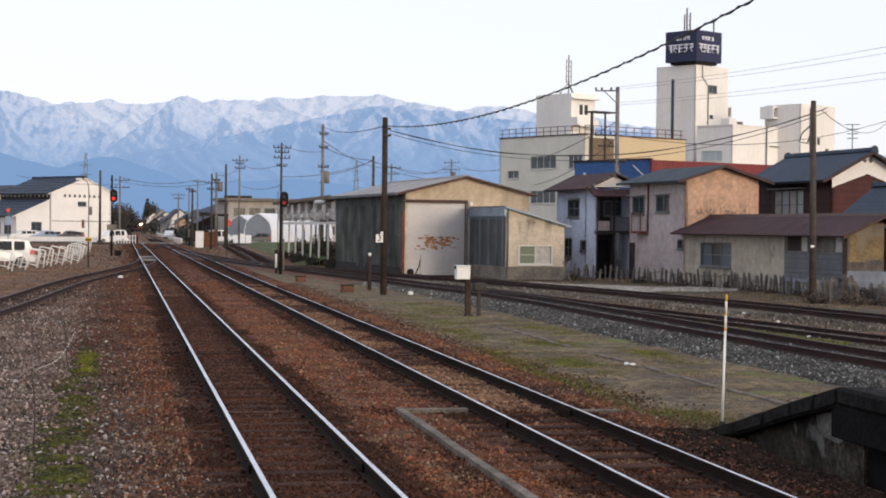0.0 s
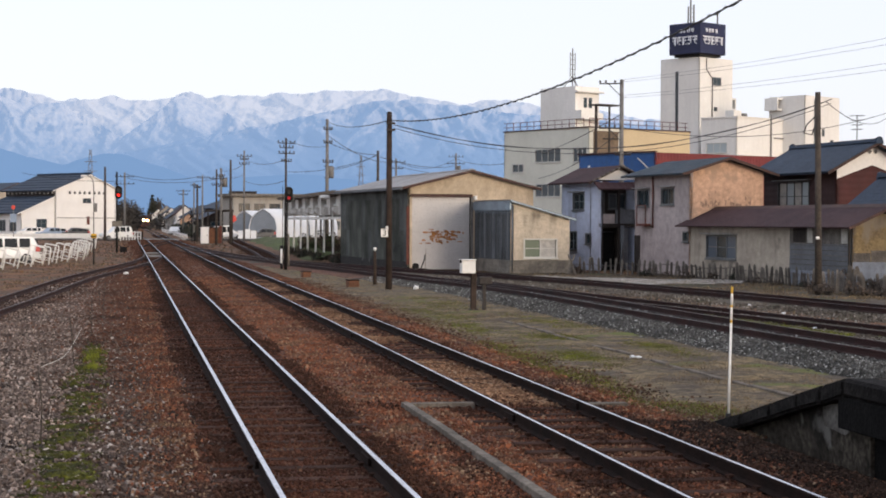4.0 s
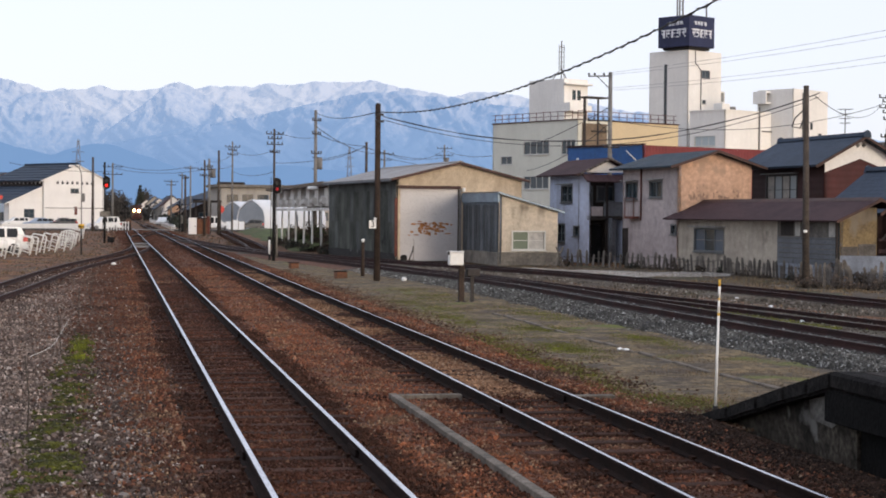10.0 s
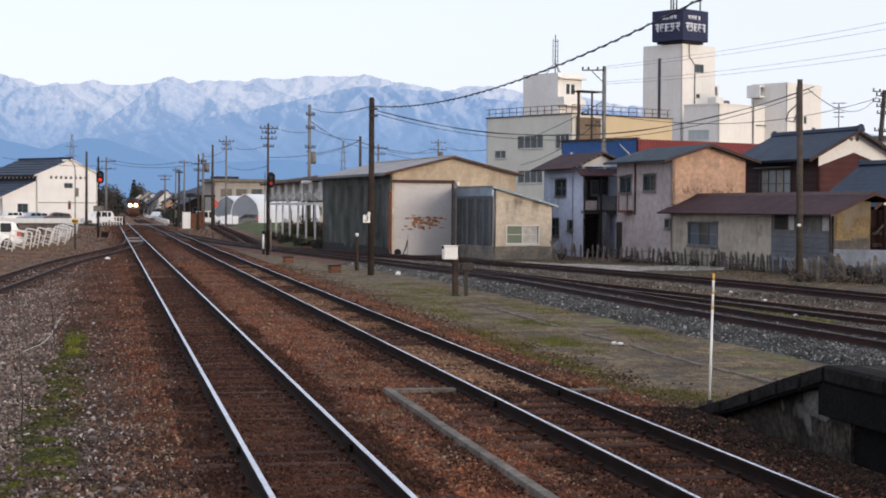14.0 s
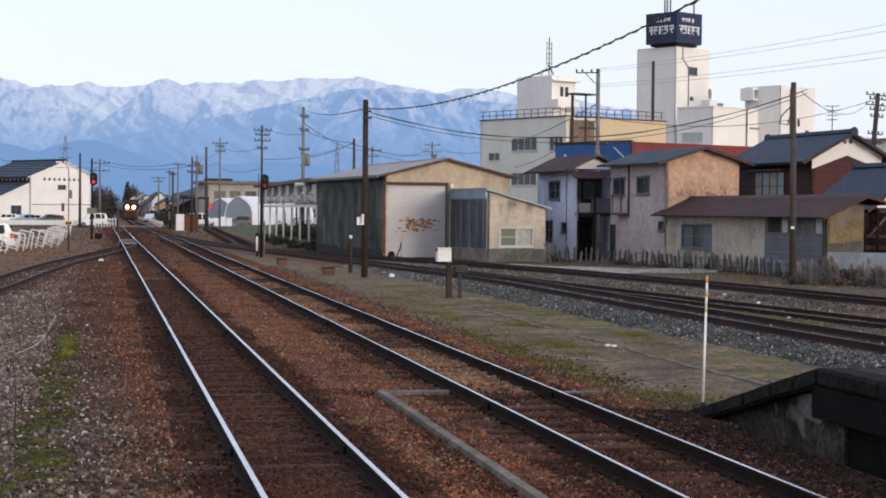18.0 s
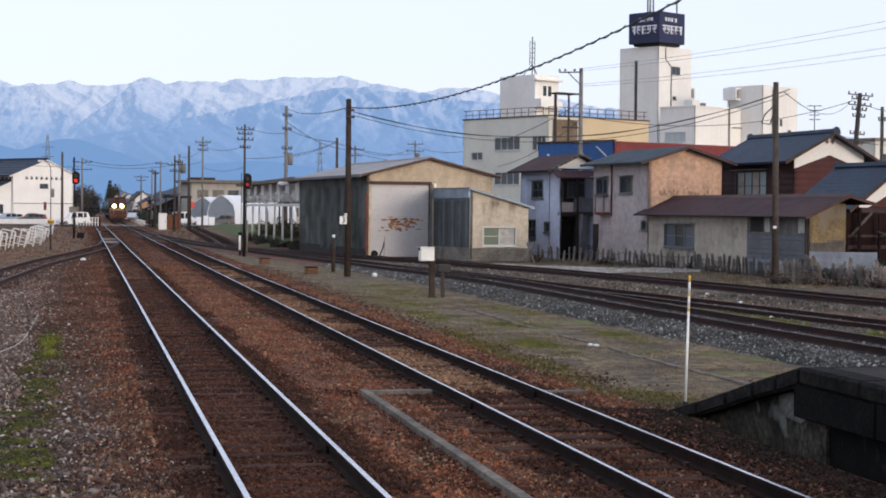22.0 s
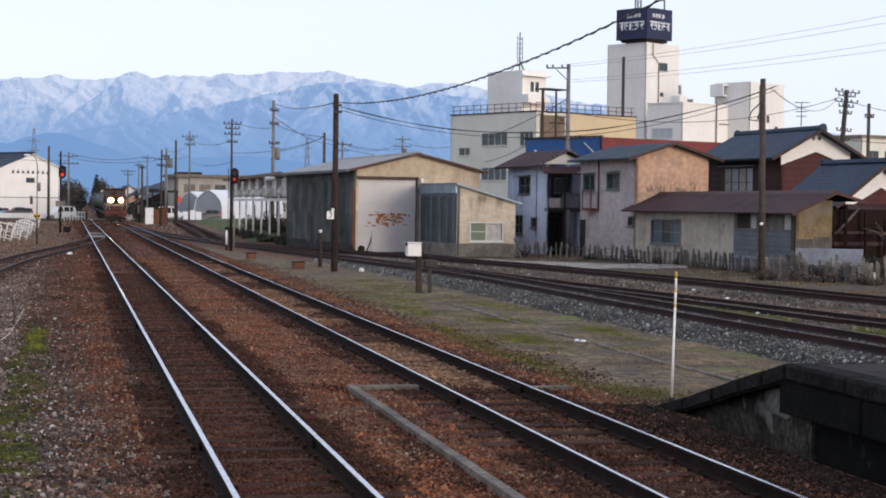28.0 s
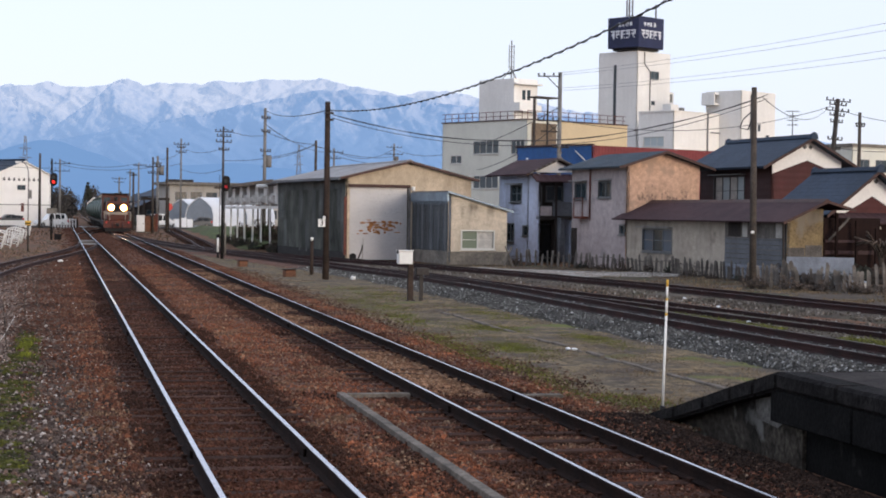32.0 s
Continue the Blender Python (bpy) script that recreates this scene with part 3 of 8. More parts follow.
def track(pts, label, top="rail_dull", base=0.0, singles=(0, 0), upto=1e9, joints=(), lit=(7, 8, 9), side="rust", sink=0.0):
    """A track along pts: rails, sleepers of their own from y = singles[0] to singles[1], the rest joined."""
    line = spline([(x, y, 0) for x, y in pts], 1.2)
    level = base
    base = level if callable(level) else lambda y: level
    tr = empty("railway_track", pose(pts[0][0], pts[0][1], 0), label, "railway track", kind="structure")
    back = tr.matrix_world.inverted()

    def under(bm):
        bm.transform(back)
        return bm
    for s in (-1, 1):
        part("rail", under(rail_mesh(line, s * (GAUGE / 2 + 0.033), base, lit)), [side, top], tr)
    rest, run, gap = bmesh.new(), 0.0, 0.0
    for a, b in zip(line, line[1:]):
        d = b - a
        n = d.length
        while gap < n:
            p = a + d * (gap / n)
            turn = math.degrees(math.atan2(-d.x, d.y)) + random.uniform(-1.5, 1.5)
            m = pose(p.x + random.uniform(-0.04, 0.04), p.y, base(p.y) + 0.004 - sink + random.uniform(-0.012, 0.006), 0, 0, turn)
            if singles[0] <= p.y <= singles[1]:
                shared("sleeper", sleeper_mesh, tr, back @ m)
                if p.y < 34:
                    for s in (-1, 1):
                        shared("rail_clip", clip_mesh, tr, back @ m @ pose(s * (GAUGE / 2 + 0.033), 0, 0))
            elif p.y < upto:
                box(rest, -1.05, -0.10, -0.1, 1.05, 0.10, 0.0, m)
            gap += 0.71
        gap -= n
    if rest.verts:
        tagged(part("sleeper_row", under(rest), "sleeper", tr), kind="stuff")
    else:
        rest.free()
    for y, s in joints:
        k = min(line, key=lambda p: abs(p.y - y))
        shared("fishplate", fish_mesh, tr, back @ pose(k.x + s * (GAUGE / 2 + 0.033), k.y, base(k.y)))
    return tr


X1, X2 = 1.875, 5.31
track([(X1, 3), (X1, 60), (X1, 120), (X1, 180), (X1, 240)], "main track with bright worn rails on dark wooden sleepers", "rail_bright", singles=(9, 75), sink=0.014, joints=((17.2, -1), (17.0, 1), (34, -1), (34, 1)))
track([(X2, 3), (X2, 60), (X2, 120), (X2, 240), (X2, 420), (5.6, 700)], "second track with grey worn rails on dark wooden sleepers", "rail_bright", singles=(9, 75), joints=((20.5, -1), (21.5, 1), (36, -1)), upto=300, lit=(8, 9))
track([(X1, 150), (2.3, 165), (3.6, 182), (4.9, 200), (X2, 215)], "dull crossover between the two main tracks", upto=0)
track([(-6.4, 4), (-5.3, 25), (-4.25, 40), (-3.25, 53), (-1.95, 72), (0.15, 92), (1.45, 108), (X1, 126)], "rusty siding that runs into the main track", singles=(40, 95), side="rust_red", sink=0.02)
T3 = [(13.95, 18), (13.6, 28), (13.3, 38), (13.2, 48), (13.0, 59), (12.2, 70), (11.1, 80), (9.9, 90), (8.4, 104), (7.0, 120), (5.9, 140), (X2, 165)]
T4 = [(18.9, 24), (17.1, 34.5), (15.9, 45), (14.6, 54), (13.4, 64), (12.2, 70)]
T5 = [(22.6, 33), (21.1, 43), (20.5, 49), (19.85, 54.5), (19.1, 59), (18.0, 66), (16.8, 71), (15.2, 77.5), (13.4, 84), (11.5, 91), (9.6, 98), (8.0, 107), (7.0, 120)]
T6 = [(9.0, 103), (9.6, 118), (10.4, 135), (12.7, 198), (15.0, 240)]
def raised(y):
    """The yard track lies high on fresh ballast and comes down to its neighbours at the points."""
    return float(np.interp(y, [52, 68], [0.115, 0.03]))


track(T3, "rusty yard track on grey ballast", base=raised, singles=(24, 60), side="rust_red", sink=0.035)
track(T4, "rusty yard track that joins its neighbour", base=lambda y: float(np.interp(y, [48, 64], [-0.03, 0.03])), side="rust_red", sink=0.075)
track(T5, "rusty yard track past the engine shed", base=0.02, side="rust_red", sink=0.075)
track(T6, "overgrown rusty siding behind the signal", base=0.0, side="rust_red", sink=0.035)


def bed(pts, half, material, label, high=lambda y: 0.0, spread=0.75):
    """A raised bed of ballast with sloping shoulders along a track."""
    bm = bmesh.new()
    rows = []
    for i, p in enumerate(line := spline([(x, y, 0) for x, y in pts], 1.0)):
        d = line[min(i + 1, len(line) - 1)] - line[max(i - 1, 0)]
        side = Vector((d.y, -d.x, 0)).normalized()
        h = high(p.y)
        rows.append([bm.verts.new(p + side * u + Vector((0, 0, z + rough(p.x + u, p.y, 0.03, 2.3)))) for u, z in
                     ((-half - spread, -0.16), (-half - spread * 0.6, -0.09 + 0.3 * h), (-half - spread * 0.2, -0.02 + 0.8 * h), (-half, h), (-0.5, h + 0.012), (0.5, h + 0.012), (half, h),
                      (half + 0.3, -0.06 + 0.6 * h), (half + 0.7, -0.14))])
    for a, b in zip(rows, rows[1:]):
        for k in range(len(a) - 1):
            bm.faces.new((a[k], a[k + 1], b[k + 1], b[k])).smooth = True
    bmesh.ops.recalc_face_normals(bm, faces=bm.faces[:])
    return tagged(part("ballast_bed", bm, material), label, "ballast", kind="structure")


bed(T3[:6], 1.2, "blue_ballast", "grey crushed-stone ballast of the yard track", lambda y: raised(y) - 0.03, 1.0)
bed(T3[5:], 1.35, "brown_ballast", "dark brown ballast where the yard track nears the main line")
bed(T4[:5], 1.3, "yard", "dirty ballast of the yard track")
bed(T5, 1.3, "yard", "dirty ballast of the yard track by the shed")

# pale boards between the rails before the points, the kerbs of an old crossing, and the buried cable trough
for y in (118.0, 128.0):
    tagged(part("timber_board", boxes((X1 - 0.5, y, -0.05, X1 + 0.5, y + 2.2, 0.09), bevel=0.01), "pale_paving"), "pale timber board between the rails", "board")
kerb = empty("concrete_kerb", pose(0, 0, 0), "worn grey concrete kerb of a former crossing", "kerb")
part("kerb_stone", boxes((3.62, 9, -0.1, 3.73, 15.6, 0.075), bevel=0.007), "kerb_stone", kerb)
part("kerb_stone", boxes((3.63, 15.62, -0.1, 3.74, 19.1, 0.07), bevel=0.007), "kerb_stone", kerb)
part("kerb_stone", boxes((3.64, 19.12, -0.1, 3.75, 22.55, 0.07), bevel=0.007), "kerb_stone", kerb)
part("kerb_stone", boxes((3.77, 22.38, -0.1, 4.62, 22.54, 0.06), bevel=0.007), "kerb_stone", kerb)
part("kerb_stone", boxes((6.15, 22.3, -0.1, 6.75, 22.5, 0.03), bevel=0.007), "kerb_stone", kerb)
trough = empty("cable_trough", pose(0, 0, 0), "mossy concrete cable trough sunk in the grass", "cable trough")
for i in range(20):
    part("cover_slab", boxes((9.44, 0, -0.15, 9.53, 0.90, 0.0), bevel=0.014), "kerb_stone", trough).matrix_basis = pose(0.002 * (i - 8) ** 2 * (i < 8), 22.0 + i, random.uniform(-0.035, 0.01), 0, 0, random.uniform(-1.2, 1.2))

# ---- platform with its end ramp ----
plat = empty("platform", pose(7.36, 16.5, 0), "dark weathered concrete platform with a ramp at its end", "platform", kind="structure")
SIDE = pose(0, 0, 0, 0, 0, 90) @ Matrix.Scale(-1, 4, (0, 1, 0))
part("ramp_wall", prism(bmesh.new(), [(-0.3, 0.70), (0.05, 0.70), (1.3, 0.44), (2.2, 0.26), (3.6, -0.12), (3.6, -0.15), (-0.3, -0.15)], 0.12, 5.5), "ramp_wall", plat, "mottled grey-brown concrete ramp wall").matrix_basis = SIDE
part("ramp_pier", prism(bmesh.new(), [(0.2, 0.63), (0.9, 0.50), (0.86, 0.30), (0.3, 0.26), (0.2, 0.30)], 0.108, 0.14), "pier_pale", plat, "pale patch of bare concrete on the ramp wall").matrix_basis = SIDE
crest = [(0.0, 0.89), (0.6, 0.755), (1.25, 0.615), (2.05, 0.42), (3.0, 0.19), (4.0, -0.02), (4.55, -0.14)]
for (ya, za), (yb, zb) in zip(crest, crest[1:]):
    bm = prism(bmesh.new(), [(ya + 0.008, za - 0.20 + 0.012 * ya), (yb - 0.008, zb - 0.20 + 0.012 * yb), (yb - 0.008, zb), (ya + 0.008, za)], -0.06, 5.5)
    bmesh.ops.bevel(bm, geom=bm.edges[:], offset=0.03, segments=2, affect="EDGES")
    for v in bm.verts:
        v.co += 0.012 * Vector(noise.noise_vector(v.co * 3.1))
    part("ramp_coping", bm, "coping_soot", plat, "sooty black coping of the ramp").matrix_basis = SIDE
for i in range(12):
    bm = boxes((-0.06, -1.42 * (i + 1) + 0.01, 0.70, 0.30, -1.42 * i, 0.893), bevel=0.035)
    for v in bm.verts:
        v.co += 0.010 * Vector(noise.noise_vector(v.co * 2.7 + Vector((i, 0, 0))))
    part("coping_stone", bm, "coping_soot", plat)
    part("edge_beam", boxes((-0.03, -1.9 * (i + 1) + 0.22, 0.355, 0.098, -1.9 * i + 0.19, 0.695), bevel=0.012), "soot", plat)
part("platform_surface", boxes((0.305, -17, 0.6, 5.5, -0.02, 0.885)), "platform_asphalt", plat)
# wall below the edge beam, near black where the ramp wall is mottled brown
part("platform_wall", boxes((0.16, -17, -0.15, 5.5, -0.31, 0.6)), "soot", plat, "near-black wall under the platform edge")
part("painted_line", boxes((1.6, -17, 0.885, 1.72, -1.0, 0.889)), "white_paint", plat)

def bank_foot(y):
    return 11.4 + (y - 112) * 0.036 + 0.3 * math.sin(y * 0.31)


sheet("grass_bank", span(0, 1, 24), span(112, 222, 80), lambda x, y: -0.24 + 0.62 * min(1, (x - bank_foot(y)) / 2.2) + rough(x, y, 0.07, 0.5), "bank_grass",
      "green grassy bank beside the overgrown siding", "grass", edge=lambda y: (bank_foot(y), 17 + (y - 112) * 0.06))

# ---- the level crossing and its road ----
road = tagged(part("road", boxes((-60, 222, -0.2, 60, 229, 0.115)), "asphalt"), "worn asphalt road over the level crossing", "road", kind="structure")
tagged(part("road_marking", boxes((-20, 222.5, 0.115, 25, 222.75, 0.12)), "white_paint", None), "worn white stop line on the road", "road marking", kind="structure")
sheet("garden_verge", span(0, 1, 14), span(33, 84, 60), lambda x, y: -0.072 + rough(x, y, 0.016, 0.7), "verge",
      "dark brown weedy verge between the yard track and the fence", "verge", edge=lambda y: (float(np.interp(y, [32, 41.5, 50, 62, 75, 83.5], [24.9, 23.2, 21.9, 19.8, 17.0, 14.9])), float(np.interp(y, [33, 58, 64, 73, 79, 84], [36, 34, 28.6, 27.5, 25.8, 22.5]))))
sheet("paved_apron", span(0, 1, 18), span(17.6, 27.3, 60), lambda x, y: -0.035 + rough(x, y, 0.02, 1.2), "apron_gravel",
      "pale worn gravel apron in front of the house fence", "paving",
      edge=lambda x: (float(np.interp(x, [17.5, 18.4, 21, 25, 27.3], [75.5, 69.5, 66.6, 67.6, 71.5])) + rough(x, 1, 1.2, 0.9), float(np.interp(x, [17.5, 19.5, 20.6, 23.2, 25, 27.3], [78.5, 77.6, 75.0, 73.2, 72.4, 72.8])) + rough(x, 7, 1.0, 0.8)))
apron = bpy.data.objects["paved_apron"]
for v in apron.data.vertices:
    v.co.x, v.co.y = v.co.y, v.co.x
apron.data.flip_normals()


# ---- mountains ----
def ridge(peaks, base, wild, seed):
    """The crest of a range as an angle over the horizon: straight-flanked peaks (azimuth, angle, left fall, right fall)."""
    def top(az):
        best = [base] + [e - (sl * (a - az) if az < a else sr * (az - a)) for a, e, sl, sr in peaks]
        m = max(best)
        soft = m + 0.05 * math.log(sum(math.exp((b - m) / 0.05) for b in best))
        for a, e, sl, sr in peaks:      # worn, rounded tops
            soft -= 0.16 * min(1, sl + sr) * math.exp(-((az - a) / 0.28) ** 2) * (1 if e > m - 0.2 else 0)
        return radians(soft + 0.05 + wild * noise.fractal((az * 1.3 + seed, 0.4, seed), 0.75, 2.0, 6))
    return top


def mountain(name, dist, depth, na, nr, top, amp, material, label, seed, a0=-14.0, a1=36.0):
    """A range with a crest at top(azimuth) and V-shaped spurs that run down its face."""
    bm = bmesh.new()
    rows = [[] for _ in range(nr + 2)]
    for i in range(na + 1):
        az = a0 + (a1 - a0) * i / na
        sa, ca = math.sin(radians(az)), math.cos(radians(az))
        full = top(az) * (dist + depth)
        for j in range(nr + 1):
            k = j / nr
            h = full * k
            s = dist * radians(az)
            bend = 60 * noise.fractal((s / 150 + seed, h / 150, 2.0), 1.0, 2.0, 2)
            one = abs(noise.fractal(((s + 0.8 * h + bend) / 210 + seed, h / 260, seed), 0.8, 2.1, 7))
            two = abs(noise.fractal(((s - 0.8 * h - bend) / 180 + seed + 9, h / 260, seed + 4), 0.8, 2.1, 7))
            d = amp * (0.30 - min(one, two, 0.6)) * (0.25 + k) * (1 if j < nr else 0.6)
            r = dist + depth * k - d
            rows[j].append(bm.verts.new((r * sa, r * ca, h - 12 * (1 - k))))
        r = dist + depth * 1.5
        rows[nr + 1].append(bm.verts.new((r * sa, r * ca, full * 0.5)))
    for a, b in zip(rows, rows[1:]):
        for i in range(na):
            bm.faces.new((a[i], a[i + 1], b[i + 1], b[i])).smooth = True
    return tagged(part(name, bm, material), label, "mountains", kind="structure")


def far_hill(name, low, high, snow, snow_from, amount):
    """Distance: pale light of its own with painted haze, bluer and denser low down, and snow on the upper slopes."""
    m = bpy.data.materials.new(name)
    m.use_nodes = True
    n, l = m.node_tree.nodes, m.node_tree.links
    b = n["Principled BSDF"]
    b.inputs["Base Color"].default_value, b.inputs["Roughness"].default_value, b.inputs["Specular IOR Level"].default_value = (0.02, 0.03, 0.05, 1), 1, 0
    co = n.new("ShaderNodeTexCoord")
    sp = n.new("ShaderNodeSeparateXYZ")
    l.new(co.outputs["Object"], sp.inputs[0])

    def rng(src, a, c):
        r = n.new("ShaderNodeMapRange")
        r.inputs[1].default_value, r.inputs[2].default_value = a, c
        l.new(src, r.inputs[0])
        return r.outputs[0]

    def mixn(f, x, y):
        k = n.new("ShaderNodeMix")
        k.data_type = "RGBA"
        l.new(f, k.inputs[0])
        for s, v in ((k.inputs[6], x), (k.inputs[7], y)):
            if isinstance(v, tuple):
                s.default_value = (*v, 1)
            else:
                l.new(v, s)
        return k.outputs[2]
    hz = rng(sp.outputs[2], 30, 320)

    def tex(scale, stretch, detail=8, rough_=0.6):
        t = n.new("ShaderNodeTexNoise")
        t.inputs["Scale"].default_value, t.inputs["Detail"].default_value, t.inputs["Roughness"].default_value = scale, detail, rough_
        mp = n.new("ShaderNodeMapping")
        mp.inputs["Scale"].default_value = stretch
        l.new(co.outputs["Object"], mp.inputs[0])
        l.new(mp.outputs[0], t.inputs["Vector"])
        return t.outputs[0]

    def madd(x, k, y):
        q = n.new("ShaderNodeMath")
        q.operation = "MULTIPLY_ADD"
        q.inputs[1].default_value = k
        l.new(x, q.inputs[0])
        if isinstance(y, float):
            q.inputs[2].default_value = y
        else:
            l.new(y, q.inputs[2])
        return q.outputs[0]
    # flanks turned towards the sun are painted paler and snowier
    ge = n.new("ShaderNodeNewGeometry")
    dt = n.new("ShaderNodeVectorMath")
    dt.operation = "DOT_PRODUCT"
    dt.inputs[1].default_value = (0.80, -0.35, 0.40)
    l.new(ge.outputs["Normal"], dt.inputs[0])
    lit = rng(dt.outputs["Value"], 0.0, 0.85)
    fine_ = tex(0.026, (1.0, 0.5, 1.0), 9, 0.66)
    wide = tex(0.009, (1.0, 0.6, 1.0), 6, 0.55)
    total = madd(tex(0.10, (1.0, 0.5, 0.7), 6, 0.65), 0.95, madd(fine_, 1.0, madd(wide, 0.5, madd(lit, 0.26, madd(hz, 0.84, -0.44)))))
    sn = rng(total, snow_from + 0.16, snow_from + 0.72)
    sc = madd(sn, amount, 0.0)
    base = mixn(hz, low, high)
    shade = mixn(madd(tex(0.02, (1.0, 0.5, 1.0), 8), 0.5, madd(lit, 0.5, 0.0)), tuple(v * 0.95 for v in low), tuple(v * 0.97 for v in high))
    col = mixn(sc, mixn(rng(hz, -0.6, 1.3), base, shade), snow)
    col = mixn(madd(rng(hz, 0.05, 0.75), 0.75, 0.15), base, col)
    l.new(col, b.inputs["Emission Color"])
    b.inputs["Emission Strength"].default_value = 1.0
    return m


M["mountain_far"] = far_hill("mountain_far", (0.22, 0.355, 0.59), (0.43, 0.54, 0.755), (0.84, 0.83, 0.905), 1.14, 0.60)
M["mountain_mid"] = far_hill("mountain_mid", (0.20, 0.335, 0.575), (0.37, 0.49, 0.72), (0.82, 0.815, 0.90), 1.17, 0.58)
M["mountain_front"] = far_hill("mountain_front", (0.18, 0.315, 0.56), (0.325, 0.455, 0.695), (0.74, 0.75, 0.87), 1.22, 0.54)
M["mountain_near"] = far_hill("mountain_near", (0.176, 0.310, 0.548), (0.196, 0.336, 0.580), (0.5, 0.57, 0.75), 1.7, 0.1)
mountain("mountains", 4300, 420, 560, 70, ridge([(-3.6, 4.3, 0.3, 0.3), (-1.7, 4.08, 0.3, 0.2), (-0.5, 4.12, 0.25, 0.2), (1.7, 4.1, 0.2, 0.12), (4.5, 4.2, 0.25, 0.1), (6.2, 4.38, 0.3, 0.1), (8.45, 4.46, 0.07, 0.22), (12.2, 4.14, 0.3, 0.13), (18, 3.2, 0.1, 0.12)], 2.0, 0.075, 1.7), 190, "mountain_far", "mountains with painted blue haze and snow on their upper slopes", 1.7)
mountain("mountain_massif", 3950, 330, 170, 60, ridge([(-3.7, 4.50, 0.5, 0.62), (-2.6, 4.0, 0.9, 0.5)], 0.1, 0.08, 3.1), 190, "mountain_mid", "snow-streaked mountain massif with blue haze in its colour", 3.1, -10.5, 2.0)
mountain("mountain_massif", 3900, 330, 170, 60, ridge([(2.11, 4.5, 0.80, 0.74)], 0.1, 0.08, 7.4), 190, "mountain_mid", "pointed mountain with blue haze in its colour and snow in its gullies", 7.4, -3.5, 8.5)
mountain("mountain_massif", 3600, 330, 300, 60, ridge([(8.6, 4.12, 0.22, 0.10), (4.4, 3.2, 0.45, 0.3), (2.9, 2.62, 0.85, 0.5)], 0.1, 0.08, 11.3), 190, "mountain_front", "broad mountain shoulder with blue haze in its colour and thin snow", 11.3, -1.0, 22.0)
mountain("foothills", 2500, 260, 260, 26, ridge([(-0.5, 2.33, 0.34, 0.34), (-5.5, 2.7, 0.3, 0.26), (5.5, 1.6, 0.1, 0.1)], 1.0, 0.05, 5.1), 60, "mountain_near", "wooded foothills with dark blue haze in their colour", 5.1)


# ---- buildings ----
def left(length):
    """The pose of the side wall that faces the tracks: its own x runs from the far end to the near corner."""
    return pose(0, length, 0, 0, 0, -90)


def window(parent, m, x0, z0, x1, z1, panes=2, frame_m="frame_mid", depth=0.06, fill="glass", hood=False, bars=0, sill=True):
    w = empty("window", m @ pose(x0, 0, z0), "", "")
    for k in list(w.keys()):
        del w[k]
    w.matrix_world = Matrix.Identity(4)
    w.parent = parent
    w.matrix_basis = m @ pose(x0, 0, z0)
    W, H, t = x1 - x0, z1 - z0, 0.05
    bm = boxes((-0.02, -0.03, -0.02, t, depth + 0.05, H + 0.02), (W - t, -0.03, -0.02, W + 0.02, depth + 0.05, H + 0.02),
               (t, -0.03, H - t, W - t, depth + 0.05, H + 0.02), (t, -0.03, -0.02, W - t, depth + 0.05, t))
    part("frame", bm, frame_m, w)
    step = (W - 2 * t) / panes
    for i in range(panes):
        a = t + i * step
        f = fill[i % len(fill)] if isinstance(fill, (list, tuple)) else fill
        part("pane", boxes((a + 0.025, depth, t, a + step - 0.025, depth + 0.012, H - t)), f, w)
        if i:
            part("mullion", boxes((a - 0.03, depth - 0.03, t, a + 0.03, depth + 0.03, H - t)), frame_m, w)
    for k in range(bars):
        z = H * (k + 1) / (bars + 1)
        part("bar", boxes((t, depth - 0.02, z - 0.015, W - t, depth + 0.004, z + 0.015)), frame_m, w)
    if sill:
        part("sill", boxes((-0.06, -0.09, -0.07, W + 0.06, 0.0, -0.022)), frame_m, w)
    if hood:
        part("hood", boxes((-0.12, -0.32, H + 0.06, W + 0.12, 0.0, H + 0.10)), "hood_tin", w)
    return w


def wall(parent, m, w, h, material, wins=(), top=None, name="wall", thick=0.14, label="", extra=()):
    ob = part(name, panel(bmesh.new(), w, h, [q[:4] for q in wins] + list(extra), thick, top), material, parent, label)
    ob.matrix_basis = m
    for q in wins:
        window(parent, m, *q[:4], **(q[4] if len(q) > 4 else {}))
    return ob


def slope(parent, x0, z0, x1, z1, y0, y1, material, thick=0.09, name="roof_slope", edge="brown_edge"):
    """A roof slab from its eave (x0, z0) to its ridge (x1, z1)."""
    nrm = Vector((z0 - z1, x1 - x0)).normalized() * thick
    if nrm.y < 0:
        nrm = -nrm
    r = part(name, prism(bmesh.new(), [(x0, z0), (x1, z1), (x1 + nrm.x * 0, z1 + thick), (x0 + nrm.x, z0 + nrm.y)], y0, y1), material, parent)
    lo, hi = (x0, z0), (x1, z1)
    part("bargeboard", prism(bmesh.new(), [(lo[0], lo[1] - 0.05), (hi[0], hi[1] - 0.05), (hi[0], hi[1] + thick * 0.7), (lo[0] + nrm.x, lo[1] + nrm.y * 0.7)], y0 - 0.035, y0 - 0.002), edge, parent)
    return r


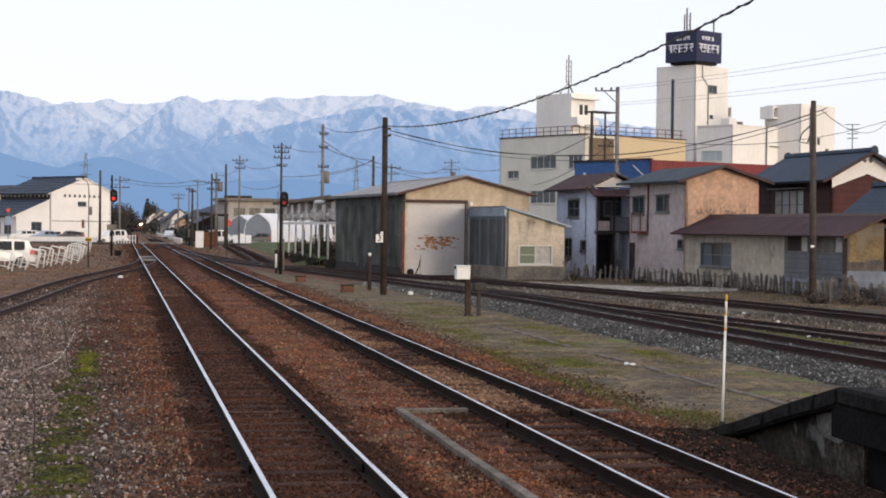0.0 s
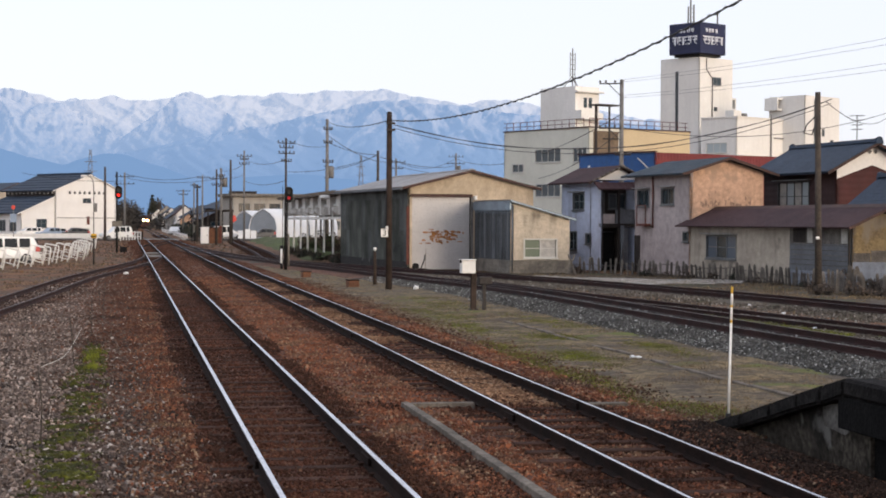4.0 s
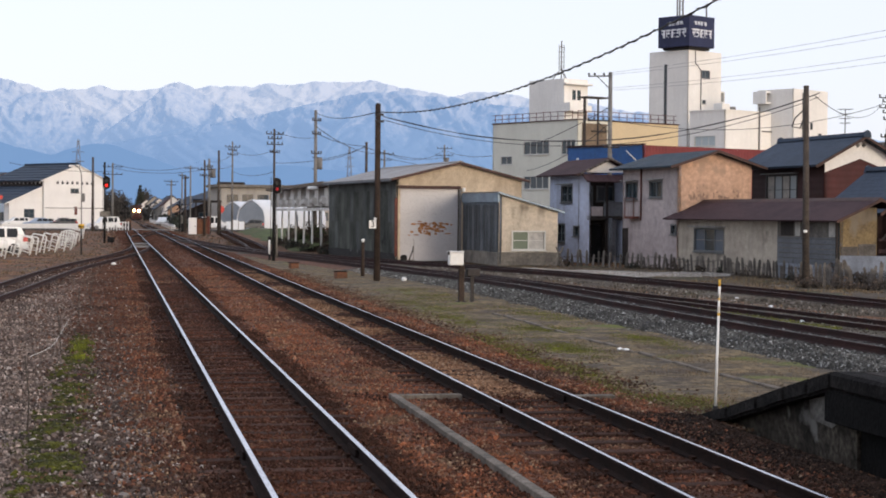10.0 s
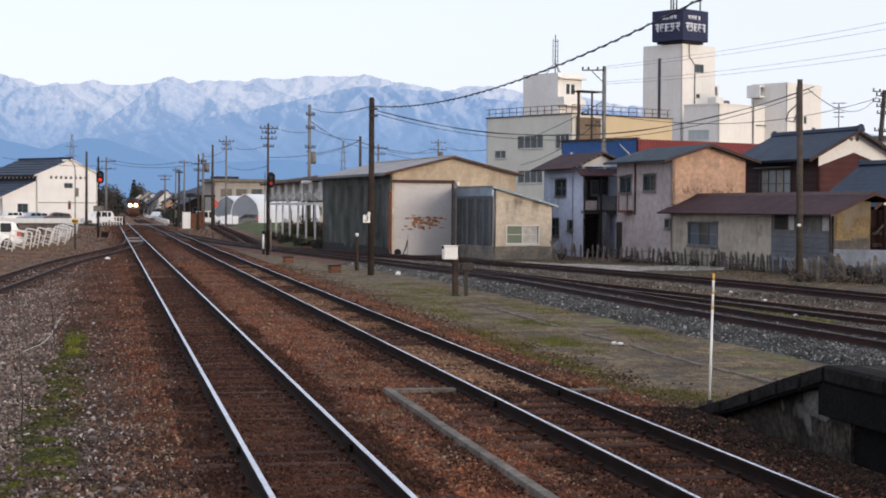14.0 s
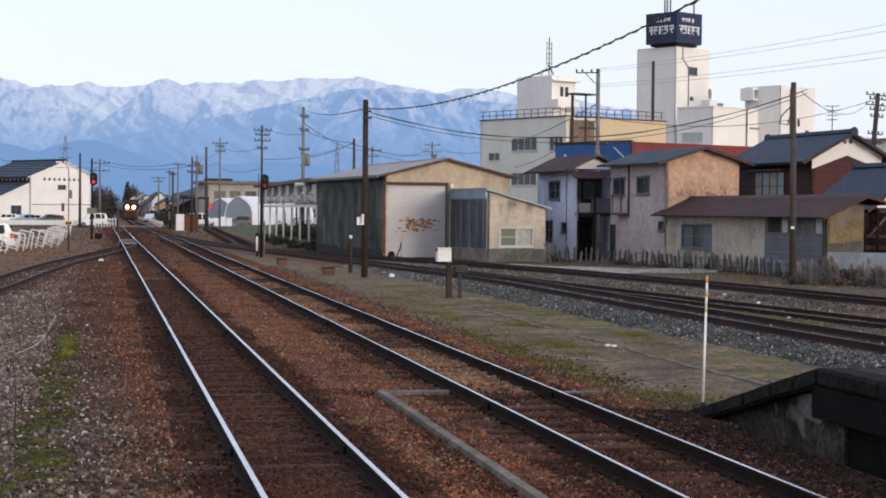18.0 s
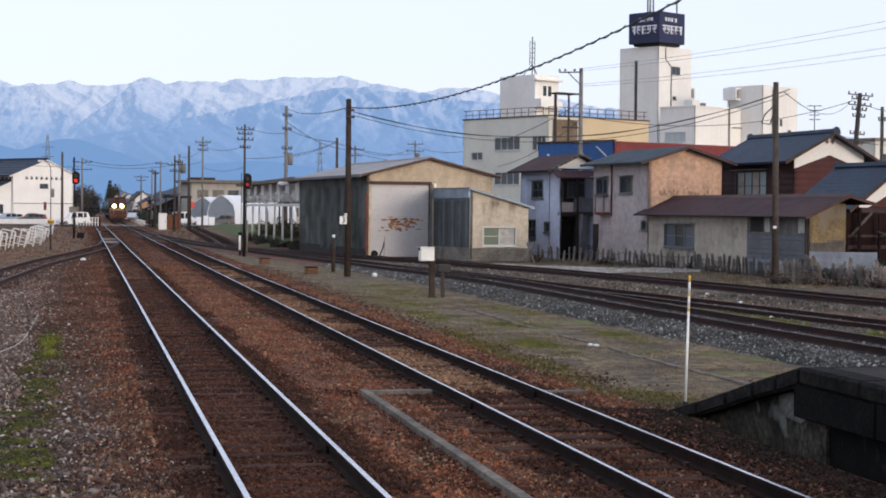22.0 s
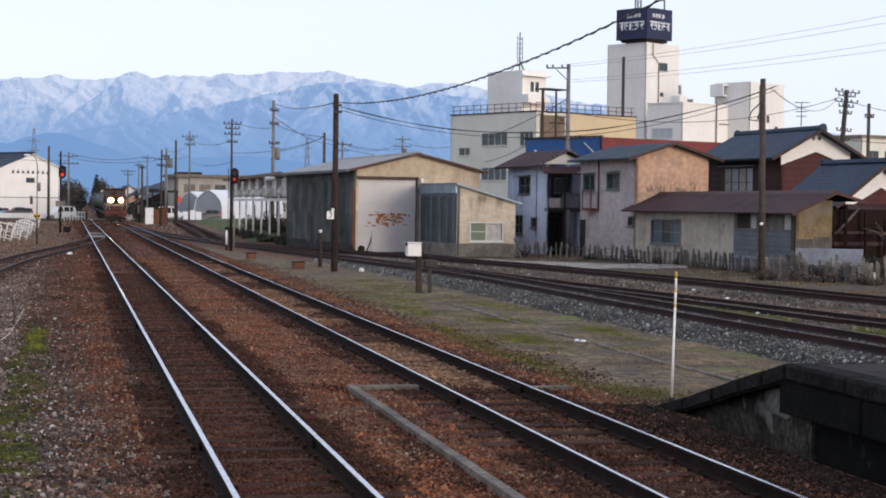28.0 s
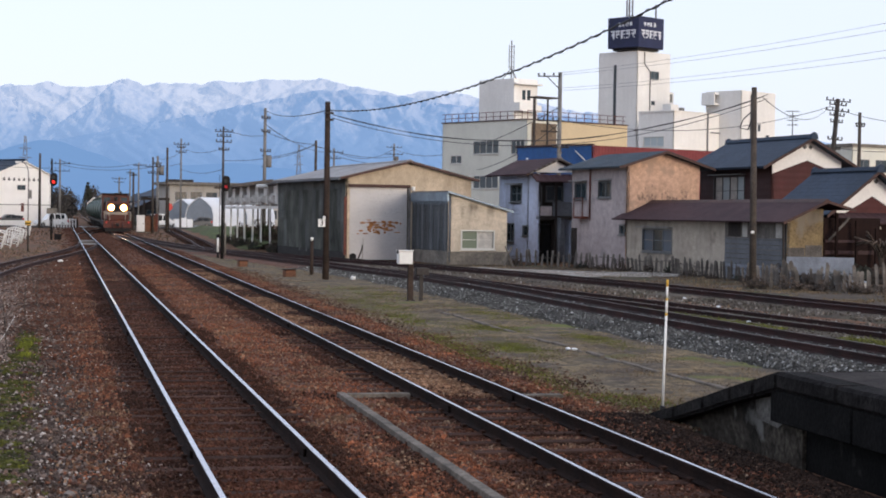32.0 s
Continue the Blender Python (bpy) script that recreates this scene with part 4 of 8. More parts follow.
def tiles(parent, x0, z0, x1, z1, y0, y1, material, step=0.27, rise=0.005):
    """Rows of tiles up a slope, each course a little proud of the next."""
    n = max(2, round(math.hypot(x1 - x0, z1 - z0) / step))
    for k in range(n):
        a, b = k / n, (k + 1.0) / n
        xa, za, xb, zb = x0 + (x1 - x0) * a, z0 + (z1 - z0) * a, x0 + (x1 - x0) * b, z0 + (z1 - z0) * b
        part("tile_course", prism(bmesh.new(), [(xa, za - 0.005), (xb, zb - 0.005), (xb, zb + 0.012), (xa, za + 0.012 + rise)], y0, y1), material, parent)


# engine shed
shed = empty("engine_shed", pose(14.5, 87.7, -0.06, 0, 0, 6), "corrugated-iron engine shed with a rust-stained roller shutter", "shed")
Ls, Ws, He, Hp, Xp = 15.5, 6.95, 4.36, 5.2, 3.42
gable = lambda x: He + (Hp - He) * (x / Xp if x < Xp else (Ws - x) / (Ws - Xp))
wall(shed, pose(0, 0, 0), Ws, He - 0.1, "cream_wall", extra=[(0.2, -0.01, 3.44, 3.92)], top=gable, name="front_wall")
wall(shed, left(Ls), Ls, He, "corrugated_dark", name="side_wall", label="dark stained corrugated-iron side wall")
wall(shed, pose(Ws, 0.15, 0, 0, 0, 90), Ls - 0.15, He, "corrugated_dark", name="side_wall")
wall(shed, pose(Ws, Ls, 0, 0, 0, 180), Ws, He - 0.1, "corrugated_dark", top=lambda x: gable(Ws - x), name="back_wall")
slope(shed, -0.35, He - 0.06, Xp, Hp + 0.03, -0.3, Ls + 0.2, "tin_roof")
slope(shed, Ws + 0.35, He - 0.06, Xp, Hp + 0.03, -0.3, Ls + 0.2, "tin_roof")
part("ridge_cap", prism(bmesh.new(), [(Xp - 0.22, Hp + 0.09), (Xp, Hp + 0.17), (Xp + 0.22, Hp + 0.09)], -0.3, Ls + 0.2), "tin_roof", shed)
for k in range(20):
    part("shutter_slat", boxes((0.24, 0.10, 0.05 + 0.193 * k, 3.40, 0.135, 0.05 + 0.193 * k + 0.1915), bevel=0.004), "shutter", shed)
part("shutter_box", boxes((0.12, -0.07, 3.86, 3.52, 0.09, 4.02)), "brown_edge", shed)
part("door_post", boxes((0.08, -0.03, 0, 0.2, 0.12, 3.86)), "cream_wall", shed)
part("door_post", boxes((3.44, -0.03, 0, 3.56, 0.12, 3.86)), "pole_concrete", shed)
part("corner_post", boxes((-0.08, -0.02, 0.3, 0.06, 0.12, 3.35)), "red_trim", shed, "rusty red corner post")
rng = random.Random(4)
for k in range(64):
    x, z = rng.gauss(1.8, 0.66), 1.74 + rng.choice((0, 0.05, 0.26, -0.2)) + rng.gauss(0, 0.07)
    if 0.55 < x < 3.05:
        a, b = rng.uniform(0.05, 0.22), rng.uniform(0.025, 0.09)
        part("rust_patch", prism(bmesh.new(), [(x + a * math.cos(q) * rng.uniform(0.7, 1), z + b * math.sin(q) * rng.uniform(0.6, 1)) for q in [6.283 * j / 9 for j in range(9)]], 0.0955, 0.0985), "shutter_rust", shed)
tagged(part("wall_lamp", boxes((0, -0.16, 0, 0.16, 0, 0.22), bevel=0.03), "white_paint", shed), "small white lamp on the wall").matrix_basis = pose(3.6, 0, 3.72)
rng = random.Random(61)
for i in range(20):
    for z0, z1 in ((0.46, 2.08), (2.06, 3.78)):
        o = 0.004 + 0.006 * rng.random()
        part("tin_sheet", boxes((-o - 0.004, 0.1 + 0.77 * i, z0, -0.002, 0.1 + 0.77 * i + 0.764, z1)), rng.choice(("tin_sheet", "tin_sheet", "tin_sheet_pale")) if i else "tin_sheet_pale", shed)
part("head_strip", boxes((-0.03, 0.1, 3.77, -0.003, Ls, 4.25)), "tin_sheet_pale", shed)
part("base_strip", boxes((-0.05, 0.1, 0, -0.003, Ls, 0.45)), "dark_concrete", shed)
part("gutter", boxes((-0.47, -0.25, He - 0.13, -0.36, Ls, He - 0.03)), "grey_tin", shed)

# annex in front of the shed
annex = empty("shed_annex", pose(18.74, 82.06, -0.06, 0, 0, 6), "cream lean-to annex with a curtained window and a tin side", "annex")
fall = lambda x: 3.58 - 0.275 * x
wall(annex, pose(0, 0, 0), 3.1, 2.72, "cream_dirty", [(0.68, 0.78, 2.44, 1.72, dict(panes=2, frame_m="frame_light", fill=("green_glass", "curtain"), bars=1))], top=fall, name="front_wall")
wall(annex, left(5.9), 5.9, 3.5, "corrugated_grey", name="side_wall", label="dark corrugated side wall")
rng = random.Random(62)
for i in range(22):
    y = 0.06 + 0.265 * i
    part("tin_sheet", boxes((-0.016 - 0.006 * (i % 2), y, 0.68, -0.003, y + 0.258, rng.uniform(3.02, 3.10)), bevel=0.002), "annex_sheet", annex)
    part("sheet_lip", prism(bmesh.new(), [(y + 0.02, 3.16), (y + 0.13, 2.98), (y + 0.24, 3.16)], 0.026, 0.034), "flashing_blue", annex).matrix_basis = pose(0, 0, 0, 0, 0, 90)
wall(annex, pose(3.1, 0.15, 0, 0, 0, 90), 5.5, 2.7, "cream_dirty", name="side_wall")
for k, (z0, z1, o) in enumerate(((0, 0.22, 0.09), (0.22, 0.43, 0.06), (0.43, 0.66, 0.045))):
    part("plinth", boxes((-o, -o - 0.005, z0, 3.1 + o, -0.003, z1), bevel=0.012), "concrete", annex)
    part("plinth_side", boxes((-o - 0.02, 0.0, z0, -0.005, 5.86, z1), bevel=0.012), "concrete", annex)
part("corner_strip", boxes((-0.03, -0.03, 0.66, 0.05, -0.003, 3.42)), "cream_wall", annex)
part("flashing", boxes((-0.10, -0.05, 3.16, -0.003, 5.9, 3.62)), "flashing_blue", annex, "blue-grey metal flashing")
slope(annex, 3.35, fall(3.35) + 0.02, -0.12, fall(-0.12) + 0.02, -0.22, 5.7, "tin_roof", 0.05, edge="flashing_blue")
part("downpipe", tube(bmesh.new(), (0.04, -0.07, 0.1), (0.04, -0.07, 3.4), 0.04), "grey_tin", annex)

# pale blue house
blue = empty("blue_house", pose(24.59, 86.58, -0.06, 0, 0, 6), "old pale blue two-storey house with brown tin roof and dark porch", "house")
Lb, Wb = 5.75, 2.15
wall(blue, left(Lb), Lb, 4.75, "blue_wall", [(Lb - 3.98, 3.23, Lb - 2.29, 4.14, dict(hood=True, bars=1)), (Lb - 4.63, 1.04, Lb - 3.35, 2.05, dict(bars=1)), (Lb - 2.06, 1.4, Lb - 1.24, 1.95, dict(panes=1))], name="side_wall")
wall(blue, pose(0, 1.3, 0), Wb, 4.7, "dark_wood", [(0.15, 3.1, 0.75, 4.1, dict(panes=1)), (1.0, 3.3, 2.0, 4.1, {})], extra=[(0.7, -0.01, 1.35, 2.05)], name="porch_wall", label="dark wall set back behind the porch")
wall(blue, pose(Wb, 0, 0, 0, 0, 90), Lb, 4.75, "blue_wall", name="side_wall")
wall(blue, pose(Wb, Lb, 0, 0, 0, 180), Wb, 4.7, "blue_wall", name="back_wall")
part("gable_panel", prism(bmesh.new(), [(-0.3, 4.8), (Wb + 0.1, 4.8), (1.08, 5.44)], 0.0, 0.1), "plaster", blue, "pale gable panel")
slope(blue, -0.75, 4.62, 1.08, 5.5, -0.35, Lb + 0.2, "brown_roof")
slope(blue, Wb + 0.35, 4.85, 1.08, 5.5, -0.35, Lb + 0.2, "brown_roof")
part("porch_roof", prism(bmesh.new(), [(-1.05, 4.26), (-0.37, 4.62), (-0.37, 4.69), (-1.05, 4.33)], -2.3, 0.5), "brown_roof", blue, "brown tin porch roof").matrix_basis = pose(0, 0, 0, 0, 0, 90)
part("balcony_beam", boxes((0, 0.0, 2.3, Wb, 0.14, 2.5)), "dark_wood", blue)
part("balcony_board", boxes((0.9, 0.02, 2.5, Wb, 0.06, 3.25)), "grey_tin", blue)
for x in (0.06, 1.02, 2.05):
    part("porch_post", boxes((x, 0.0, 0, x + 0.12, 0.13, 4.7)), "dark_wood", blue)
# black slab stands in for the dark inside the open doorway
part("porch_door", boxes((0.72, 1.36, 0, 1.33, 1.4, 2.04)), "black_paint", blue)
part("porch_panel", boxes((1.16, 0.05, 0.1, 1.62, 0.09, 2.28)), "grey_tin", blue, "grey sheet panel beside the porch doorway")
part("upper_panel", boxes((0.2, 0.05, 2.5, 0.86, 0.09, 3.0)), "pinkgrey_wall", blue, "grey rendered strip under the porch window")
for k in range(7):
    part("verge_tile", tube(bmesh.new(), (-0.62 + 0.27 * k, -0.42, 4.72 + 0.13 * k), (-0.42 + 0.27 * k, -0.42, 4.80 + 0.13 * k), 0.06, n=6), "grey_wood", blue)
    part("verge_tile", tube(bmesh.new(), (2.45 - 0.2 * k, -0.42, 4.90 + 0.094 * k), (2.30 - 0.2 * k, -0.42, 4.97 + 0.094 * k), 0.06, n=6), "grey_wood", blue)
part("downpipe", tube(bmesh.new(), (1.25, -0.05, 0.0), (1.25, -0.05, 2.4), 0.11), "grey_tin", blue)

# grey and orange house
pink = empty("rendered_house", pose(26.5, 77.6, -0.06, 0, 0, 6), "old two-storey house with grey render and a stained orange gable", "house")
Lp, Wp, He2 = 6.75, 3.87, 5.02
gab = lambda x: He2 + 0.58 * (1 - abs(x - 1.88) / 1.95)
wall(pink, pose(0, 0, 0), Wp, He2 - 0.25, "orange_wall", top=lambda x: max(He2 - 0.2, gab(x)), name="gable_wall", label="flaking orange plaster gable wall")
wall(pink, left(Lp), Lp, He2, "pinkgrey_wall", [(Lp - 6.37, 3.38, Lp - 4.87, 4.23, dict(panes=2, hood=True)), (Lp - 3.38, 3.45, Lp - 1.84, 4.26, dict(hood=True)), (Lp - 0.79, 1.65, Lp - 0.15, 2.12, dict(panes=1))], name="side_wall", label="grey-pink rendered side wall")
wall(pink, pose(Wp, 0.15, 0, 0, 0, 90), Lp - 0.15, He2, "pinkgrey_wall", name="side_wall")
wall(pink, pose(Wp, Lp, 0, 0, 0, 180), Wp, He2 - 0.1, "pinkgrey_wall", name="back_wall")
slope(pink, -0.6, He2 - 0.17, 1.88, He2 + 0.62, -0.45, Lp + 0.4, "blue_tin_roof")
slope(pink, Wp + 0.6, He2 - 0.17, 1.88, He2 + 0.62, -0.45, Lp + 0.4, "blue_tin_roof")
part("balcony_tray", boxes((-0.36, 4.6, 2.38, -0.003, 5.75, 2.5)), "red_trim", pink, "small rusty window tray")
for y in (4.6, 5.7):
    part("balcony_post", boxes((-0.34, y, 2.5, -0.30, y + 0.05, 3.45)), "red_trim", pink)
part("balcony_rail", boxes((-0.345, 4.6, 3.4, -0.295, 5.75, 3.45)), "red_trim", pink)
part("downpipe", tube(bmesh.new(), (-0.06, 4.3, 2.3), (-0.06, 4.3, 4.9), 0.04), "red_trim", pink)
rng = random.Random(9)
for k in range(64):
    x, z = rng.choice((0.7, 0.9, 1.05, 1.2, 1.35, 1.9, 2.3, 2.5, 3.1)) + rng.gauss(0, 0.11), 3.32 + abs(rng.gauss(0, 0.22))
    a, b = rng.uniform(0.02, 0.10), rng.uniform(0.04, 0.17)
    part("peeled_patch", prism(bmesh.new(), [(x + a * math.cos(q) * rng.uniform(0.35, 1), z + b * math.sin(q) * rng.uniform(0.35, 1)) for q in [6.283 * j / 15 for j in range(15)]], -0.006 - 0.0001 * k, -0.002), "peeled", pink)
part("rear_door", boxes((-0.03, 6.0, 0, -0.003, 6.7, 1.9)), "dark_wood", pink)

# low house with the long brown roof
low = empty("low_house", pose(27.81, 62.05, -0.06, 0, 0, 5), "long low house with brown tin roof and patched walls", "house")
Ll = 15.5
wall(low, pose(0, 5.25, 0) @ left(Ll - 5.25), Ll - 5.25, 2.5, "low_wall", [(Ll - 13.6, 0.92, Ll - 10.4, 1.98, dict(panes=3, hood=True, bars=1, fill=("pane_blue", "glass", "pane_blue")))], name="side_wall", label="dirty cream rendered wall")
wall(low, left(5.25), 5.25, 2.5, "grey_tin", name="side_wall", label="grey sheet-metal wall")
part("upper_board", boxes((-0.02, 0.3, 1.72, -0.003, 5.2, 2.42)), "grey_wood", low)
part("dark_gap", boxes((-0.026, 3.75, 1.76, -0.021, 4.9, 2.36)), "dark_wood", low)
for y, w in ((0.32, 0.5), (3.2, 0.42)):
    part("white_board", boxes((-0.034, y, 1.76, -0.022, y + w, 2.36)), "curtain", low)
part("lower_board", boxes((-0.02, 0.1, 0.0, -0.003, 5.2, 0.62)), "block_pale", low)
for k in range(5):
    part("sheet_lap", boxes((-0.014, 0.1, 0.85 + 0.2 * k, -0.003, 5.2, 0.875 + 0.2 * k)), "grey_wood", low)
wall(low, pose(0, 0, 0), 1.62, 2.4, "ochre_wall", name="end_wall", top=lambda x: 2.4 + 0.42 * min(x, 1.3), label="patched ochre and board end wall")
for k, (x, z, w, h) in enumerate(((0.04, 0.1, 0.5, 0.75), (0.56, 0.1, 0.5, 0.8), (1.08, 0.1, 0.5, 0.7), (0.04, 0.9, 0.74, 0.5), (0.82, 0.95, 0.76, 0.55))):
    part("patch_board", boxes((x, -0.022, z, x + w, -0.003, z + h)), ("grey_tin", "grey_tin", "low_wall", "grey_wood", "grey_wood")[k], low)
wall(low, pose(4.2, 0.15, 0, 0, 0, 90), Ll - 0.15, 2.5, "dark_wood", name="side_wall")
wall(low, pose(4.2, Ll, 0, 0, 0, 180), 4.2, 2.5, "low_wall", top=lambda x: 2.5 + 0.25 * min(x, 4.2 - x), name="back_wall")
slope(low, -0.55, 2.36, 1.35, 3.22, -0.75, Ll + 0.5, "brown_roof", 0.06)
slope(low, 2.6, 2.9, 1.35, 3.22, -0.75, Ll + 0.5, "brown_roof", 0.06)
part("ridge_cap", prism(bmesh.new(), [(1.15, 3.20), (1.35, 3.34), (1.55, 3.22)], -0.75, Ll + 0.5), "brown_edge", low)
for k in range(3):
    part("shelter_post", boxes((2.0 + 0.9 * k, -0.35, 0, 2.10 + 0.9 * k, -0.25, 2.8 - 0.3 * k)), "shade_wood", low)
part("shelter_brace", bent(bmesh.new(), [(1.7, -0.3, 1.7), (2.6, -0.3, 2.6)], 0.05), "grey_wood", low)
# the shelter's dim inside is put into this wall's near-black colour
part("shelter_back", boxes((1.64, 0.0, 0, 4.2, 0.1, 2.6)), "shade_wood", low)
part("shelter_board", boxes((1.7, -0.06, 1.15, 3.9, -0.003, 1.3), (1.7, -0.06, 1.62, 3.9, -0.003, 1.72)), "dark_red_wall", low)
part("downpipe", tube(bmesh.new(), (-0.08, 0.1, 0.0), (-0.08, 0.1, 2.3), 0.045), "dark_wood", low)

# dark red house with slate-blue tiles
def tiled_house(at, turn, L, W, he, hp, label, wins, lower):
    h = empty("tiled_house", pose(*at, 0, 0, turn), label, "house", "tiled houses")
    xp = W / 2
    g = lambda x: he + (hp - he) * (1 - abs(x - xp) / xp)
    wall(h, pose(0, 0, 0), W, he - 0.65, lower, name="gable_wall", top=lambda x: he - 0.55 + (hp - he - 0.35) * (1 - abs(x - xp) / xp))
    part("gable_panel", prism(bmesh.new(), [(0.0, he - 0.62), (xp, hp - 0.97), (W, he - 0.62), (W, he + 0.02), (xp, hp), (0, he + 0.02)], -0.06, -0.003), "plaster", h, "white plaster gable panel")
    bm = bmesh.new()
    for s in (-1, 1):
        prism(bm, [(xp + s * 0.16 + 0.12 * math.cos(q), hp - 0.33 + 0.12 * math.sin(q)) for q in [6.283 * j / 4 for j in range(4)]], -0.09, -0.062)
    part("gable_vent", bm, "frame_dark", h)
    wall(h, left(L), L, he, "dark_red_wall", wins, name="side_wall", label="dark brown boarded side wall")
    wall(h, pose(W, 0.15, 0, 0, 0, 90), L - 0.15, he, "dark_red_wall", name="side_wall")
    wall(h, pose(W, L, 0, 0, 0, 180), W, he - 0.1, "dark_red_wall", name="back_wall", top=lambda x: g(W - x))
    k = (hp - he) / xp
    slope(h, -0.75, he - 0.75 * k + 0.02, xp, hp + 0.02, -0.6, L + 0.5, "slate_roof", 0.10)
    slope(h, W + 0.75, he - 0.75 * k + 0.02, xp, hp + 0.02, -0.6, L + 0.5, "slate_roof", 0.10)
    tiles(h, -0.8, he - 0.8 * k + 0.14, xp, hp + 0.135, -0.62, L + 0.52, "slate_roof")
    part("ridge", prism(bmesh.new(), [(xp - 0.2, hp + 0.10), (xp - 0.1, hp + 0.27), (xp + 0.1, hp + 0.27), (xp + 0.2, hp + 0.10)], -0.55, L + 0.45), "slate_roof", h)
    for y in (-0.72, L + 0.42):
        part("ridge_end_tile", prism(bmesh.new(), [(xp - 0.2, hp + 0.02), (xp - 0.14, hp + 0.28), (xp, hp + 0.36), (xp + 0.14, hp + 0.28), (xp + 0.2, hp + 0.02)], y, y + 0.16), "slate_roof", h)
    return h


tiled_house((32.85, 75.13, -0.06), 6, 7.3, 3.75, 5.28, 6.3, "dark red boarded house with slate-blue tiled roof", [(7.3 - 5.75, 3.15, 7.3 - 2.58, 4.6, dict(panes=4, frame_m="frame_dark", fill=("curtain", "pane_pale", "curtain", "pane_pale"), hood=True, bars=1))], "red_wall")
red2 = tiled_house((31.5, 65.4, -0.06), 6, 4.0, 3.4, 3.2, 4.5, "low dark red house with slate-blue tiled roof behind the garden", [], "red_wall")

part("porch_roof", prism(bmesh.new(), [(-1.3, 2.35), (0.0, 2.75), (0.0, 2.83), (-1.3, 2.43)], -3.6, 0.3), "brown_roof", red2, "brown tin porch roof").matrix_basis = pose(0, 0, 0, 0, 0, 90)
for k in range(5):
    part("porch_board", boxes((0.05 + 0.72 * k, -0.9, 0, 0.7 + 0.72 * k, -0.84, 2.4)), "shade_wood", red2)
part("porch_light", boxes((1.4, -1.0, 2.15, 1.56, -0.9, 2.27), bevel=0.02), "curtain", red2)

# grey office block
office = empty("office_building", pose(40.02, 144.56, -0.1, 0, 0, 27), "grey and yellow flat-roofed office building of three storeys", "building")
Lo, Wo, Ho = 11.7, 12.6, 10.95
ow = [(Lo - 7.29, 8.04, Lo - 3.72, 9.22, dict(panes=4, frame_m="frame_light")), (Lo - 10.5, 7.2, Lo - 8.88, 7.95, dict(frame_m="frame_light")), (Lo - 2.11, 7.95, Lo - 0.27, 9.25, dict(panes=3, frame_m="frame_light")), (Lo - 7.25, 4.9, Lo - 3.76, 6.07, dict(panes=4, frame_m="frame_light")), (Lo - 10.5, 4.9, Lo - 9.0, 5.9, dict(frame_m="frame_light")), (Lo - 7.25, 1.6, Lo - 3.76, 2.8, dict(panes=4, frame_m="frame_light"))]
wall(office, left(Lo), Lo, Ho, "office_wall", ow, name="side_wall")
wall(office, pose(0, 0, 0), 3.9, Ho, "office_wall", name="front_wall", label="brown-grey front bay")
wall(office, pose(3.9, 0, 0), Wo - 3.9, Ho, "office_yellow", name="front_wall", label="pale yellow front wall")
wall(office, pose(Wo, 0.15, 0, 0, 0, 90), Lo - 0.15, Ho, "office_wall", name="side_wall")
wall(office, pose(Wo, Lo, 0, 0, 0, 180), Wo, Ho, "office_wall", name="back_wall")
part("flat_roof", boxes((0.14, 0.14, Ho - 0.5, Wo - 0.14, Lo - 0.14, Ho - 0.3)), "concrete", office)
part("parapet_cap", boxes((-0.08, -0.08, Ho, Wo + 0.08, 0.2, Ho + 0.1), (-0.08, 0.2, Ho, 0.2, Lo + 0.1, Ho + 0.1)), "brown_edge", office)
bm = bmesh.new()
for z in (Ho + 0.45, Ho + 0.85):
    for y in range(1, 12):
        tube(bm, (0.25, y, z), (0.25, y + 1, z), 0.03, n=5, caps=False)
    tube(bm, (0.3, 0.3, z), (Wo, 0.3, z), 0.03, n=5, caps=False)
for y in range(1, 13):
    tube(bm, (0.25, y * 0.97, Ho), (0.25, y * 0.97, Ho + 0.87), 0.035, n=5, caps=False)
for x in range(0, 13):
    tube(bm, (0.3 + x, 0.3, Ho), (0.3 + x, 0.3, Ho + 0.87), 0.035, n=5, caps=False)
part("roof_railing", bm, "red_trim", office)
ph = part("stair_tower", boxes((1.6, 3.6, Ho - 0.3, 4.5, 8.4, 14.9)), "tower_wall", office, "white stair tower on the roof")
part("stair_window", boxes((2.6, 3.57, 13.0, 3.0, 3.597, 13.9)), "glass", office)
part("stair_window", boxes((3.2, 3.57, 13.0, 3.6, 3.597, 13.9)), "glass", office)
part("stair_canopy", boxes((1.4, 3.1, 14.35, 4.7, 3.59, 14.5)), "tower_wall", office)
part("stair_balcony", boxes((1.5, 2.7, 11.9, 4.2, 3.59, 12.1), (1.5, 2.7, 12.1, 1.56, 3.59, 12.7), (1.5, 2.7, 12.1, 4.2, 2.76, 12.5)), "tower_wall", office)
bm = tube(bmesh.new(), (3.4, 6.0, 14.9), (3.4, 6.0, 18.6), 0.06, n=6)
for k in range(5):
    tube(bm, (3.1, 6.0, 16.2 + 0.45 * k), (3.7, 6.0, 16.2 + 0.45 * k), 0.03, n=4)
for x in (3.1, 3.7):
    tube(bm, (x, 6.0, 16.0), (x, 6.0, 18.2), 0.04, n=5)
for q in range(3):
    tube(bm, (3.4, 6.0, 16.1), (3.4 + 0.9 * math.cos(2.1 * q + 0.4), 6.0 + 0.9 * math.sin(2.1 * q + 0.4), 14.9), 0.045, n=5)
part("antenna_mast", bm, "pole_concrete", office)
part("bay_recess", boxes((0.5, -0.05, Ho - 3.6, 3.5, -0.003, Ho - 0.25)), "bay_brown", office, "brown recessed stair bay")
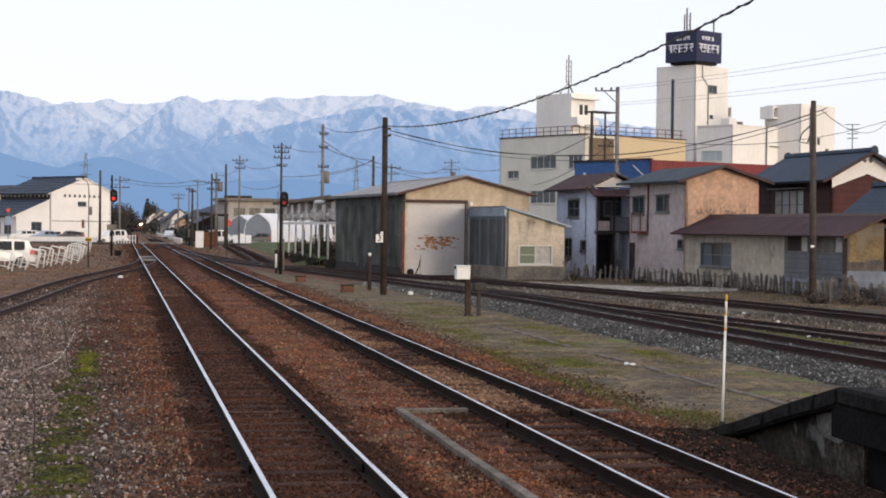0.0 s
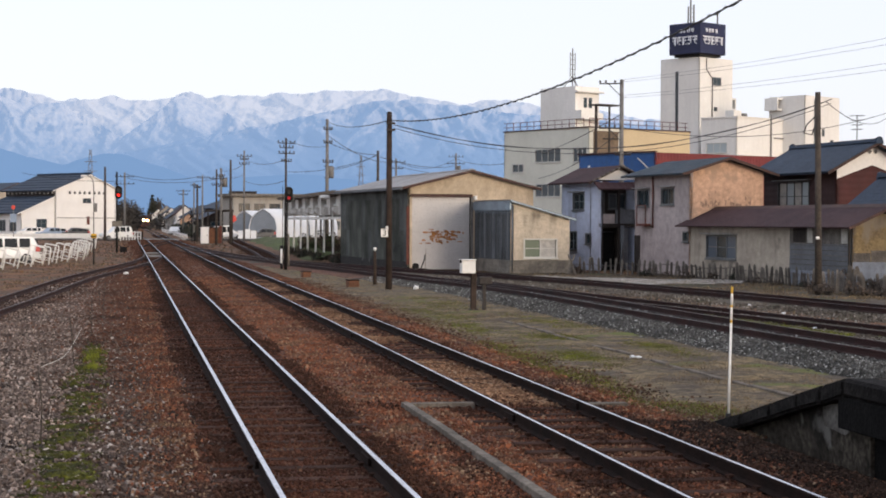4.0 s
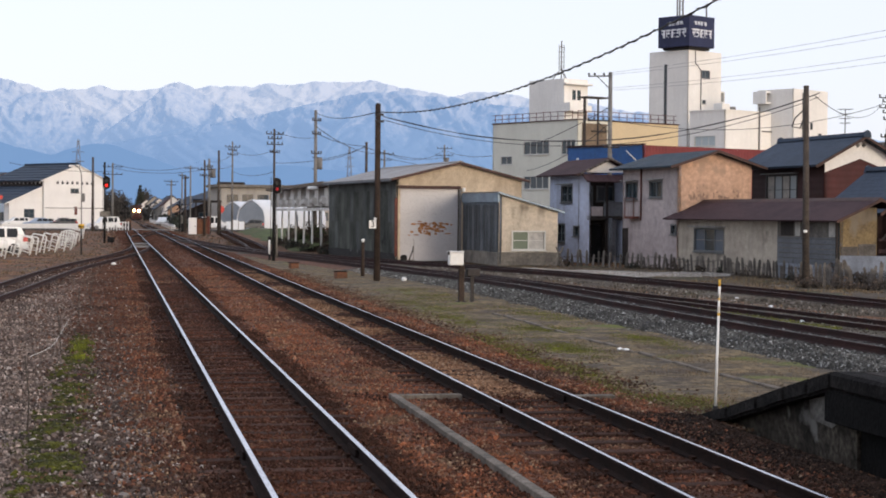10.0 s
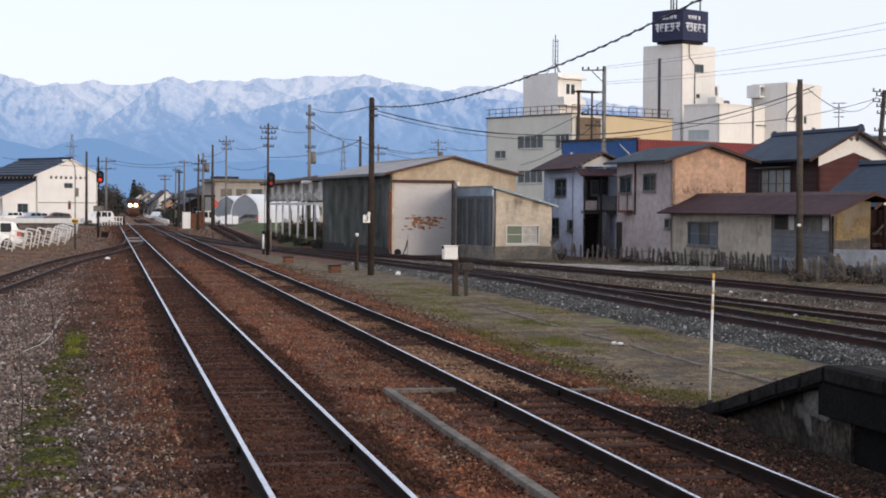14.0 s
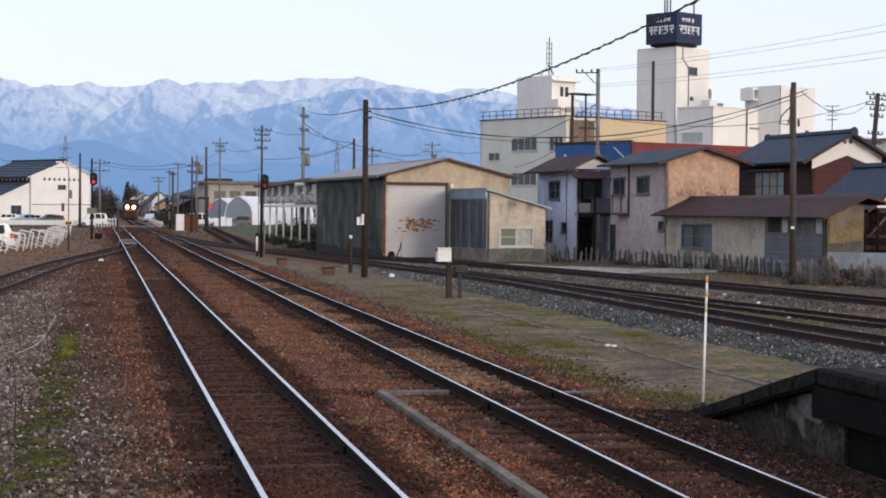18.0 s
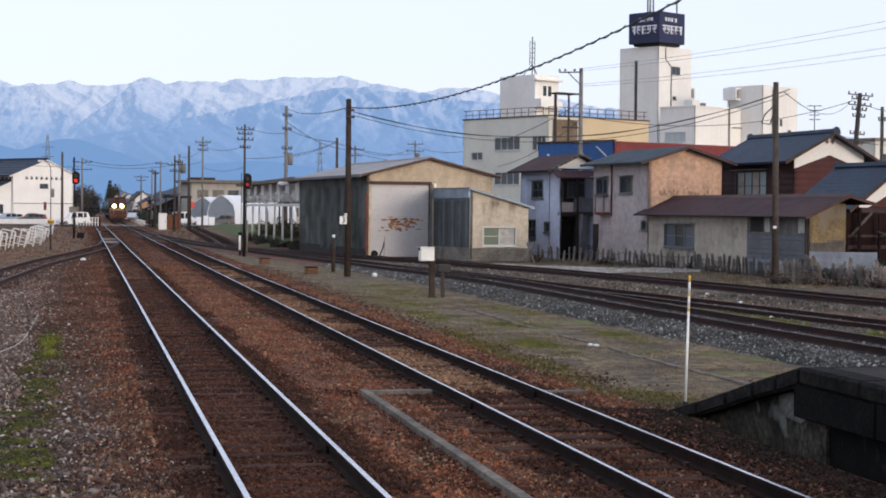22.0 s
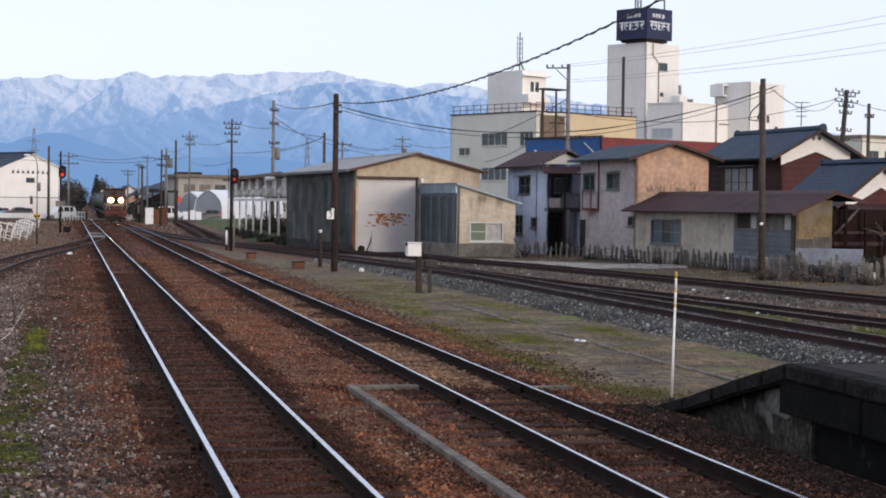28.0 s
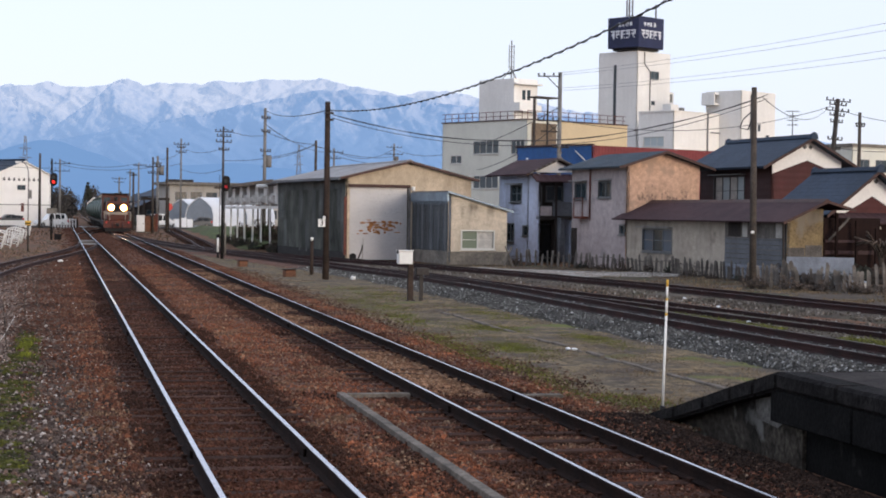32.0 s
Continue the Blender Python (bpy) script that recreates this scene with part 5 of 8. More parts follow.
for z in (Ho - 2.4, Ho - 1.0):
    part("bay_rail", boxes((1.6, -0.12, z, 3.4, -0.052, z + 0.14)), "iron", office)
part("rooftop_canopy", boxes((-1.2, -2.6, 12.75, 1.4, -1.2, 12.86), (-1.05, -2.0, 6, -0.86, -1.85, 12.75), (0.55, -2.0, 6, 0.67, -1.88, 12.75)), "iron", office)

# shop with blue and red sheet walls
shop = empty("shop_building", pose(35.85, 112.42, -0.1, 0, 0, 25), "shop hall with blue front panel and red sheet-metal wall", "building")
wall(shop, left(8.1), 8.1, 7.45, "shop_blue", name="front_panel", label="faded blue sign panel")
wall(shop, pose(0, 0, 0), 13.5, 7.45, "shop_red", name="side_wall", label="dark red sheet-metal wall")
wall(shop, pose(13.5, 0.15, 0, 0, 0, 90), 7.9, 7.2, "shop_red", name="side_wall")
wall(shop, pose(13.5, 8.1, 0, 0, 0, 180), 13.5, 7.2, "shop_red", name="back_wall")
part("flat_roof", boxes((0.15, 0.15, 6.9, 13.4, 8.0, 7.1)), "brown_roof", shop)
part("eave_band", boxes((-0.12, -0.1, 7.46, 0.1, 8.2, 7.56)), "brown_roof", shop)
for k in range(8):
    part("sign_mark", boxes((-0.03, 4.55 + 0.33 * k, 6.36, -0.003, 4.78 + 0.33 * k, 6.56 + (0.14 if k == 7 else 0))), "sign_white", shop)
part("panel_brace", bent(bmesh.new(), [(-0.08, 0.1, 6.0), (-0.08, 1.7, 7.1)], 0.05), "frame_light", shop)

# white tower block with its rooftop sign
tower = empty("tower_building", pose(65.56, 188.95, -0.1, 0, 0, 32), "tall white concrete tower block with low wings", "building")
Ht = 21.95
wall(tower, left(5.85), 5.85, Ht, "tower_wall", [(5.85 - 3.56, 13.3, 5.85 - 3.16, 20.4, dict(panes=1, sill=False))], name="side_wall")
wall(tower, pose(0, 0, 0), 6.2, Ht, "tower_wall", [(2.5, 18.8, 4.0, 19.7, {}), (2.7, 15.8, 3.3, 16.2, dict(panes=1))], name="front_wall")
wall(tower, pose(6.2, 0.15, 0, 0, 0, 90), 5.7, Ht, "tower_wall", name="side_wall")
wall(tower, pose(6.2, 5.85, 0, 0, 0, 180), 6.2, Ht, "tower_wall", name="back_wall")
part("flat_roof", boxes((0.15, 0.15, Ht - 0.4, 6.1, 5.7, Ht - 0.1)), "concrete", tower)
part("cable_duct", bent(bmesh.new(), [(1.2, -0.1, 25), (1.2, -0.1, 20.5), (2.3, -0.1, 19.6), (2.3, -0.1, 14.5)], 0.055, 6), "pole_concrete", tower)
part("outer_ledge", boxes((6.2, 0.5, 16.0, 7.6, 2.6, 16.25), (7.4, 0.5, 16.25, 7.6, 2.6, 17.3), (6.2, 0.5, 17.3, 7.6, 2.6, 17.5)), "tower_wall", tower)
# wings
wall(tower, pose(-5.25, -9.49, 0) @ left(4.93), 4.93, 14.25, "tower_wall", [(0.7, 10.4, 3.6, 11.5, dict(panes=3, fill="pane_pale", frame_m="frame_light"))], name="wing_side", label="white wall of the lower wing")
wall(tower, pose(-5.25, -9.49, 0), 13.4, 14.25, "tower_wall", name="wing_front")
wall(tower, pose(8.15, -9.34, 0, 0, 0, 90), 6, 14.25, "tower_wall", name="wing_side")
part("wing_roof", boxes((-5.1, -9.34, 13.9, 8.0, -4.6, 14.1)), "concrete", tower)
part("wing_coping", boxes((-5.35, -9.6, 14.25, 8.2, -9.3, 14.4), (-5.35, -9.3, 14.25, -5.05, -4.5, 14.4)), "tower_wall", tower)
wall(tower, pose(3.2, -12.5, 0) @ left(4.92), 4.92, 17.0, "tower_wall", name="block_side", label="white wall of the stair block")
wall(tower, pose(3.2, -12.5, 0), 6.7, 17.0, "tower_wall", [(1.7, 12.5, 2.15, 13.3, dict(panes=1, sill=False)), (3.3, 12.5, 3.75, 13.3, dict(panes=1, sill=False)), (4.9, 10.3, 5.5, 12.1, dict(panes=1, sill=False))], name="block_front")
wall(tower, pose(9.9, -12.35, 0, 0, 0, 90), 4.8, 17.0, "tower_wall", name="block_side")
part("block_roof", boxes((3.35, -12.35, 16.6, 9.8, -7.7, 16.85)), "concrete", tower)
part("block_ledge", boxes((2.3, -9.4, 15.4, 3.19, -7.6, 15.6), (2.3, -9.4, 15.6, 2.45, -7.6, 16.6), (2.3, -9.4, 16.6, 3.19, -7.6, 16.8)), "tower_wall", tower)
part("roof_plant", boxes((-3.6, -7.8, 14.1, -2.2, -6.6, 15.2)), "tower_wall", tower)
part("roof_fan", tube(bmesh.new(), (-1.6, -7.6, 14.1), (-1.6, -7.6, 14.9), 0.45, n=12), "pole_concrete", tower)
part("wall_pipe", tube(bmesh.new(), (0.9, -9.6, 0), (0.9, -9.6, 14.9), 0.09), "pole_concrete", tower)
part("wall_pipe", tube(bmesh.new(), (5.0, -12.6, 0), (5.0, -12.6, 16.6), 0.08), "pole_concrete", tower)
part("wall_pipe", bent(bmesh.new(), [(1.5, -9.6, 12.2), (4.6, -9.6, 12.2)], 0.07, 6), "pole_concrete", tower)

sign = empty("rooftop_sign", pose(65.3, 187.98, 21.85, 0, 0, 32), "square navy rooftop sign with white lettering shapes", "sign")
part("sign_face", boxes((0, 0, 0.35, 4.7, 4.65, 3.95), bevel=0.03), "sign_navy", sign)
part("sign_base", boxes((0.4, 0.4, 0.08, 4.3, 4.2, 0.35)), "dark_concrete", sign)
rng = random.Random(17)
for k in range(9):
    small = k > 4
    w, h, z = (0.42, 0.44, 2.86) if small else (0.66, 0.98, 1.45)
    u = (0.95 + (k - 5) * 0.58) if small else 0.48 + k * 0.76
    strokes = [(0.0, 0.82, 1.0, 0.97), (0.08, 0.44, 0.92, 0.57), (rng.choice((0.05, 0.42, 0.7)), 0.0, rng.choice((0.55, 0.9)), 0.14)]
    for q in rng.sample((0.04, 0.24, 0.44, 0.66, 0.84), 3 if small else 2):
        strokes.append((q, rng.choice((0.0, 0.15, 0.5)), q + (0.2 if small else 0.17), rng.choice((0.8, 1.0))))
    # kept apart in depth, so that no two lie in one plane
    front = [(u + a * w, -0.03 - 0.004 * i, z + b * h, u + c * w, -0.003, z + d * h) for i, (a, b, c, d) in enumerate(strokes)]
    side = [(-0.03 - 0.004 * i, u + a * w, z + b * h, -0.003, u + c * w, z + d * h) for i, (a, b, c, d) in enumerate([(1 - c, b, 1 - a, d) for a, b, c, d in strokes])]
    for rows in (front, side):
        part("sign_mark", boxes(*rows), "sign_white", sign)
for x, y, h in ((1.9, 3.0, 6.9), (2.5, 3.0, 6.4), (2.2, 3.6, 6.2), (3.9, 0.6, 5.6)):
    part("antenna", tube(bmesh.new(), (x, y, 3.9), (x, y, h), 0.095, n=6), "pole_concrete", sign)
for k in range(4):
    part("antenna_rung", tube(bmesh.new(), (1.9, 3.0, 4.3 + 0.5 * k), (2.5, 3.0, 4.5 + 0.5 * k), 0.035, n=4), "pole_concrete", sign)

# white hall with dark tiles, beyond the car park
hall = empty("white_hall", pose(-10.9, 271.8, -0.1, 0, 0, 34), "white gabled hall with dark tiled roof and low side wing", "building")
Wh, Lh = 11.4, 15.0
hg = lambda x: 7.35 + 2.4 * (1 - abs(x - 6.1) / 6.1)
wall(hall, pose(0, 0, 0), Wh, 7.1, "plaster", [(4.9, 5.35, 6.4, 6.05, {})], top=lambda x: max(7.12, hg(x)), name="gable_wall")
wall(hall, left(Lh), Lh, 7.3, "plaster", [(1.0 + 2.3 * k, 5.9, 2.6 + 2.3 * k, 6.5, {}) for k in range(6)], name="side_wall")
wall(hall, pose(Wh, 0.15, 0, 0, 0, 90), Lh - 0.15, 7.3, "plaster", name="side_wall")
wall(hall, pose(Wh, Lh, 0, 0, 0, 180), Wh, 7.1, "plaster", name="back_wall", top=lambda x: max(7.12, hg(Wh - x)))
slope(hall, -0.7, 7.1, 6.1, 9.78, -0.3, Lh + 0.4, "slate_roof", 0.14, edge="plaster")
slope(hall, Wh + 0.5, 7.3, 6.1, 9.78, -0.3, Lh + 0.4, "slate_roof", 0.14, edge="plaster")
tiles(hall, -0.75, 7.22, 6.1, 9.93, -0.3, Lh + 0.4, "slate_roof", 1.2, 0.08)
part("ridge", boxes((5.9, -0.3, 9.85, 6.3, Lh + 0.4, 10.2)), "slate_roof", hall)
part("clerestory_band", boxes((-0.06, 0.3, 6.3, -0.003, Lh, 7.05)), "dark_wood", hall)
for k in range(12):
    part("bracket_end", boxes((-0.14, 0.8 + 1.2 * k, 6.75, -0.061, 1.05 + 1.2 * k, 6.98)), "plaster", hall)
part("wall_band", boxes((0.2, -0.06, 2.9, Wh - 0.2, -0.003, 3.02)), "pole_concrete", hall)
for k in range(8):
    part("letter_mark", boxes((2.3 + 0.9 * k, -0.05, 6.72, 2.72 + 0.9 * k, -0.003, 7.06), (2.42 + 0.9 * k, -0.05, 7.08, 2.6 + 0.9 * k, -0.003, 7.22)), "frame_dark", hall)
part("wall_sign", boxes((4.9, -0.08, 5.3, 6.4, -0.062, 5.42)), "frame_dark", hall)
part("notice", boxes((5.6, -0.05, 1.9, 6.1, -0.003, 3.2)), "red_trim", hall)
wing = empty("hall_wing", pose(-10.9, 271.8, -0.1, 0, 0, 34), "low white wing with a dark tiled lean-to roof", "building")
wall(wing, pose(-5.9, 0.4, 0), 5.88, 3.55, "plaster", [(2.7, 1.4, 4.5, 2.75, dict(panes=2, bars=1))], top=lambda x: max(3.56, 3.7 + 0.42 * x), name="front_wall")
wall(wing, pose(-5.9, 0.4, 0) @ left(14), 14, 3.6, "plaster", [(1.0 + 3.2 * k, 0.9, 3.0 + 3.2 * k, 2.6, {}) for k in range(4)], name="side_wall")
slope(wing, -6.7, 3.5, -0.1, 6.25, 0.1, 14.6, "slate_roof", 0.14, edge="plaster")
tiles(wing, -6.75, 3.62, -0.1, 6.38, 0.1, 14.6, "slate_roof", 1.2, 0.08)


# ---- poles, signals, wires ----
def up(bm, z0, z1, r0, r1, x=0.0, y=0.0, n=10):
    return tube(bm, (x, y, z0), (x, y, z1), r0, r1, n)


def utility_pole(x, y, h, arms=(), r=0.13, material="pole_concrete", label="grey concrete utility pole with insulators", turn=0, lean=0, can=None, steps=False):
    """arms: heights with half widths; can: height of a transformer can."""
    p = empty("utility_pole", pose(x, y, -0.15, 0, lean, turn), label, "utility pole", "utility poles")
    part("pole", up(bmesh.new(), 0, h + 0.15, r * 1.2, r * 0.85), material, p)
    for z, w, *off in arms:
        o = off[0] if off else 0.0
        arm = part("crossarm", boxes((o - w, -0.14, z - 0.04, o + w, -0.06, z + 0.04), bevel=0.01), "iron", p)
        if off:
            part("arm_strut", tube(bmesh.new(), (o * 1.2, -0.1, z), (0, -0.1, z - 0.9), 0.03, n=5), "iron", arm)
        for k in (-1, -0.45, 0.45, 1):
            u = o + k * w * 0.93
            part("insulator", tube(tube(bmesh.new(), (u, -0.1, z + 0.05), (u, -0.1, z + 0.16), 0.05, 0.07, 6), (u, -0.1, z + 0.16), (u, -0.1, z + 0.22), 0.09, 0.05, 6), "frame_dark", arm)
    if can:
        part("transformer", up(bmesh.new(), can - 0.45, can + 0.45, 0.28, 0.28, 0.42, 0), "pole_concrete", p)
        part("bracket", boxes((-0.3, -0.06, can - 0.5, 0.7, 0.06, can - 0.44), (-0.3, -0.06, can + 0.44, 0.7, 0.06, can + 0.5)), "iron", p)
    if steps:
        for k in range(int(h * 0.55 / 0.45)):
            part("step_bolt", tube(bmesh.new(), (-0.28, 0, 1.9 + 0.45 * k), (0.28, 0, 1.9 + 0.45 * k), 0.016, n=5), "iron", p)
    return p


pole_a = empty("line_pole", pose(9.68, 62.96, -0.12), "dark creosoted wooden line pole beside the track", "line pole")
part("pole", up(bmesh.new(), 0, 6.68, 0.125, 0.10, n=14), "pole_tarred", pole_a)
part("pole_cap", up(bmesh.new(), 6.68, 6.74, 0.11, 0.06, n=12), "iron", pole_a)
plate = part("number_plate", boxes((-0.33, -0.16, 2.04, -0.06, -0.14, 2.34), bevel=0.004), "white_paint", pole_a, "white plate with a black number")
txt = bpy.data.curves.new("number", "FONT")
txt.body, txt.size, txt.align_x, txt.align_y, txt.extrude = "3", 0.32, "CENTER", "CENTER", 0.002
tob = bpy.data.objects.new("number", txt)
num = new("number", bpy.data.meshes.new_from_object(tob))
bpy.data.objects.remove(tob)
num.data.materials.append(M["black_paint"])
num.parent, num.matrix_basis = plate, pose(-0.195, -0.164, 2.19, 90)
part("plate_lamp", up(bmesh.new(), 2.34, 2.44, 0.05, 0.06, -0.1, -0.13), "white_paint", pole_a)
for z in (6.3, 6.05):
    part("wire_bracket", boxes((-0.13, -0.16, z - 0.04, 0.2, -0.1, z + 0.04)), "iron", pole_a)

stub = empty("marker_post", pose(9.82, 67.59, -0.1), "short dark wooden post with a white knob", "post")
part("post", up(bmesh.new(), 0, 1.42, 0.078, 0.066), "pole_tarred", stub)
part("knob", up(bmesh.new(), 1.42, 1.55, 0.05, 0.07), "white_paint", stub)

rb = empty("relay_box", pose(9.82, 47.80, -0.08), "white relay box on a dark wooden post", "relay box")
part("post", boxes((-0.09, -0.09, 0, 0.07, 0.07, 1.15), bevel=0.015), "pole_tarred", rb)
part("cabinet", boxes((-0.39, -0.20, 1.10, 0.02, 0.12, 1.47), bevel=0.02), "white_paint", rb, "white painted metal cabinet")
part("cabinet_lid", boxes((-0.41, -0.23, 1.47, 0.04, 0.15, 1.50), bevel=0.012), "white_paint", rb)
part("hinge", boxes((-0.45, -0.22, 1.40, -0.40, -0.2, 1.5)), "black_paint", rb)
part("side_post", boxes((0.26, -0.05, 0, 0.36, 0.05, 0.86)), "iron", rb)
part("terminal_box", boxes((0.14, -0.14, 0.78, 0.52, 0.14, 1.0), bevel=0.02), "iron", rb)
part("base_block", boxes((-0.14, -0.13, -0.02, 0.12, 0.11, 0.07), bevel=0.02), "dark_concrete", rb)


def signal(x, y, h, head, label, top=None, wide=0.3, tall=0.5, red="red_lamp"):
    s = empty("railway_signal", pose(x, y, -0.1), label, "signal", "railway signals")
    part("mast", up(bmesh.new(), 0, (top or h + 0.6), 0.085, 0.07), "black_paint", s)
    outline = [(wide * math.cos(a), head + (tall - wide) * (1 if math.sin(a) >= 0 else -1) + wide * math.sin(a)) for a in [6.28319 * k / 24 for k in range(24)]]
    hd = part("signal_head", prism(bmesh.new(), outline, -0.24, -0.16), "black_paint", s, "black oval signal board")
    hd.matrix_basis = pose(0.14, 0, 0)
    for k, z in enumerate((head + tall * 0.30, head - tall * 0.42)):
        lit = k == 1
        part("lamp_hood", tube(bmesh.new(), (0, -0.45, z), (0, -0.23, z), wide * 0.44, wide * 0.5, 14, caps=False), "black_paint", hd)
        part("lens", tube(bmesh.new(), (0, -0.262, z), (0, -0.242, z), wide * 0.42, wide * 0.42, 14), red if lit else "glass", hd, "glowing red lens" if lit else "")
    part("ladder_rail", boxes((-0.16, 0.1, 0.4, -0.13, 0.13, h), (0.10, 0.1, 0.4, 0.13, 0.13, h)), "black_paint", s)
    return s


sl = signal(-0.79, 138.90, 5.6, 4.85, "tall black railway signal showing red by the siding", 6.5, 0.30, 0.52)
part("plate", boxes((-0.38, -0.12, 2.1, 0.42, -0.1, 2.55)), "concrete", sl)
signal(8.14, 88.33, 4.4, 3.97, "black railway signal with a dim red lens beside the yard track", 4.1, 0.215, 0.41, "dim_red_lamp")
sc = empty("signal_cabinet", pose(-0.26, 140.00, -0.08), "small black signal cabinet on the ground", "cabinet")
part("case", boxes((-0.3, -0.2, 0, 0.26, 0.2, 0.38), bevel=0.05), "black_paint", sc)
part("lid", boxes((-0.33, -0.23, 0.38, 0.29, 0.23, 0.45), bevel=0.03), "black_paint", sc)
st = empty("marker_stake", pose(8.12, 90.44, -0.1), "white and black painted track marker stake", "stake")
part("lower_band", up(bmesh.new(), 0, 0.35, 0.07, 0.07), "black_paint", st)
part("upper_band", up(bmesh.new(), 0.35, 1.12, 0.07, 0.07), "white_paint", st)
part("lamp_top", boxes((-0.09, -0.09, 1.12, 0.09, 0.09, 1.3), bevel=0.02), "black_paint", st)
s2 = empty("marker_stake", pose(8.69, 92.59, -0.1), "weathered concrete stake beside the signal", "stake")
part("stake_body", up(bmesh.new(), 0, 1.9, 0.06, 0.05), "concrete", s2)

wp = empty("warning_post", pose(7.71, 21.0, -0.1, 0, 1.3, 0), "thin white post with yellow bands at its top", "post")
part("post", up(bmesh.new(), 0, 1.30, 0.017, 0.016, n=12), "white_paint", wp)
part("yellow_band", up(bmesh.new(), 1.30, 1.335, 0.0165, 0.0165, n=12), "yellow_paint", wp)
part("post_upper", up(bmesh.new(), 1.335, 1.50, 0.016, 0.016, n=12), "white_paint", wp)
part("yellow_band", up(bmesh.new(), 1.50, 1.53, 0.0165, 0.0165, n=12), "yellow_paint", wp)
part("post_upper", up(bmesh.new(), 1.53, 1.68, 0.016, 0.016, n=12), "white_paint", wp)
part("yellow_tip", up(bmesh.new(), 1.68, 1.77, 0.016, 0.015, n=12), "yellow_paint", wp)
part("footing", up(bmesh.new(), 0.0, 0.12, 0.045, 0.035, n=10), "dark_concrete", wp)

utility_pole(24.68, 57.96, 7.25, (), 0.115, "pole_wood", "tall grey-brown wooden pole by the house fence", lean=-0.6)
tag = bpy.data.objects["utility_pole"]
part("pole_tag", boxes((-0.16, -0.20, 2.07, -0.02, -0.14, 2.17), bevel=0.02), "white_paint", tag)
part("wire_loop", bent(bmesh.new(), [(-0.15, -0.1, 6.5), (-0.5, -0.15, 6.2), (-0.6, -0.15, 5.9), (-0.3, -0.15, 5.85), (-0.14, -0.1, 6.2)], 0.025, 6), "cable", tag)

U = "grey concrete utility pole with crossarms"
W_ = "dark wooden utility pole"
utility_pole(13.51, 199.54, 10.73, ((10.2, 0.9), (9.85, 0.5), (9.3, 0.6)), 0.11, label=U, turn=10)
utility_pole(13.77, 149.37, 9.81, ((9.5, 0.9), (9.1, 0.7), (8.6, 0.8), (7.9, 0.5)), 0.10, "pole_wood", label=U, turn=25)
utility_pole(16.21, 139.06, 10.90, ((10.2, 0.5), (9.1, 0.5), (7.5, 0.6)), 0.14, label=U, turn=40, can=6.7)
utility_pole(21.81, 148.41, 8.75, (), 0.13, "pole_wood", W_)
utility_pole(34.30, 217.31, 10.66, ((10.3, 1.2), (9.5, 0.9)), 0.14, label=U)
utility_pole(47.67, 245.41, 12.59, ((12.2, 1.1), (11.2, 1.3)), 0.15, label=U, can=10.4)
utility_pole(9.53, 184.75, 8.06, ((7.2, 0.8), (6.5, 0.5)), 0.11, "pole_wood", W_)
utility_pole(10.29, 189.72, 8.34, ((7.6, 0.4),), 0.14, label=U, can=6.9)
utility_pole(11.34, 189.66, 9.29, (), 0.13, "pole_wood", W_)
utility_pole(8.29, 204.83, 6.81, ((6.6, 0.4),), 0.13, "pole_wood", W_)
utility_pole(9.98, 229.78, 8.63, ((8.4, 0.7),), 0.11, label=U)
utility_pole(9.63, 249.81, 8.08, ((7.8, 0.5),), 0.11, label=U)
utility_pole(9.70, 299.84, 8.00, ((7.8, 1.2), (7.2, 0.8)), 0.15, label=U)
utility_pole(-0.28, 235.00, 9.03, ((8.6, 1.3), (7.6, 1.3)), 0.13, label=U)
utility_pole(-2.69, 217.38, 9.22, (), 0.15, "pole_wood", "tall plain wooden pole beside the car park")
utility_pole(32.77, 110.23, 12.12, ((12.0, 0.75, -0.75), (9.0, 0.75, -0.75), (7.2, 0.55, 0.1)), 0.15, label="grey concrete utility pole among the buildings", turn=-20, can=None, steps=True)
utility_pole(55.66, 117.48, 11.51, ((11.5, 1.0), (11.2, 0.7), (10.75, 0.95), (10.4, 0.6), (9.9, 0.5), (8.6, 0.6), (7.9, 0.5)), 0.19, "iron", "dark utility pole crowded with insulators", lean=4.5, can=None)
utility_pole(49.84, 100.30, 9.33, ((8.6, 0.3),), 0.12, "pole_wood", W_)
utility_pole(9.95, 12.0, 8.0, (), 0.13, "pole_wood", W_).location.z = 0.88


def wire(a, b, sag, r=0.012, n=20, label="thin black overhead wire between poles", material="cable"):
    a, b = Vector(a), Vector(b)
    pts = [a.lerp(b, i / n) - Vector((0, 0, sag * 4 * (i / n) * (1 - i / n))) for i in range(n + 1)]
    return tagged(part("overhead_wire", bent(bmesh.new(), pts, r, 5), material), label, "wire", "overhead wires")


def twisted(a, b, sag, r, n=60, turns=64):
    """A thick cable with a thinner one wound about it."""
    a, b = Vector(a), Vector(b)
    mid = [a.lerp(b, i / n) - Vector((0, 0, sag * 4 * (i / n) * (1 - i / n))) for i in range(n + 1)]
    w = tagged(part("messenger_cable", bent(bmesh.new(), mid, r, 6), "cable"), "thick black cable lashed to its messenger wire", "cable")
    m = n * 12
    coil = []
    for i in range(m + 1):
        t = i / m
        p = a.lerp(b, t) - Vector((0, 0, sag * 4 * t * (1 - t)))
        q = t * turns * 6.283
        coil.append(p + Vector((math.cos(q), 0, math.sin(q))) * r * 1.7)
    part("lashing", bent(bmesh.new(), coil, r * 0.9, 4), "cable", w)
    return w


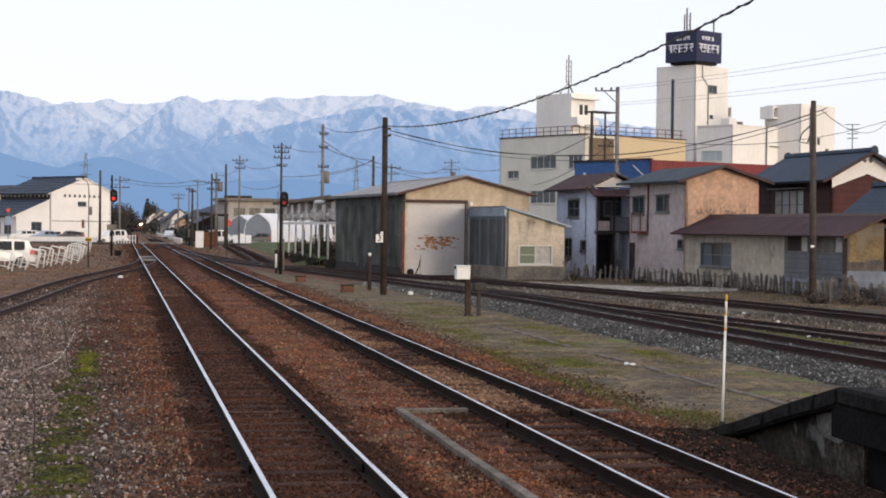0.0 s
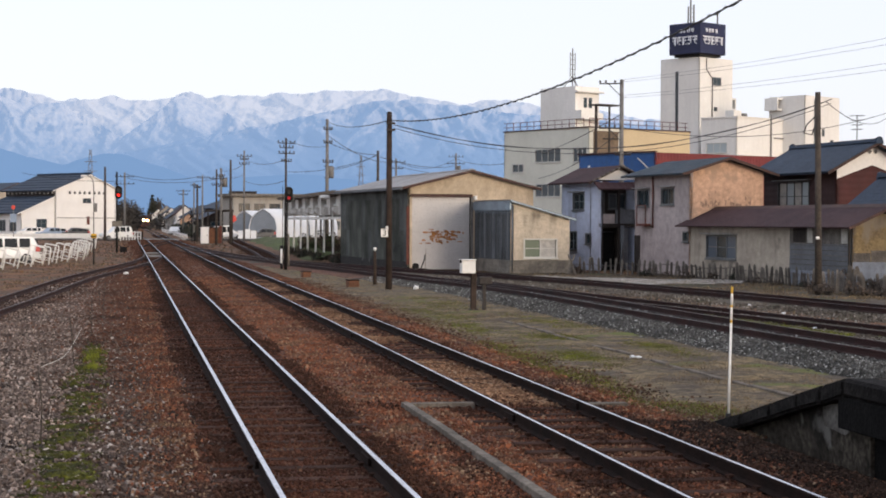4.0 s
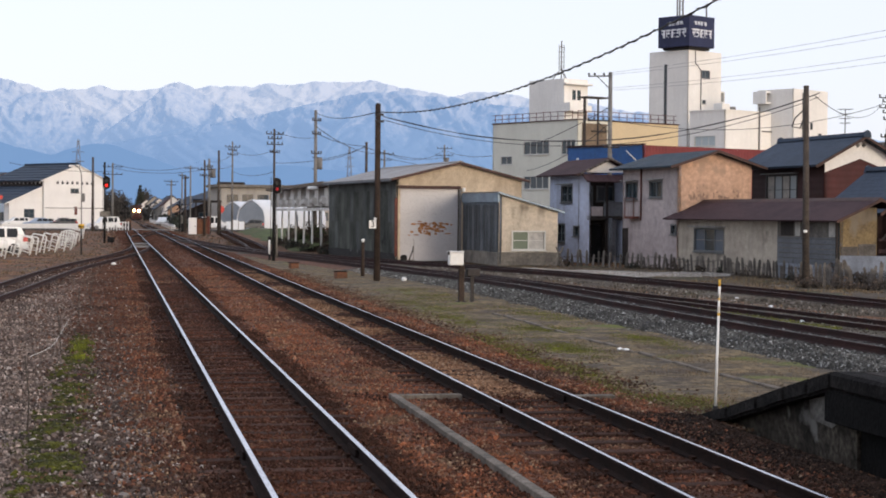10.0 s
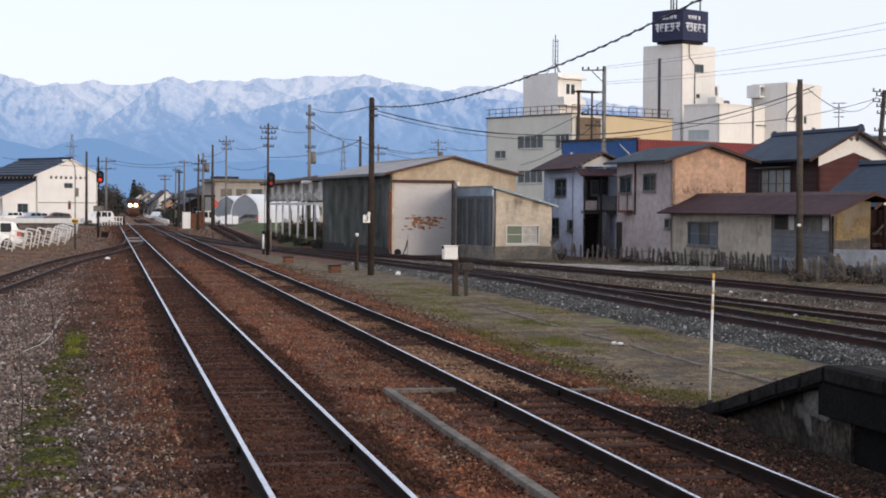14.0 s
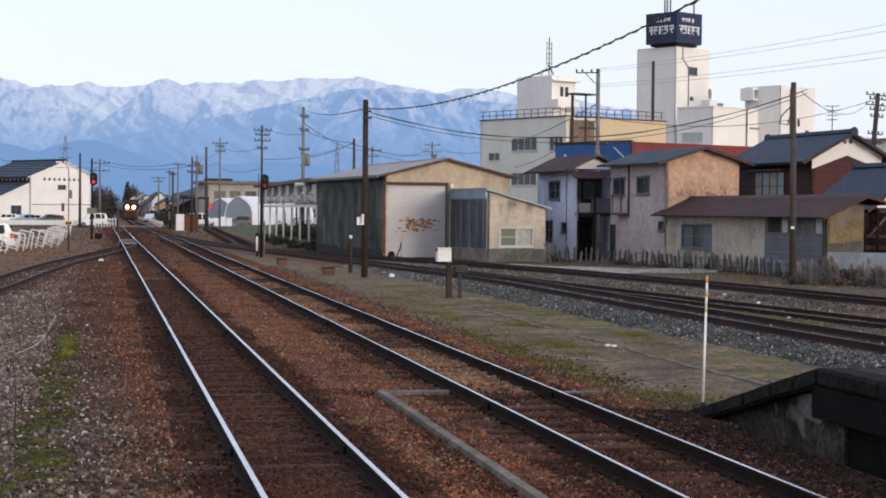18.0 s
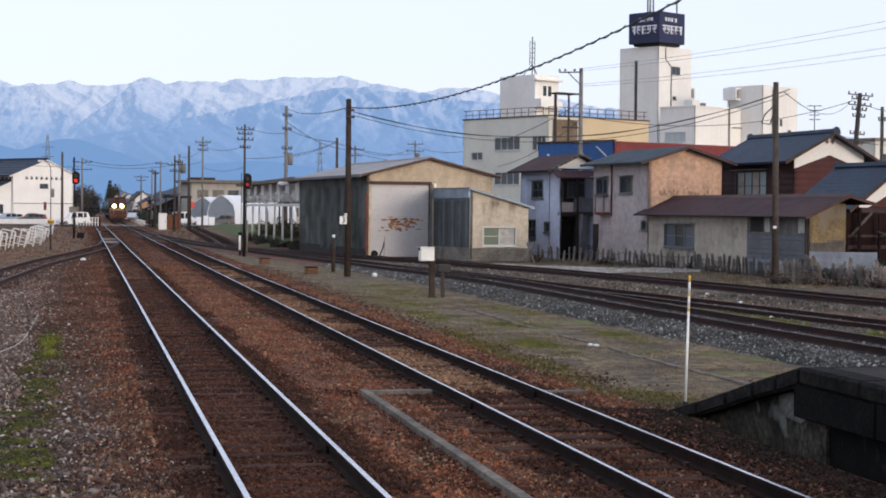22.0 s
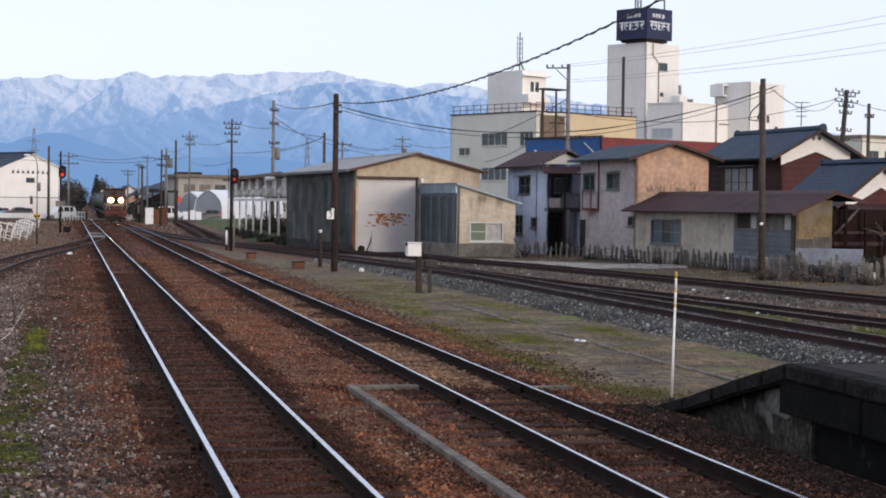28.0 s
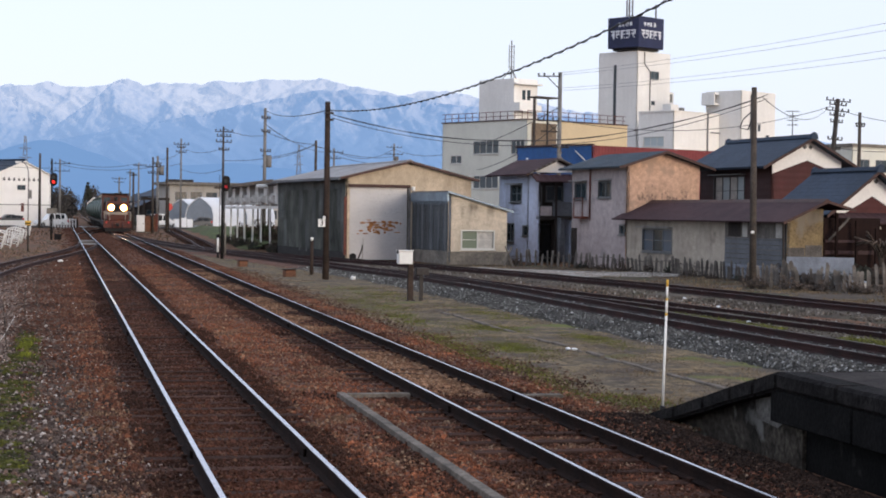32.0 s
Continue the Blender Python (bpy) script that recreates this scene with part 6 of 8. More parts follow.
twisted((9.75, 63, 6.30), (9.85, 12.2, 7.35), 1.16, 0.014)
twisted((9.85, 62.9, 6.12), (25.1, 57.9, 7.0), 1.32, 0.013, 40, 3)
wire((9.85, 62.9, 6.0), (25.1, 57.9, 6.85), 1.36, 0.012)
PA = (9.69, 63, 6.3)
wire((16.21, 139.06, 10.71), PA, 0.35, 0.02)
wire((16.21, 139.06, 9.59), (34.30, 217.31, 10.22), 0.77, 0.03)
wire((16.21, 139.06, 9.04), (21.81, 148.41, 8.40), 0.28, 0.025)
wire((16.21, 139.06, 6.71), (21.81, 148.41, 8.45), 0.28, 0.025)
wire((13.77, 149.37, 9.66), (16.21, 139.06, 8.66), 0.28, 0.02)
wire((13.77, 149.37, 6.83), (21.81, 148.41, 8.35), 0.44, 0.022)
wire((13.51, 199.54, 9.74), (13.77, 149.37, 7.97), 0.55, 0.022)
wire((13.51, 199.54, 7.22), (13.77, 149.37, 6.08), 0.44, 0.022)
wire((21.81, 148.41, 8.25), (47.67, 245.41, 10.76), 0.55, 0.03)
wire((34.30, 217.31, 10.37), (47.67, 245.41, 11.84), 1.21, 0.03)
wire((34.30, 217.31, 9.71), (38.51, 165.58, 6.74), 0.44, 0.03)
wire((-0.28, 235.00, 8.87), (9.75, 229.79, 8.48), 0.66, 0.028)
wire((-0.28, 235.00, 8.34), (9.53, 184.75, 7.02), 0.55, 0.026)
wire((-0.28, 235.00, 7.87), (-13.88, 234.59, 8.84), 0.44, 0.026)
wire((9.53, 184.75, 7.45), (13.51, 199.54, 7.89), 0.33, 0.022)
wire((10.29, 189.72, 8.03), (13.51, 199.54, 9.21), 0.33, 0.022)
for k in range(4):
    wire((32.77, 110.23, [12.1, 11.95, 11.05, 10.9][k]), (46, 64, [13.6, 13.1, 12.0, 11.5][k]), 0.5, 0.010, label="thin grey overhead wire", material="wire_grey")
wire((32.77, 110.23, 9.8), (47.67, 245.41, 11.84), 2.0, 0.03)
wire((32.77, 110.23, 8.7), (38.51, 165.58, 6.74), 1.0, 0.024)
wire((55.95, 117.34, 10.88), (32.77, 110.23, 8.9), 1.2, 0.022)
wire((55.95, 117.34, 10.88), (59.94, 103.95, 9.56), 0.8, 0.022)
wire((55.95, 117.34, 7.94), (59.94, 103.95, 8.42), 0.8, 0.022)
wire((24.9, 57.9, 6.9), (55.95, 117.34, 11.09), 1.0, 0.016)


# ---- barriers, kerbside things, left of the tracks ----
def barrier(m, label):
    b = empty("crowd_barrier", m, label, "barrier", "white barriers")
    w, h, r = 0.9, 1.3, 0.12
    hoop = [(0, 0, 0), (0, 0, h - r), (0.03, 0, h - 0.03), (r, 0, h), (w - r, 0, h), (w - 0.03, 0, h - 0.03), (w, 0, h - r), (w, 0, 0)]
    part("hoop", bent(bmesh.new(), hoop, 0.042, 8), "white_paint", b)
    for z in (0.4, 0.85):
        part("rail", tube(bmesh.new(), (0, 0, z), (w, 0, z), 0.03, n=6), "white_paint", b)
    for x in (0.42,):
        part("upright", tube(bmesh.new(), (x, 0, 0.4), (x, 0, 0.85), 0.02, n=6), "white_paint", b)
    for x in (0, w):
        part("foot", boxes((x - 0.03, -0.25, 0, x + 0.03, 0.25, 0.05)), "white_paint", b)
    return b


first = None
rng = random.Random(11)
for y in (86.5, 90.0, 93.5, 96.5, 99.5, 101.5, 104.0, 107.0, 110.0, 114.0, 119.0, 125.0, 132.0, 140.0, 149.0, 159.0):
    x = -3.25 - 0.155 * max(0.0, 112 - y) - 0.5
    m = pose(x, y, -0.08, rng.uniform(-5, 5), rng.uniform(7, 15), rng.uniform(-22, 12)) @ Matrix.Diagonal((1.0, 1.0, rng.uniform(0.88, 1.05), 1.0))
    if first is None:
        first = barrier(m, "white tubular hoop barrier beside the car park")
    else:
        copy_thing(first, m)

sw = tagged(part("car_park_wall", panel(bmesh.new(), 24, 0.78, (), 0.2), "concrete"), "low pale concrete wall of the car park", "wall", kind="structure")
sw.data.materials[0] = M["white_paint"]
sw.matrix_world = pose(-19, 228, -0.1, 0, 0, 41)
lamp = empty("street_lamp", pose(-1.91, 101.78, -0.1), "thin street lamp with curved arm and striped foot", "street lamp")
part("foot", up(bmesh.new(), 0, 1.55, 0.05, 0.05), "iron", lamp)
part("striped_band", up(bmesh.new(), 1.55, 1.8, 0.17, 0.17, n=14), "yellow_paint", lamp, "yellow warning drum")
part("dark_band", up(bmesh.new(), 1.62, 1.7, 0.175, 0.175, n=14), "black_paint", lamp)
part("shaft", bent(bmesh.new(), [(0, 0, 1.8), (0, 0, 4.6), (-0.05, 0, 4.95), (-0.2, 0, 5.15), (-0.42, 0, 5.22)], 0.03, 8), "pole_concrete", lamp)
part("lantern", boxes((-0.75, -0.08, 5.15, -0.38, 0.08, 5.26), bevel=0.03), "white_paint", lamp)
part("sign_plate", boxes((0.03, -0.03, 3.1, 0.2, -0.01, 3.6)), "pole_concrete", lamp)
for i in (0, 1):
    tagged(part("pylon", bmesh.new(), "pole_concrete"), "far lattice steel pylon", "pylon", "pylons")
for ob, (x, y, h) in zip([o for o in scene.objects if o.name.startswith("pylon")], ((-14.46, 699.85, 31.33), (121.96, 891.70, 37.81))):
    bm = bmesh.new()
    for sx in (-1, 1):
        for sy in (-1, 1):
            tube(bm, (sx * 2.2, sy * 2.2, 0), (sx * 0.3, sy * 0.3, h), 0.16, 0.12, 4)
    for k in range(9):
        z0, z1 = h * k / 9, h * (k + 1) / 9
        w0, w1 = 2.2 - 1.9 * k / 9, 2.2 - 1.9 * (k + 1) / 9
        for s in (-1, 1):
            tube(bm, (-s * w0, -w0, z0), (s * w1, -w1, z1), 0.09, n=4)
            tube(bm, (-w0, -s * w0, z0), (-w1, s * w1, z1), 0.09, n=4)
    for z in (0.72, 0.84):
        tube(bm, (-2.4, 0, h * z), (2.4, 0, h * z), 0.12, n=4)
    bm.to_mesh(ob.data)
    bm.free()
    ob.matrix_world = pose(x, y, -0.2)

# garden fence of old stakes, the block wall and what stands by them
fence = empty("garden_fence", pose(0, 0, 0), "weathered fence of uneven grey stakes and boards", "fence")
line = spline([(20.9, 85.3, 0), (22.6, 83.2, 0), (24.9, 79.0, 0), (26.2, 73.6, 0), (26.7, 69.0, 0), (26.8, 64.4, 0), (26.5, 60.5, 0), (26.2, 58.6, 0), (27.0, 56.2, 0), (27.3, 54.0, 0)], 0.38)
rng = random.Random(21)
for p in line:
    h, w = rng.uniform(0.62, 0.90), rng.uniform(0.045, 0.07)
    bm = prism(bmesh.new(), [(-w, 0), (w, 0), (w * rng.uniform(0.7, 1), h - 0.09), (rng.uniform(-0.3, 0.3) * w, h), (-w * rng.uniform(0.7, 1), h - 0.07)], -0.03, 0.03)
    part("stake", bm, "stake_grey", fence).matrix_basis = pose(p.x + rng.uniform(-0.05, 0.05), p.y, -0.1, rng.uniform(-6, 6), rng.uniform(-7, 7), rng.uniform(-40, 0))
for k in range(16):
    t = k / 15
    h, w = rng.uniform(0.6, 1.15), rng.uniform(0.05, 0.10)
    bm = prism(bmesh.new(), [(-w, 0), (w, 0), (w * 0.9, h - 0.12), (rng.uniform(-0.4, 0.4) * w, h), (-w * 0.8, h - 0.05)], -0.025, 0.025)
    part("board", bm, "stake_grey", fence).matrix_basis = pose(25.4 + 2.9 * t + rng.uniform(-0.2, 0.2), 57.7 - 3.4 * t + rng.uniform(-0.2, 0.2), -0.1, rng.uniform(-8, 8), rng.uniform(-14, 14), rng.uniform(-30, 10))
for a, b in zip(line[2:-2:4], line[6::4]):
    z = 0.4 + rng.uniform(-0.1, 0.1)
    part("fence_rail", tube(bmesh.new(), (a.x + 0.1, a.y, z), (b.x + 0.1, b.y, z + rng.uniform(-0.08, 0.08)), 0.016, n=5), "grey_wood", fence)
bw = empty("block_wall", pose(26.19, 58.39, -0.12, 0, 0, -28), "low wall of pale blue-grey concrete blocks", "wall")
for r in range(6):
    for k in range(7 if r % 2 else 6):
        a, b = max(0.0, 0.405 * k - 0.2 * (r % 2)), min(2.43, 0.405 * (k + 1) - 0.2 * (r % 2))
        part("block", boxes((a, 0, 0.2 * r, b - 0.004, 0.12, 0.2 * r + 0.197), bevel=0.004), "block_pale", bw)


# ---- beyond the shed: open store with posts, vinyl tunnels, low school block ----
store = empty("open_store", pose(13.4, 104.5, -0.1, 0, 0, 0.5), "long open-fronted store with white posts and dark eaves", "building")
wall(store, pose(2.6, 0, 2.75) @ left(36), 36, 1.56, "school_wall", [(1.2 + 5.8 * k, 0.35, 3.4 + 5.8 * k, 1.1, {}) for k in range(6)], name="back_wall", label="beige upper wall over the open ground floor")
for k in range(6):
    part("back_post", boxes((2.62, 0.6 + 6.9 * k, 0, 2.74, 0.72 + 6.9 * k, 2.76)), "grey_wood", store)
part("roof", prism(bmesh.new(), [(-0.7, 4.32), (-0.7, 4.5), (3.5, 5.0), (8, 4.5), (8, 4.32)], -0.3, 36.5), "tin_roof", store)
part("eave_board", boxes((-0.78, -0.3, 4.36, -0.703, 36.5, 4.54)), "bay_brown", store)
part("upper_wall", boxes((0.35, 0.2, 3.1, 0.5, 36, 4.3)), "dark_red_wall", store, "dark recess behind the piers")
part("sill_beam", boxes((0.1, 0.0, 3.62, 0.34, 36, 3.74)), "frame_light", store)
part("beam", boxes((-0.1, 0, 2.72, 0.1, 36, 2.9)), "store_white", store)
for k in range(8):
    y = 1.5 + 4.9 * k
    part("post", boxes((-0.065, y - 0.065, 0, 0.065, y + 0.065, 3.1), bevel=0.02), "store_white", store).matrix_basis = pose(0, 0, 0, 0, (0.8, -0.5, 0.3)[k % 3], 0)
    part("pier", boxes((-0.12, y + 0.9, 3.0, 0.34, y + 2.6, 4.32), bevel=0.03), "store_white", store, "white pier under the eave")
    if k < 7:
        part("drum", tube(bmesh.new(), (-0.2, y + 1.6, 3.35), (-0.2, y + 2.6, 3.33), 0.23, n=14), "store_white", store, "white round canopy section")
for y, z in ((2.8, 3.9), (26.0, 4.0)):
    lm = empty("yard_lamp", pose(12.4, 104.5 + y, z), "white yard lamp under the eaves", "lamp")
    part("lantern", boxes((-0.4, -0.18, 0, 0.3, 0.18, 0.26), bevel=0.08), "white_paint", lm)
    part("arm", tube(bmesh.new(), (0.2, 0, 0.15), (0.95, 0, 0.25), 0.04, n=6), "iron", lm)


def tunnel(x, y, turn, r, h, length, skin, label):
    t = empty("vinyl_tunnel", pose(x, y, -0.1, 0, 0, turn), label, "tunnel greenhouse", "vinyl tunnels")
    prof = [(-r, 0), (-r, h * 0.42), (-r * 0.86, h * 0.68), (-r * 0.5, h * 0.86), (-r * 0.12, h * 0.985), (0, h), (r * 0.12, h * 0.985), (r * 0.5, h * 0.86), (r * 0.86, h * 0.68), (r, h * 0.42), (r, 0)]
    bm = bmesh.new()
    a = [bm.verts.new((u, 0, v)) for u, v in prof]
    b = [bm.verts.new((u, length, v)) for u, v in prof]
    c = [bm.verts.new((u * 0.97, 0, v * 0.98)) for u, v in prof]
    d = [bm.verts.new((u * 0.97, length, v * 0.98)) for u, v in prof]
    for i in range(len(prof) - 1):
        bm.faces.new((a[i], a[i + 1], b[i + 1], b[i])).smooth = True
        bm.faces.new((c[i], d[i], d[i + 1], c[i + 1]))
        bm.faces.new((a[i], c[i], c[i + 1], a[i + 1]))
    part("skin", bm, skin, t)
    part("end_wall", prism(bmesh.new(), [(u * 0.95, v * 0.96) for u, v in prof], 0.1, 0.2), "vinyl_grey", t, "grey end sheet")
    part("door", boxes((-0.9, 0.03, 0, 0.9, 0.09, 2.2)), "vinyl_grey", t)
    return t


tunnel(19.43, 247.24, -35, 2.35, 4.4, 9.5, "vinyl", "white vinyl tunnel shed with a grey end wall")
tunnel(17.69, 261.40, -35, 2.2, 4.2, 6, "vinyl", "pale vinyl tunnel shed with a grey end sheet")
tunnel(25.85, 260.72, -35, 2.2, 4.3, 9, "vinyl", "white vinyl tunnel shed behind the posts")
school = empty("school_block", pose(17.38, 284.47, -0.1, 0, 0, 8), "low beige two-storey block with a flat dark roof edge", "building")
wall(school, pose(0, 0, 0), 22, 6.7, "school_wall", [(1.0 + 2.6 * k, 4.2, 2.9 + 2.6 * k, 5.5, dict(panes=2)) for k in range(8)] + [(1.0 + 2.6 * k, 1.2, 2.9 + 2.6 * k, 2.6, dict(panes=2)) for k in range(8)], name="front_wall")
wall(school, left(9), 9, 6.7, "school_wall", name="side_wall")
part("roof_slab", boxes((-0.8, -0.8, 6.7, 22.8, 9, 7.15)), "concrete", school)
part("roof_house", boxes((0.5, 2, 7.15, 4.5, 6, 7.6)), "dark_wood", school)


# ---- far houses along the line ----
def leaf_ball(bm, c, r, n, size, rng, flat=1.0):
    for _ in range(n):
        u = Vector((rng.gauss(0, 1), rng.gauss(0, 1), rng.gauss(0, 1))).normalized() * r * rng.uniform(0.45, 1.05)
        u.z *= flat
        p = Vector(c) + u
        a = Vector((rng.uniform(-1, 1), rng.uniform(-1, 1), rng.uniform(-1, 1))).normalized() * size * rng.uniform(0.6, 1.3)
        b = a.orthogonal().normalized() * size * rng.uniform(0.4, 0.9)
        bm.faces.new([bm.verts.new(p + q) for q in (a, b, -a * 0.8, -b)])


def far_house(x, y, turn, w, l, he, rise, wallm, roofm, label):
    h = empty("far_house", pose(x, y, -0.1, 0, 0, turn), label, "house", "far houses")
    wall(h, pose(0, 0, 0), w, he - 0.1, wallm, [(w * 0.2, he * 0.55, w * 0.45, he * 0.8, {}), (w * 0.58, he * 0.15, w * 0.85, he * 0.4, {})], top=lambda q: max(he - 0.08, he + rise * (1 - abs(q - w / 2) / (w / 2))), name="gable_wall")
    wall(h, left(l), l, he, wallm, [(l * 0.2, he * 0.55, l * 0.5, he * 0.8, {}), (l * 0.6, he * 0.1, l * 0.85, he * 0.4, {})], name="side_wall")
    wall(h, pose(w, 0.15, 0, 0, 0, 90), l - 0.15, he, wallm, name="side_wall")
    k = rise / (w / 2)
    slope(h, -0.5, he - 0.5 * k, w / 2, he + rise + 0.02, -0.4, l + 0.4, roofm, 0.12)
    slope(h, w + 0.5, he - 0.5 * k, w / 2, he + rise + 0.02, -0.4, l + 0.4, roofm, 0.12)
    return h


FAR = [(10.59, 519.89, 4, 5.5, 8, 4.2, 2.2, "plaster", "slate_roof", "far white house with grey roof"),
       (12.66, 449.82, 10, 5.0, 8, 4.1, 2.5, "plaster", "slate_roof", "far white gabled house beside the line"),
       (18.02, 479.66, 20, 8.0, 9, 4.2, 1.8, "school_wall", "slate_roof", "far cream house with dark roof"),
       (13.11, 299.71, 10, 7.0, 7, 3.0, 1.6, "dark_wood", "slate_roof", "dark low house behind the crossing"),
       (16.58, 309.56, 15, 8.0, 9, 5.0, 1.8, "dark_wood", "slate_roof", "dark house with grey tiles"),
       (13.22, 559.84, 8, 9.0, 9, 4.6, 2.4, "school_wall", "slate_roof", "far pale house with slate roof"),
       (10.32, 579.91, 0, 6.0, 9, 5.0, 2.6, "school_wall", "brown_roof", "far house with brown roof"),
       (-25.62, 329.00, 30, 12.0, 12, 7.0, 2.6, "low_wall", "slate_roof", "dark-roofed building behind the hall"),
       (10.43, 429.87, 6, 4.5, 7, 3.4, 1.8, "school_wall", "slate_roof", "far pale house with dark roof"),
       (14.10, 399.75, 12, 6.0, 7, 3.6, 1.7, "office_wall", "slate_roof", "far grey house beside the road"),
       (16.94, 539.73, 4, 6.0, 8, 4.4, 2.2, "plaster", "brown_roof", "far white house with brown roof"),
       (17.61, 359.57, 14, 7.0, 7, 4.0, 1.8, "plaster", "slate_roof", "far white house with slate roof"),
       (22.73, 519.50, 12, 12.0, 10, 6.0, 2.2, "school_wall", "slate_roof", "far cream house among dark trees")]
for row in FAR:
    far_house(*row)
for row in [(13.6, 340, 8, 5.0, 6, 2.6, 1.5, "low_wall", "brown_roof", "far low house with brown roof beside the line"), (15.9, 375, 20, 6.0, 7, 4.2, 1.7, "plaster", "slate_roof", "far white house behind the hedge"),
            (12.0, 420, 5, 4.2, 6, 4.4, 1.9, "plaster", "brown_roof", "far narrow white house"), (20.5, 400, 15, 7.5, 8, 4.6, 1.8, "low_wall", "slate_roof", "far cream house with a slate roof"),
            (24.5, 430, 10, 8.0, 8, 5.0, 2.0, "school_wall", "brown_roof", "far house with a rusty roof"), (8.6, 610, 0, 5.0, 8, 4.4, 2.2, "plaster", "slate_roof", "far white house at the end of the line"),
            (29.0, 470, 12, 9.0, 9, 5.6, 2.0, "plaster", "slate_roof", "far white two-storey house"), (11.2, 365, 0, 3.6, 5, 2.8, 1.2, "orange_wall", "slate_roof", "far small orange house")]:
    far_house(*row)
guard = empty("guard_rail", pose(0, 0, -0.1), "white guard rail along the road beside the line", "guard rail")
for k in range(24):
    y = 236 + 7.0 * k
    part("post", boxes((8.10, y - 0.06, 0, 8.22, y + 0.06, 0.72)), "white_paint", guard)
    part("beam", boxes((8.04, y, 0.42, 8.09, y + 6.95, 0.72), bevel=0.01), "white_paint", guard)
pale_fence = empty("picket_fence", pose(0, 0, -0.1), "white picket fence before the vinyl tunnels", "fence")
for k in range(19):
    x = 13.2 + 0.22 * k
    part("picket", boxes((x, 240.0, 0, x + 0.10, 240.05, 1.15 + 0.12 * (k % 5 == 0))), "store_white", pale_fence)
for z in (0.35, 0.9):
    part("fence_rail", boxes((13.2, 240.055, z, 17.26, 240.09, z + 0.08)), "store_white", pale_fence)
side_fence = empty("picket_fence", pose(0, 0, -0.1), "white crossing fence of posts and rails", "fence")
for k in range(9):
    part("picket", boxes((-1.2 + 0.36 * k, 219.0, 0, -1.08 + 0.36 * k, 219.08, 1.25)), "white_paint", side_fence)
for z in (0.5, 1.05):
    part("fence_rail", boxes((-1.2, 219.085, z, 1.8, 219.12, z + 0.09)), "white_paint", side_fence)
deck = empty("crossing_deck", pose(0, 0, 0), "pale worn concrete panels of the level crossing", "crossing panel", kind="structure")
for k in range(7):
    part("deck_panel", boxes((0.2 + 1.05 * k, 221.0, -0.05, 1.2 + 1.05 * k, 221.95, 0.13 + 0.008 * (k % 2)), bevel=0.015), "pale_paving", deck)
rng = random.Random(93)
hb = bmesh.new()
for k in range(210):
    y = rng.uniform(255, 430)
    leaf_ball(hb, (9.6 + (y - 250) * 0.012 + rng.uniform(-0.5, 1.2), y, rng.uniform(0.2, 1.2)), rng.uniform(0.5, 1.0), 16, 0.28, rng)
tagged(part("hedge", hb, "dark_leaf"), "dark uneven hedge between the line and the houses", "hedge", kind="stuff")
belt = bmesh.new()
for k in range(330):
    az, d = rng.uniform(-1.5, 9.0), rng.uniform(440, 560)
    if not 0.25 < az < 0.75:
        leaf_ball(belt, (d * math.sin(radians(az)), d * math.cos(radians(az)), rng.uniform(0.4, 3.6)), rng.uniform(0.9, 2.2), 18, 0.55, rng)
tagged(part("tree_belt", belt, "twig_far"), "brown and dark green winter trees among the far houses", "trees", kind="stuff")
rb2 = empty("far_block", pose(92.75, 188.41, -0.1, 0, 0, 20), "far pale grey flat-roofed block behind the houses", "building")
wall(rb2, pose(0, 0, 0), 16, 11.3, "office_wall", [(1 + 3 * k, 8.4, 2.9 + 3 * k, 9.8, {}) for k in range(5)], name="front_wall")
wall(rb2, left(8), 8, 11.3, "office_wall", name="side_wall")
part("roof_slab", boxes((-0.2, -0.2, 11.3, 16.2, 8, 11.7)), "concrete", rb2)


# ---- level crossing gear ----
def crossing_gear(x, y, label):
    c = empty("crossing_signal", pose(x, y, -0.1), label, "crossing signal", "crossing signals")
    part("mast", up(bmesh.new(), 0, 3.6, 0.07, 0.06), "black_paint", c)
    for s in (-1, 1):
        part("lamp", tube(bmesh.new(), (s * 0.42, -0.2, 2.3), (s * 0.42, -0.05, 2.3), 0.24, 0.2, 12), "black_paint", c)
        part("cross_board", boxes((-0.55, -0.1, -0.07, 0.55, -0.07, 0.07)), "black_paint", c).matrix_basis = pose(0, 0, 3.15, 0, 45 * s, 0)
    part("lamp_bar", boxes((-0.5, -0.06, 2.26, 0.5, 0, 2.34)), "black_paint", c)
    part("bell", up(bmesh.new(), 3.6, 3.85, 0.16, 0.1), "black_paint", c)
    part("gate_machine", boxes((0.2, -0.3, 0, 0.75, 0.3, 1.1), bevel=0.03), "black_paint", c)
    return c


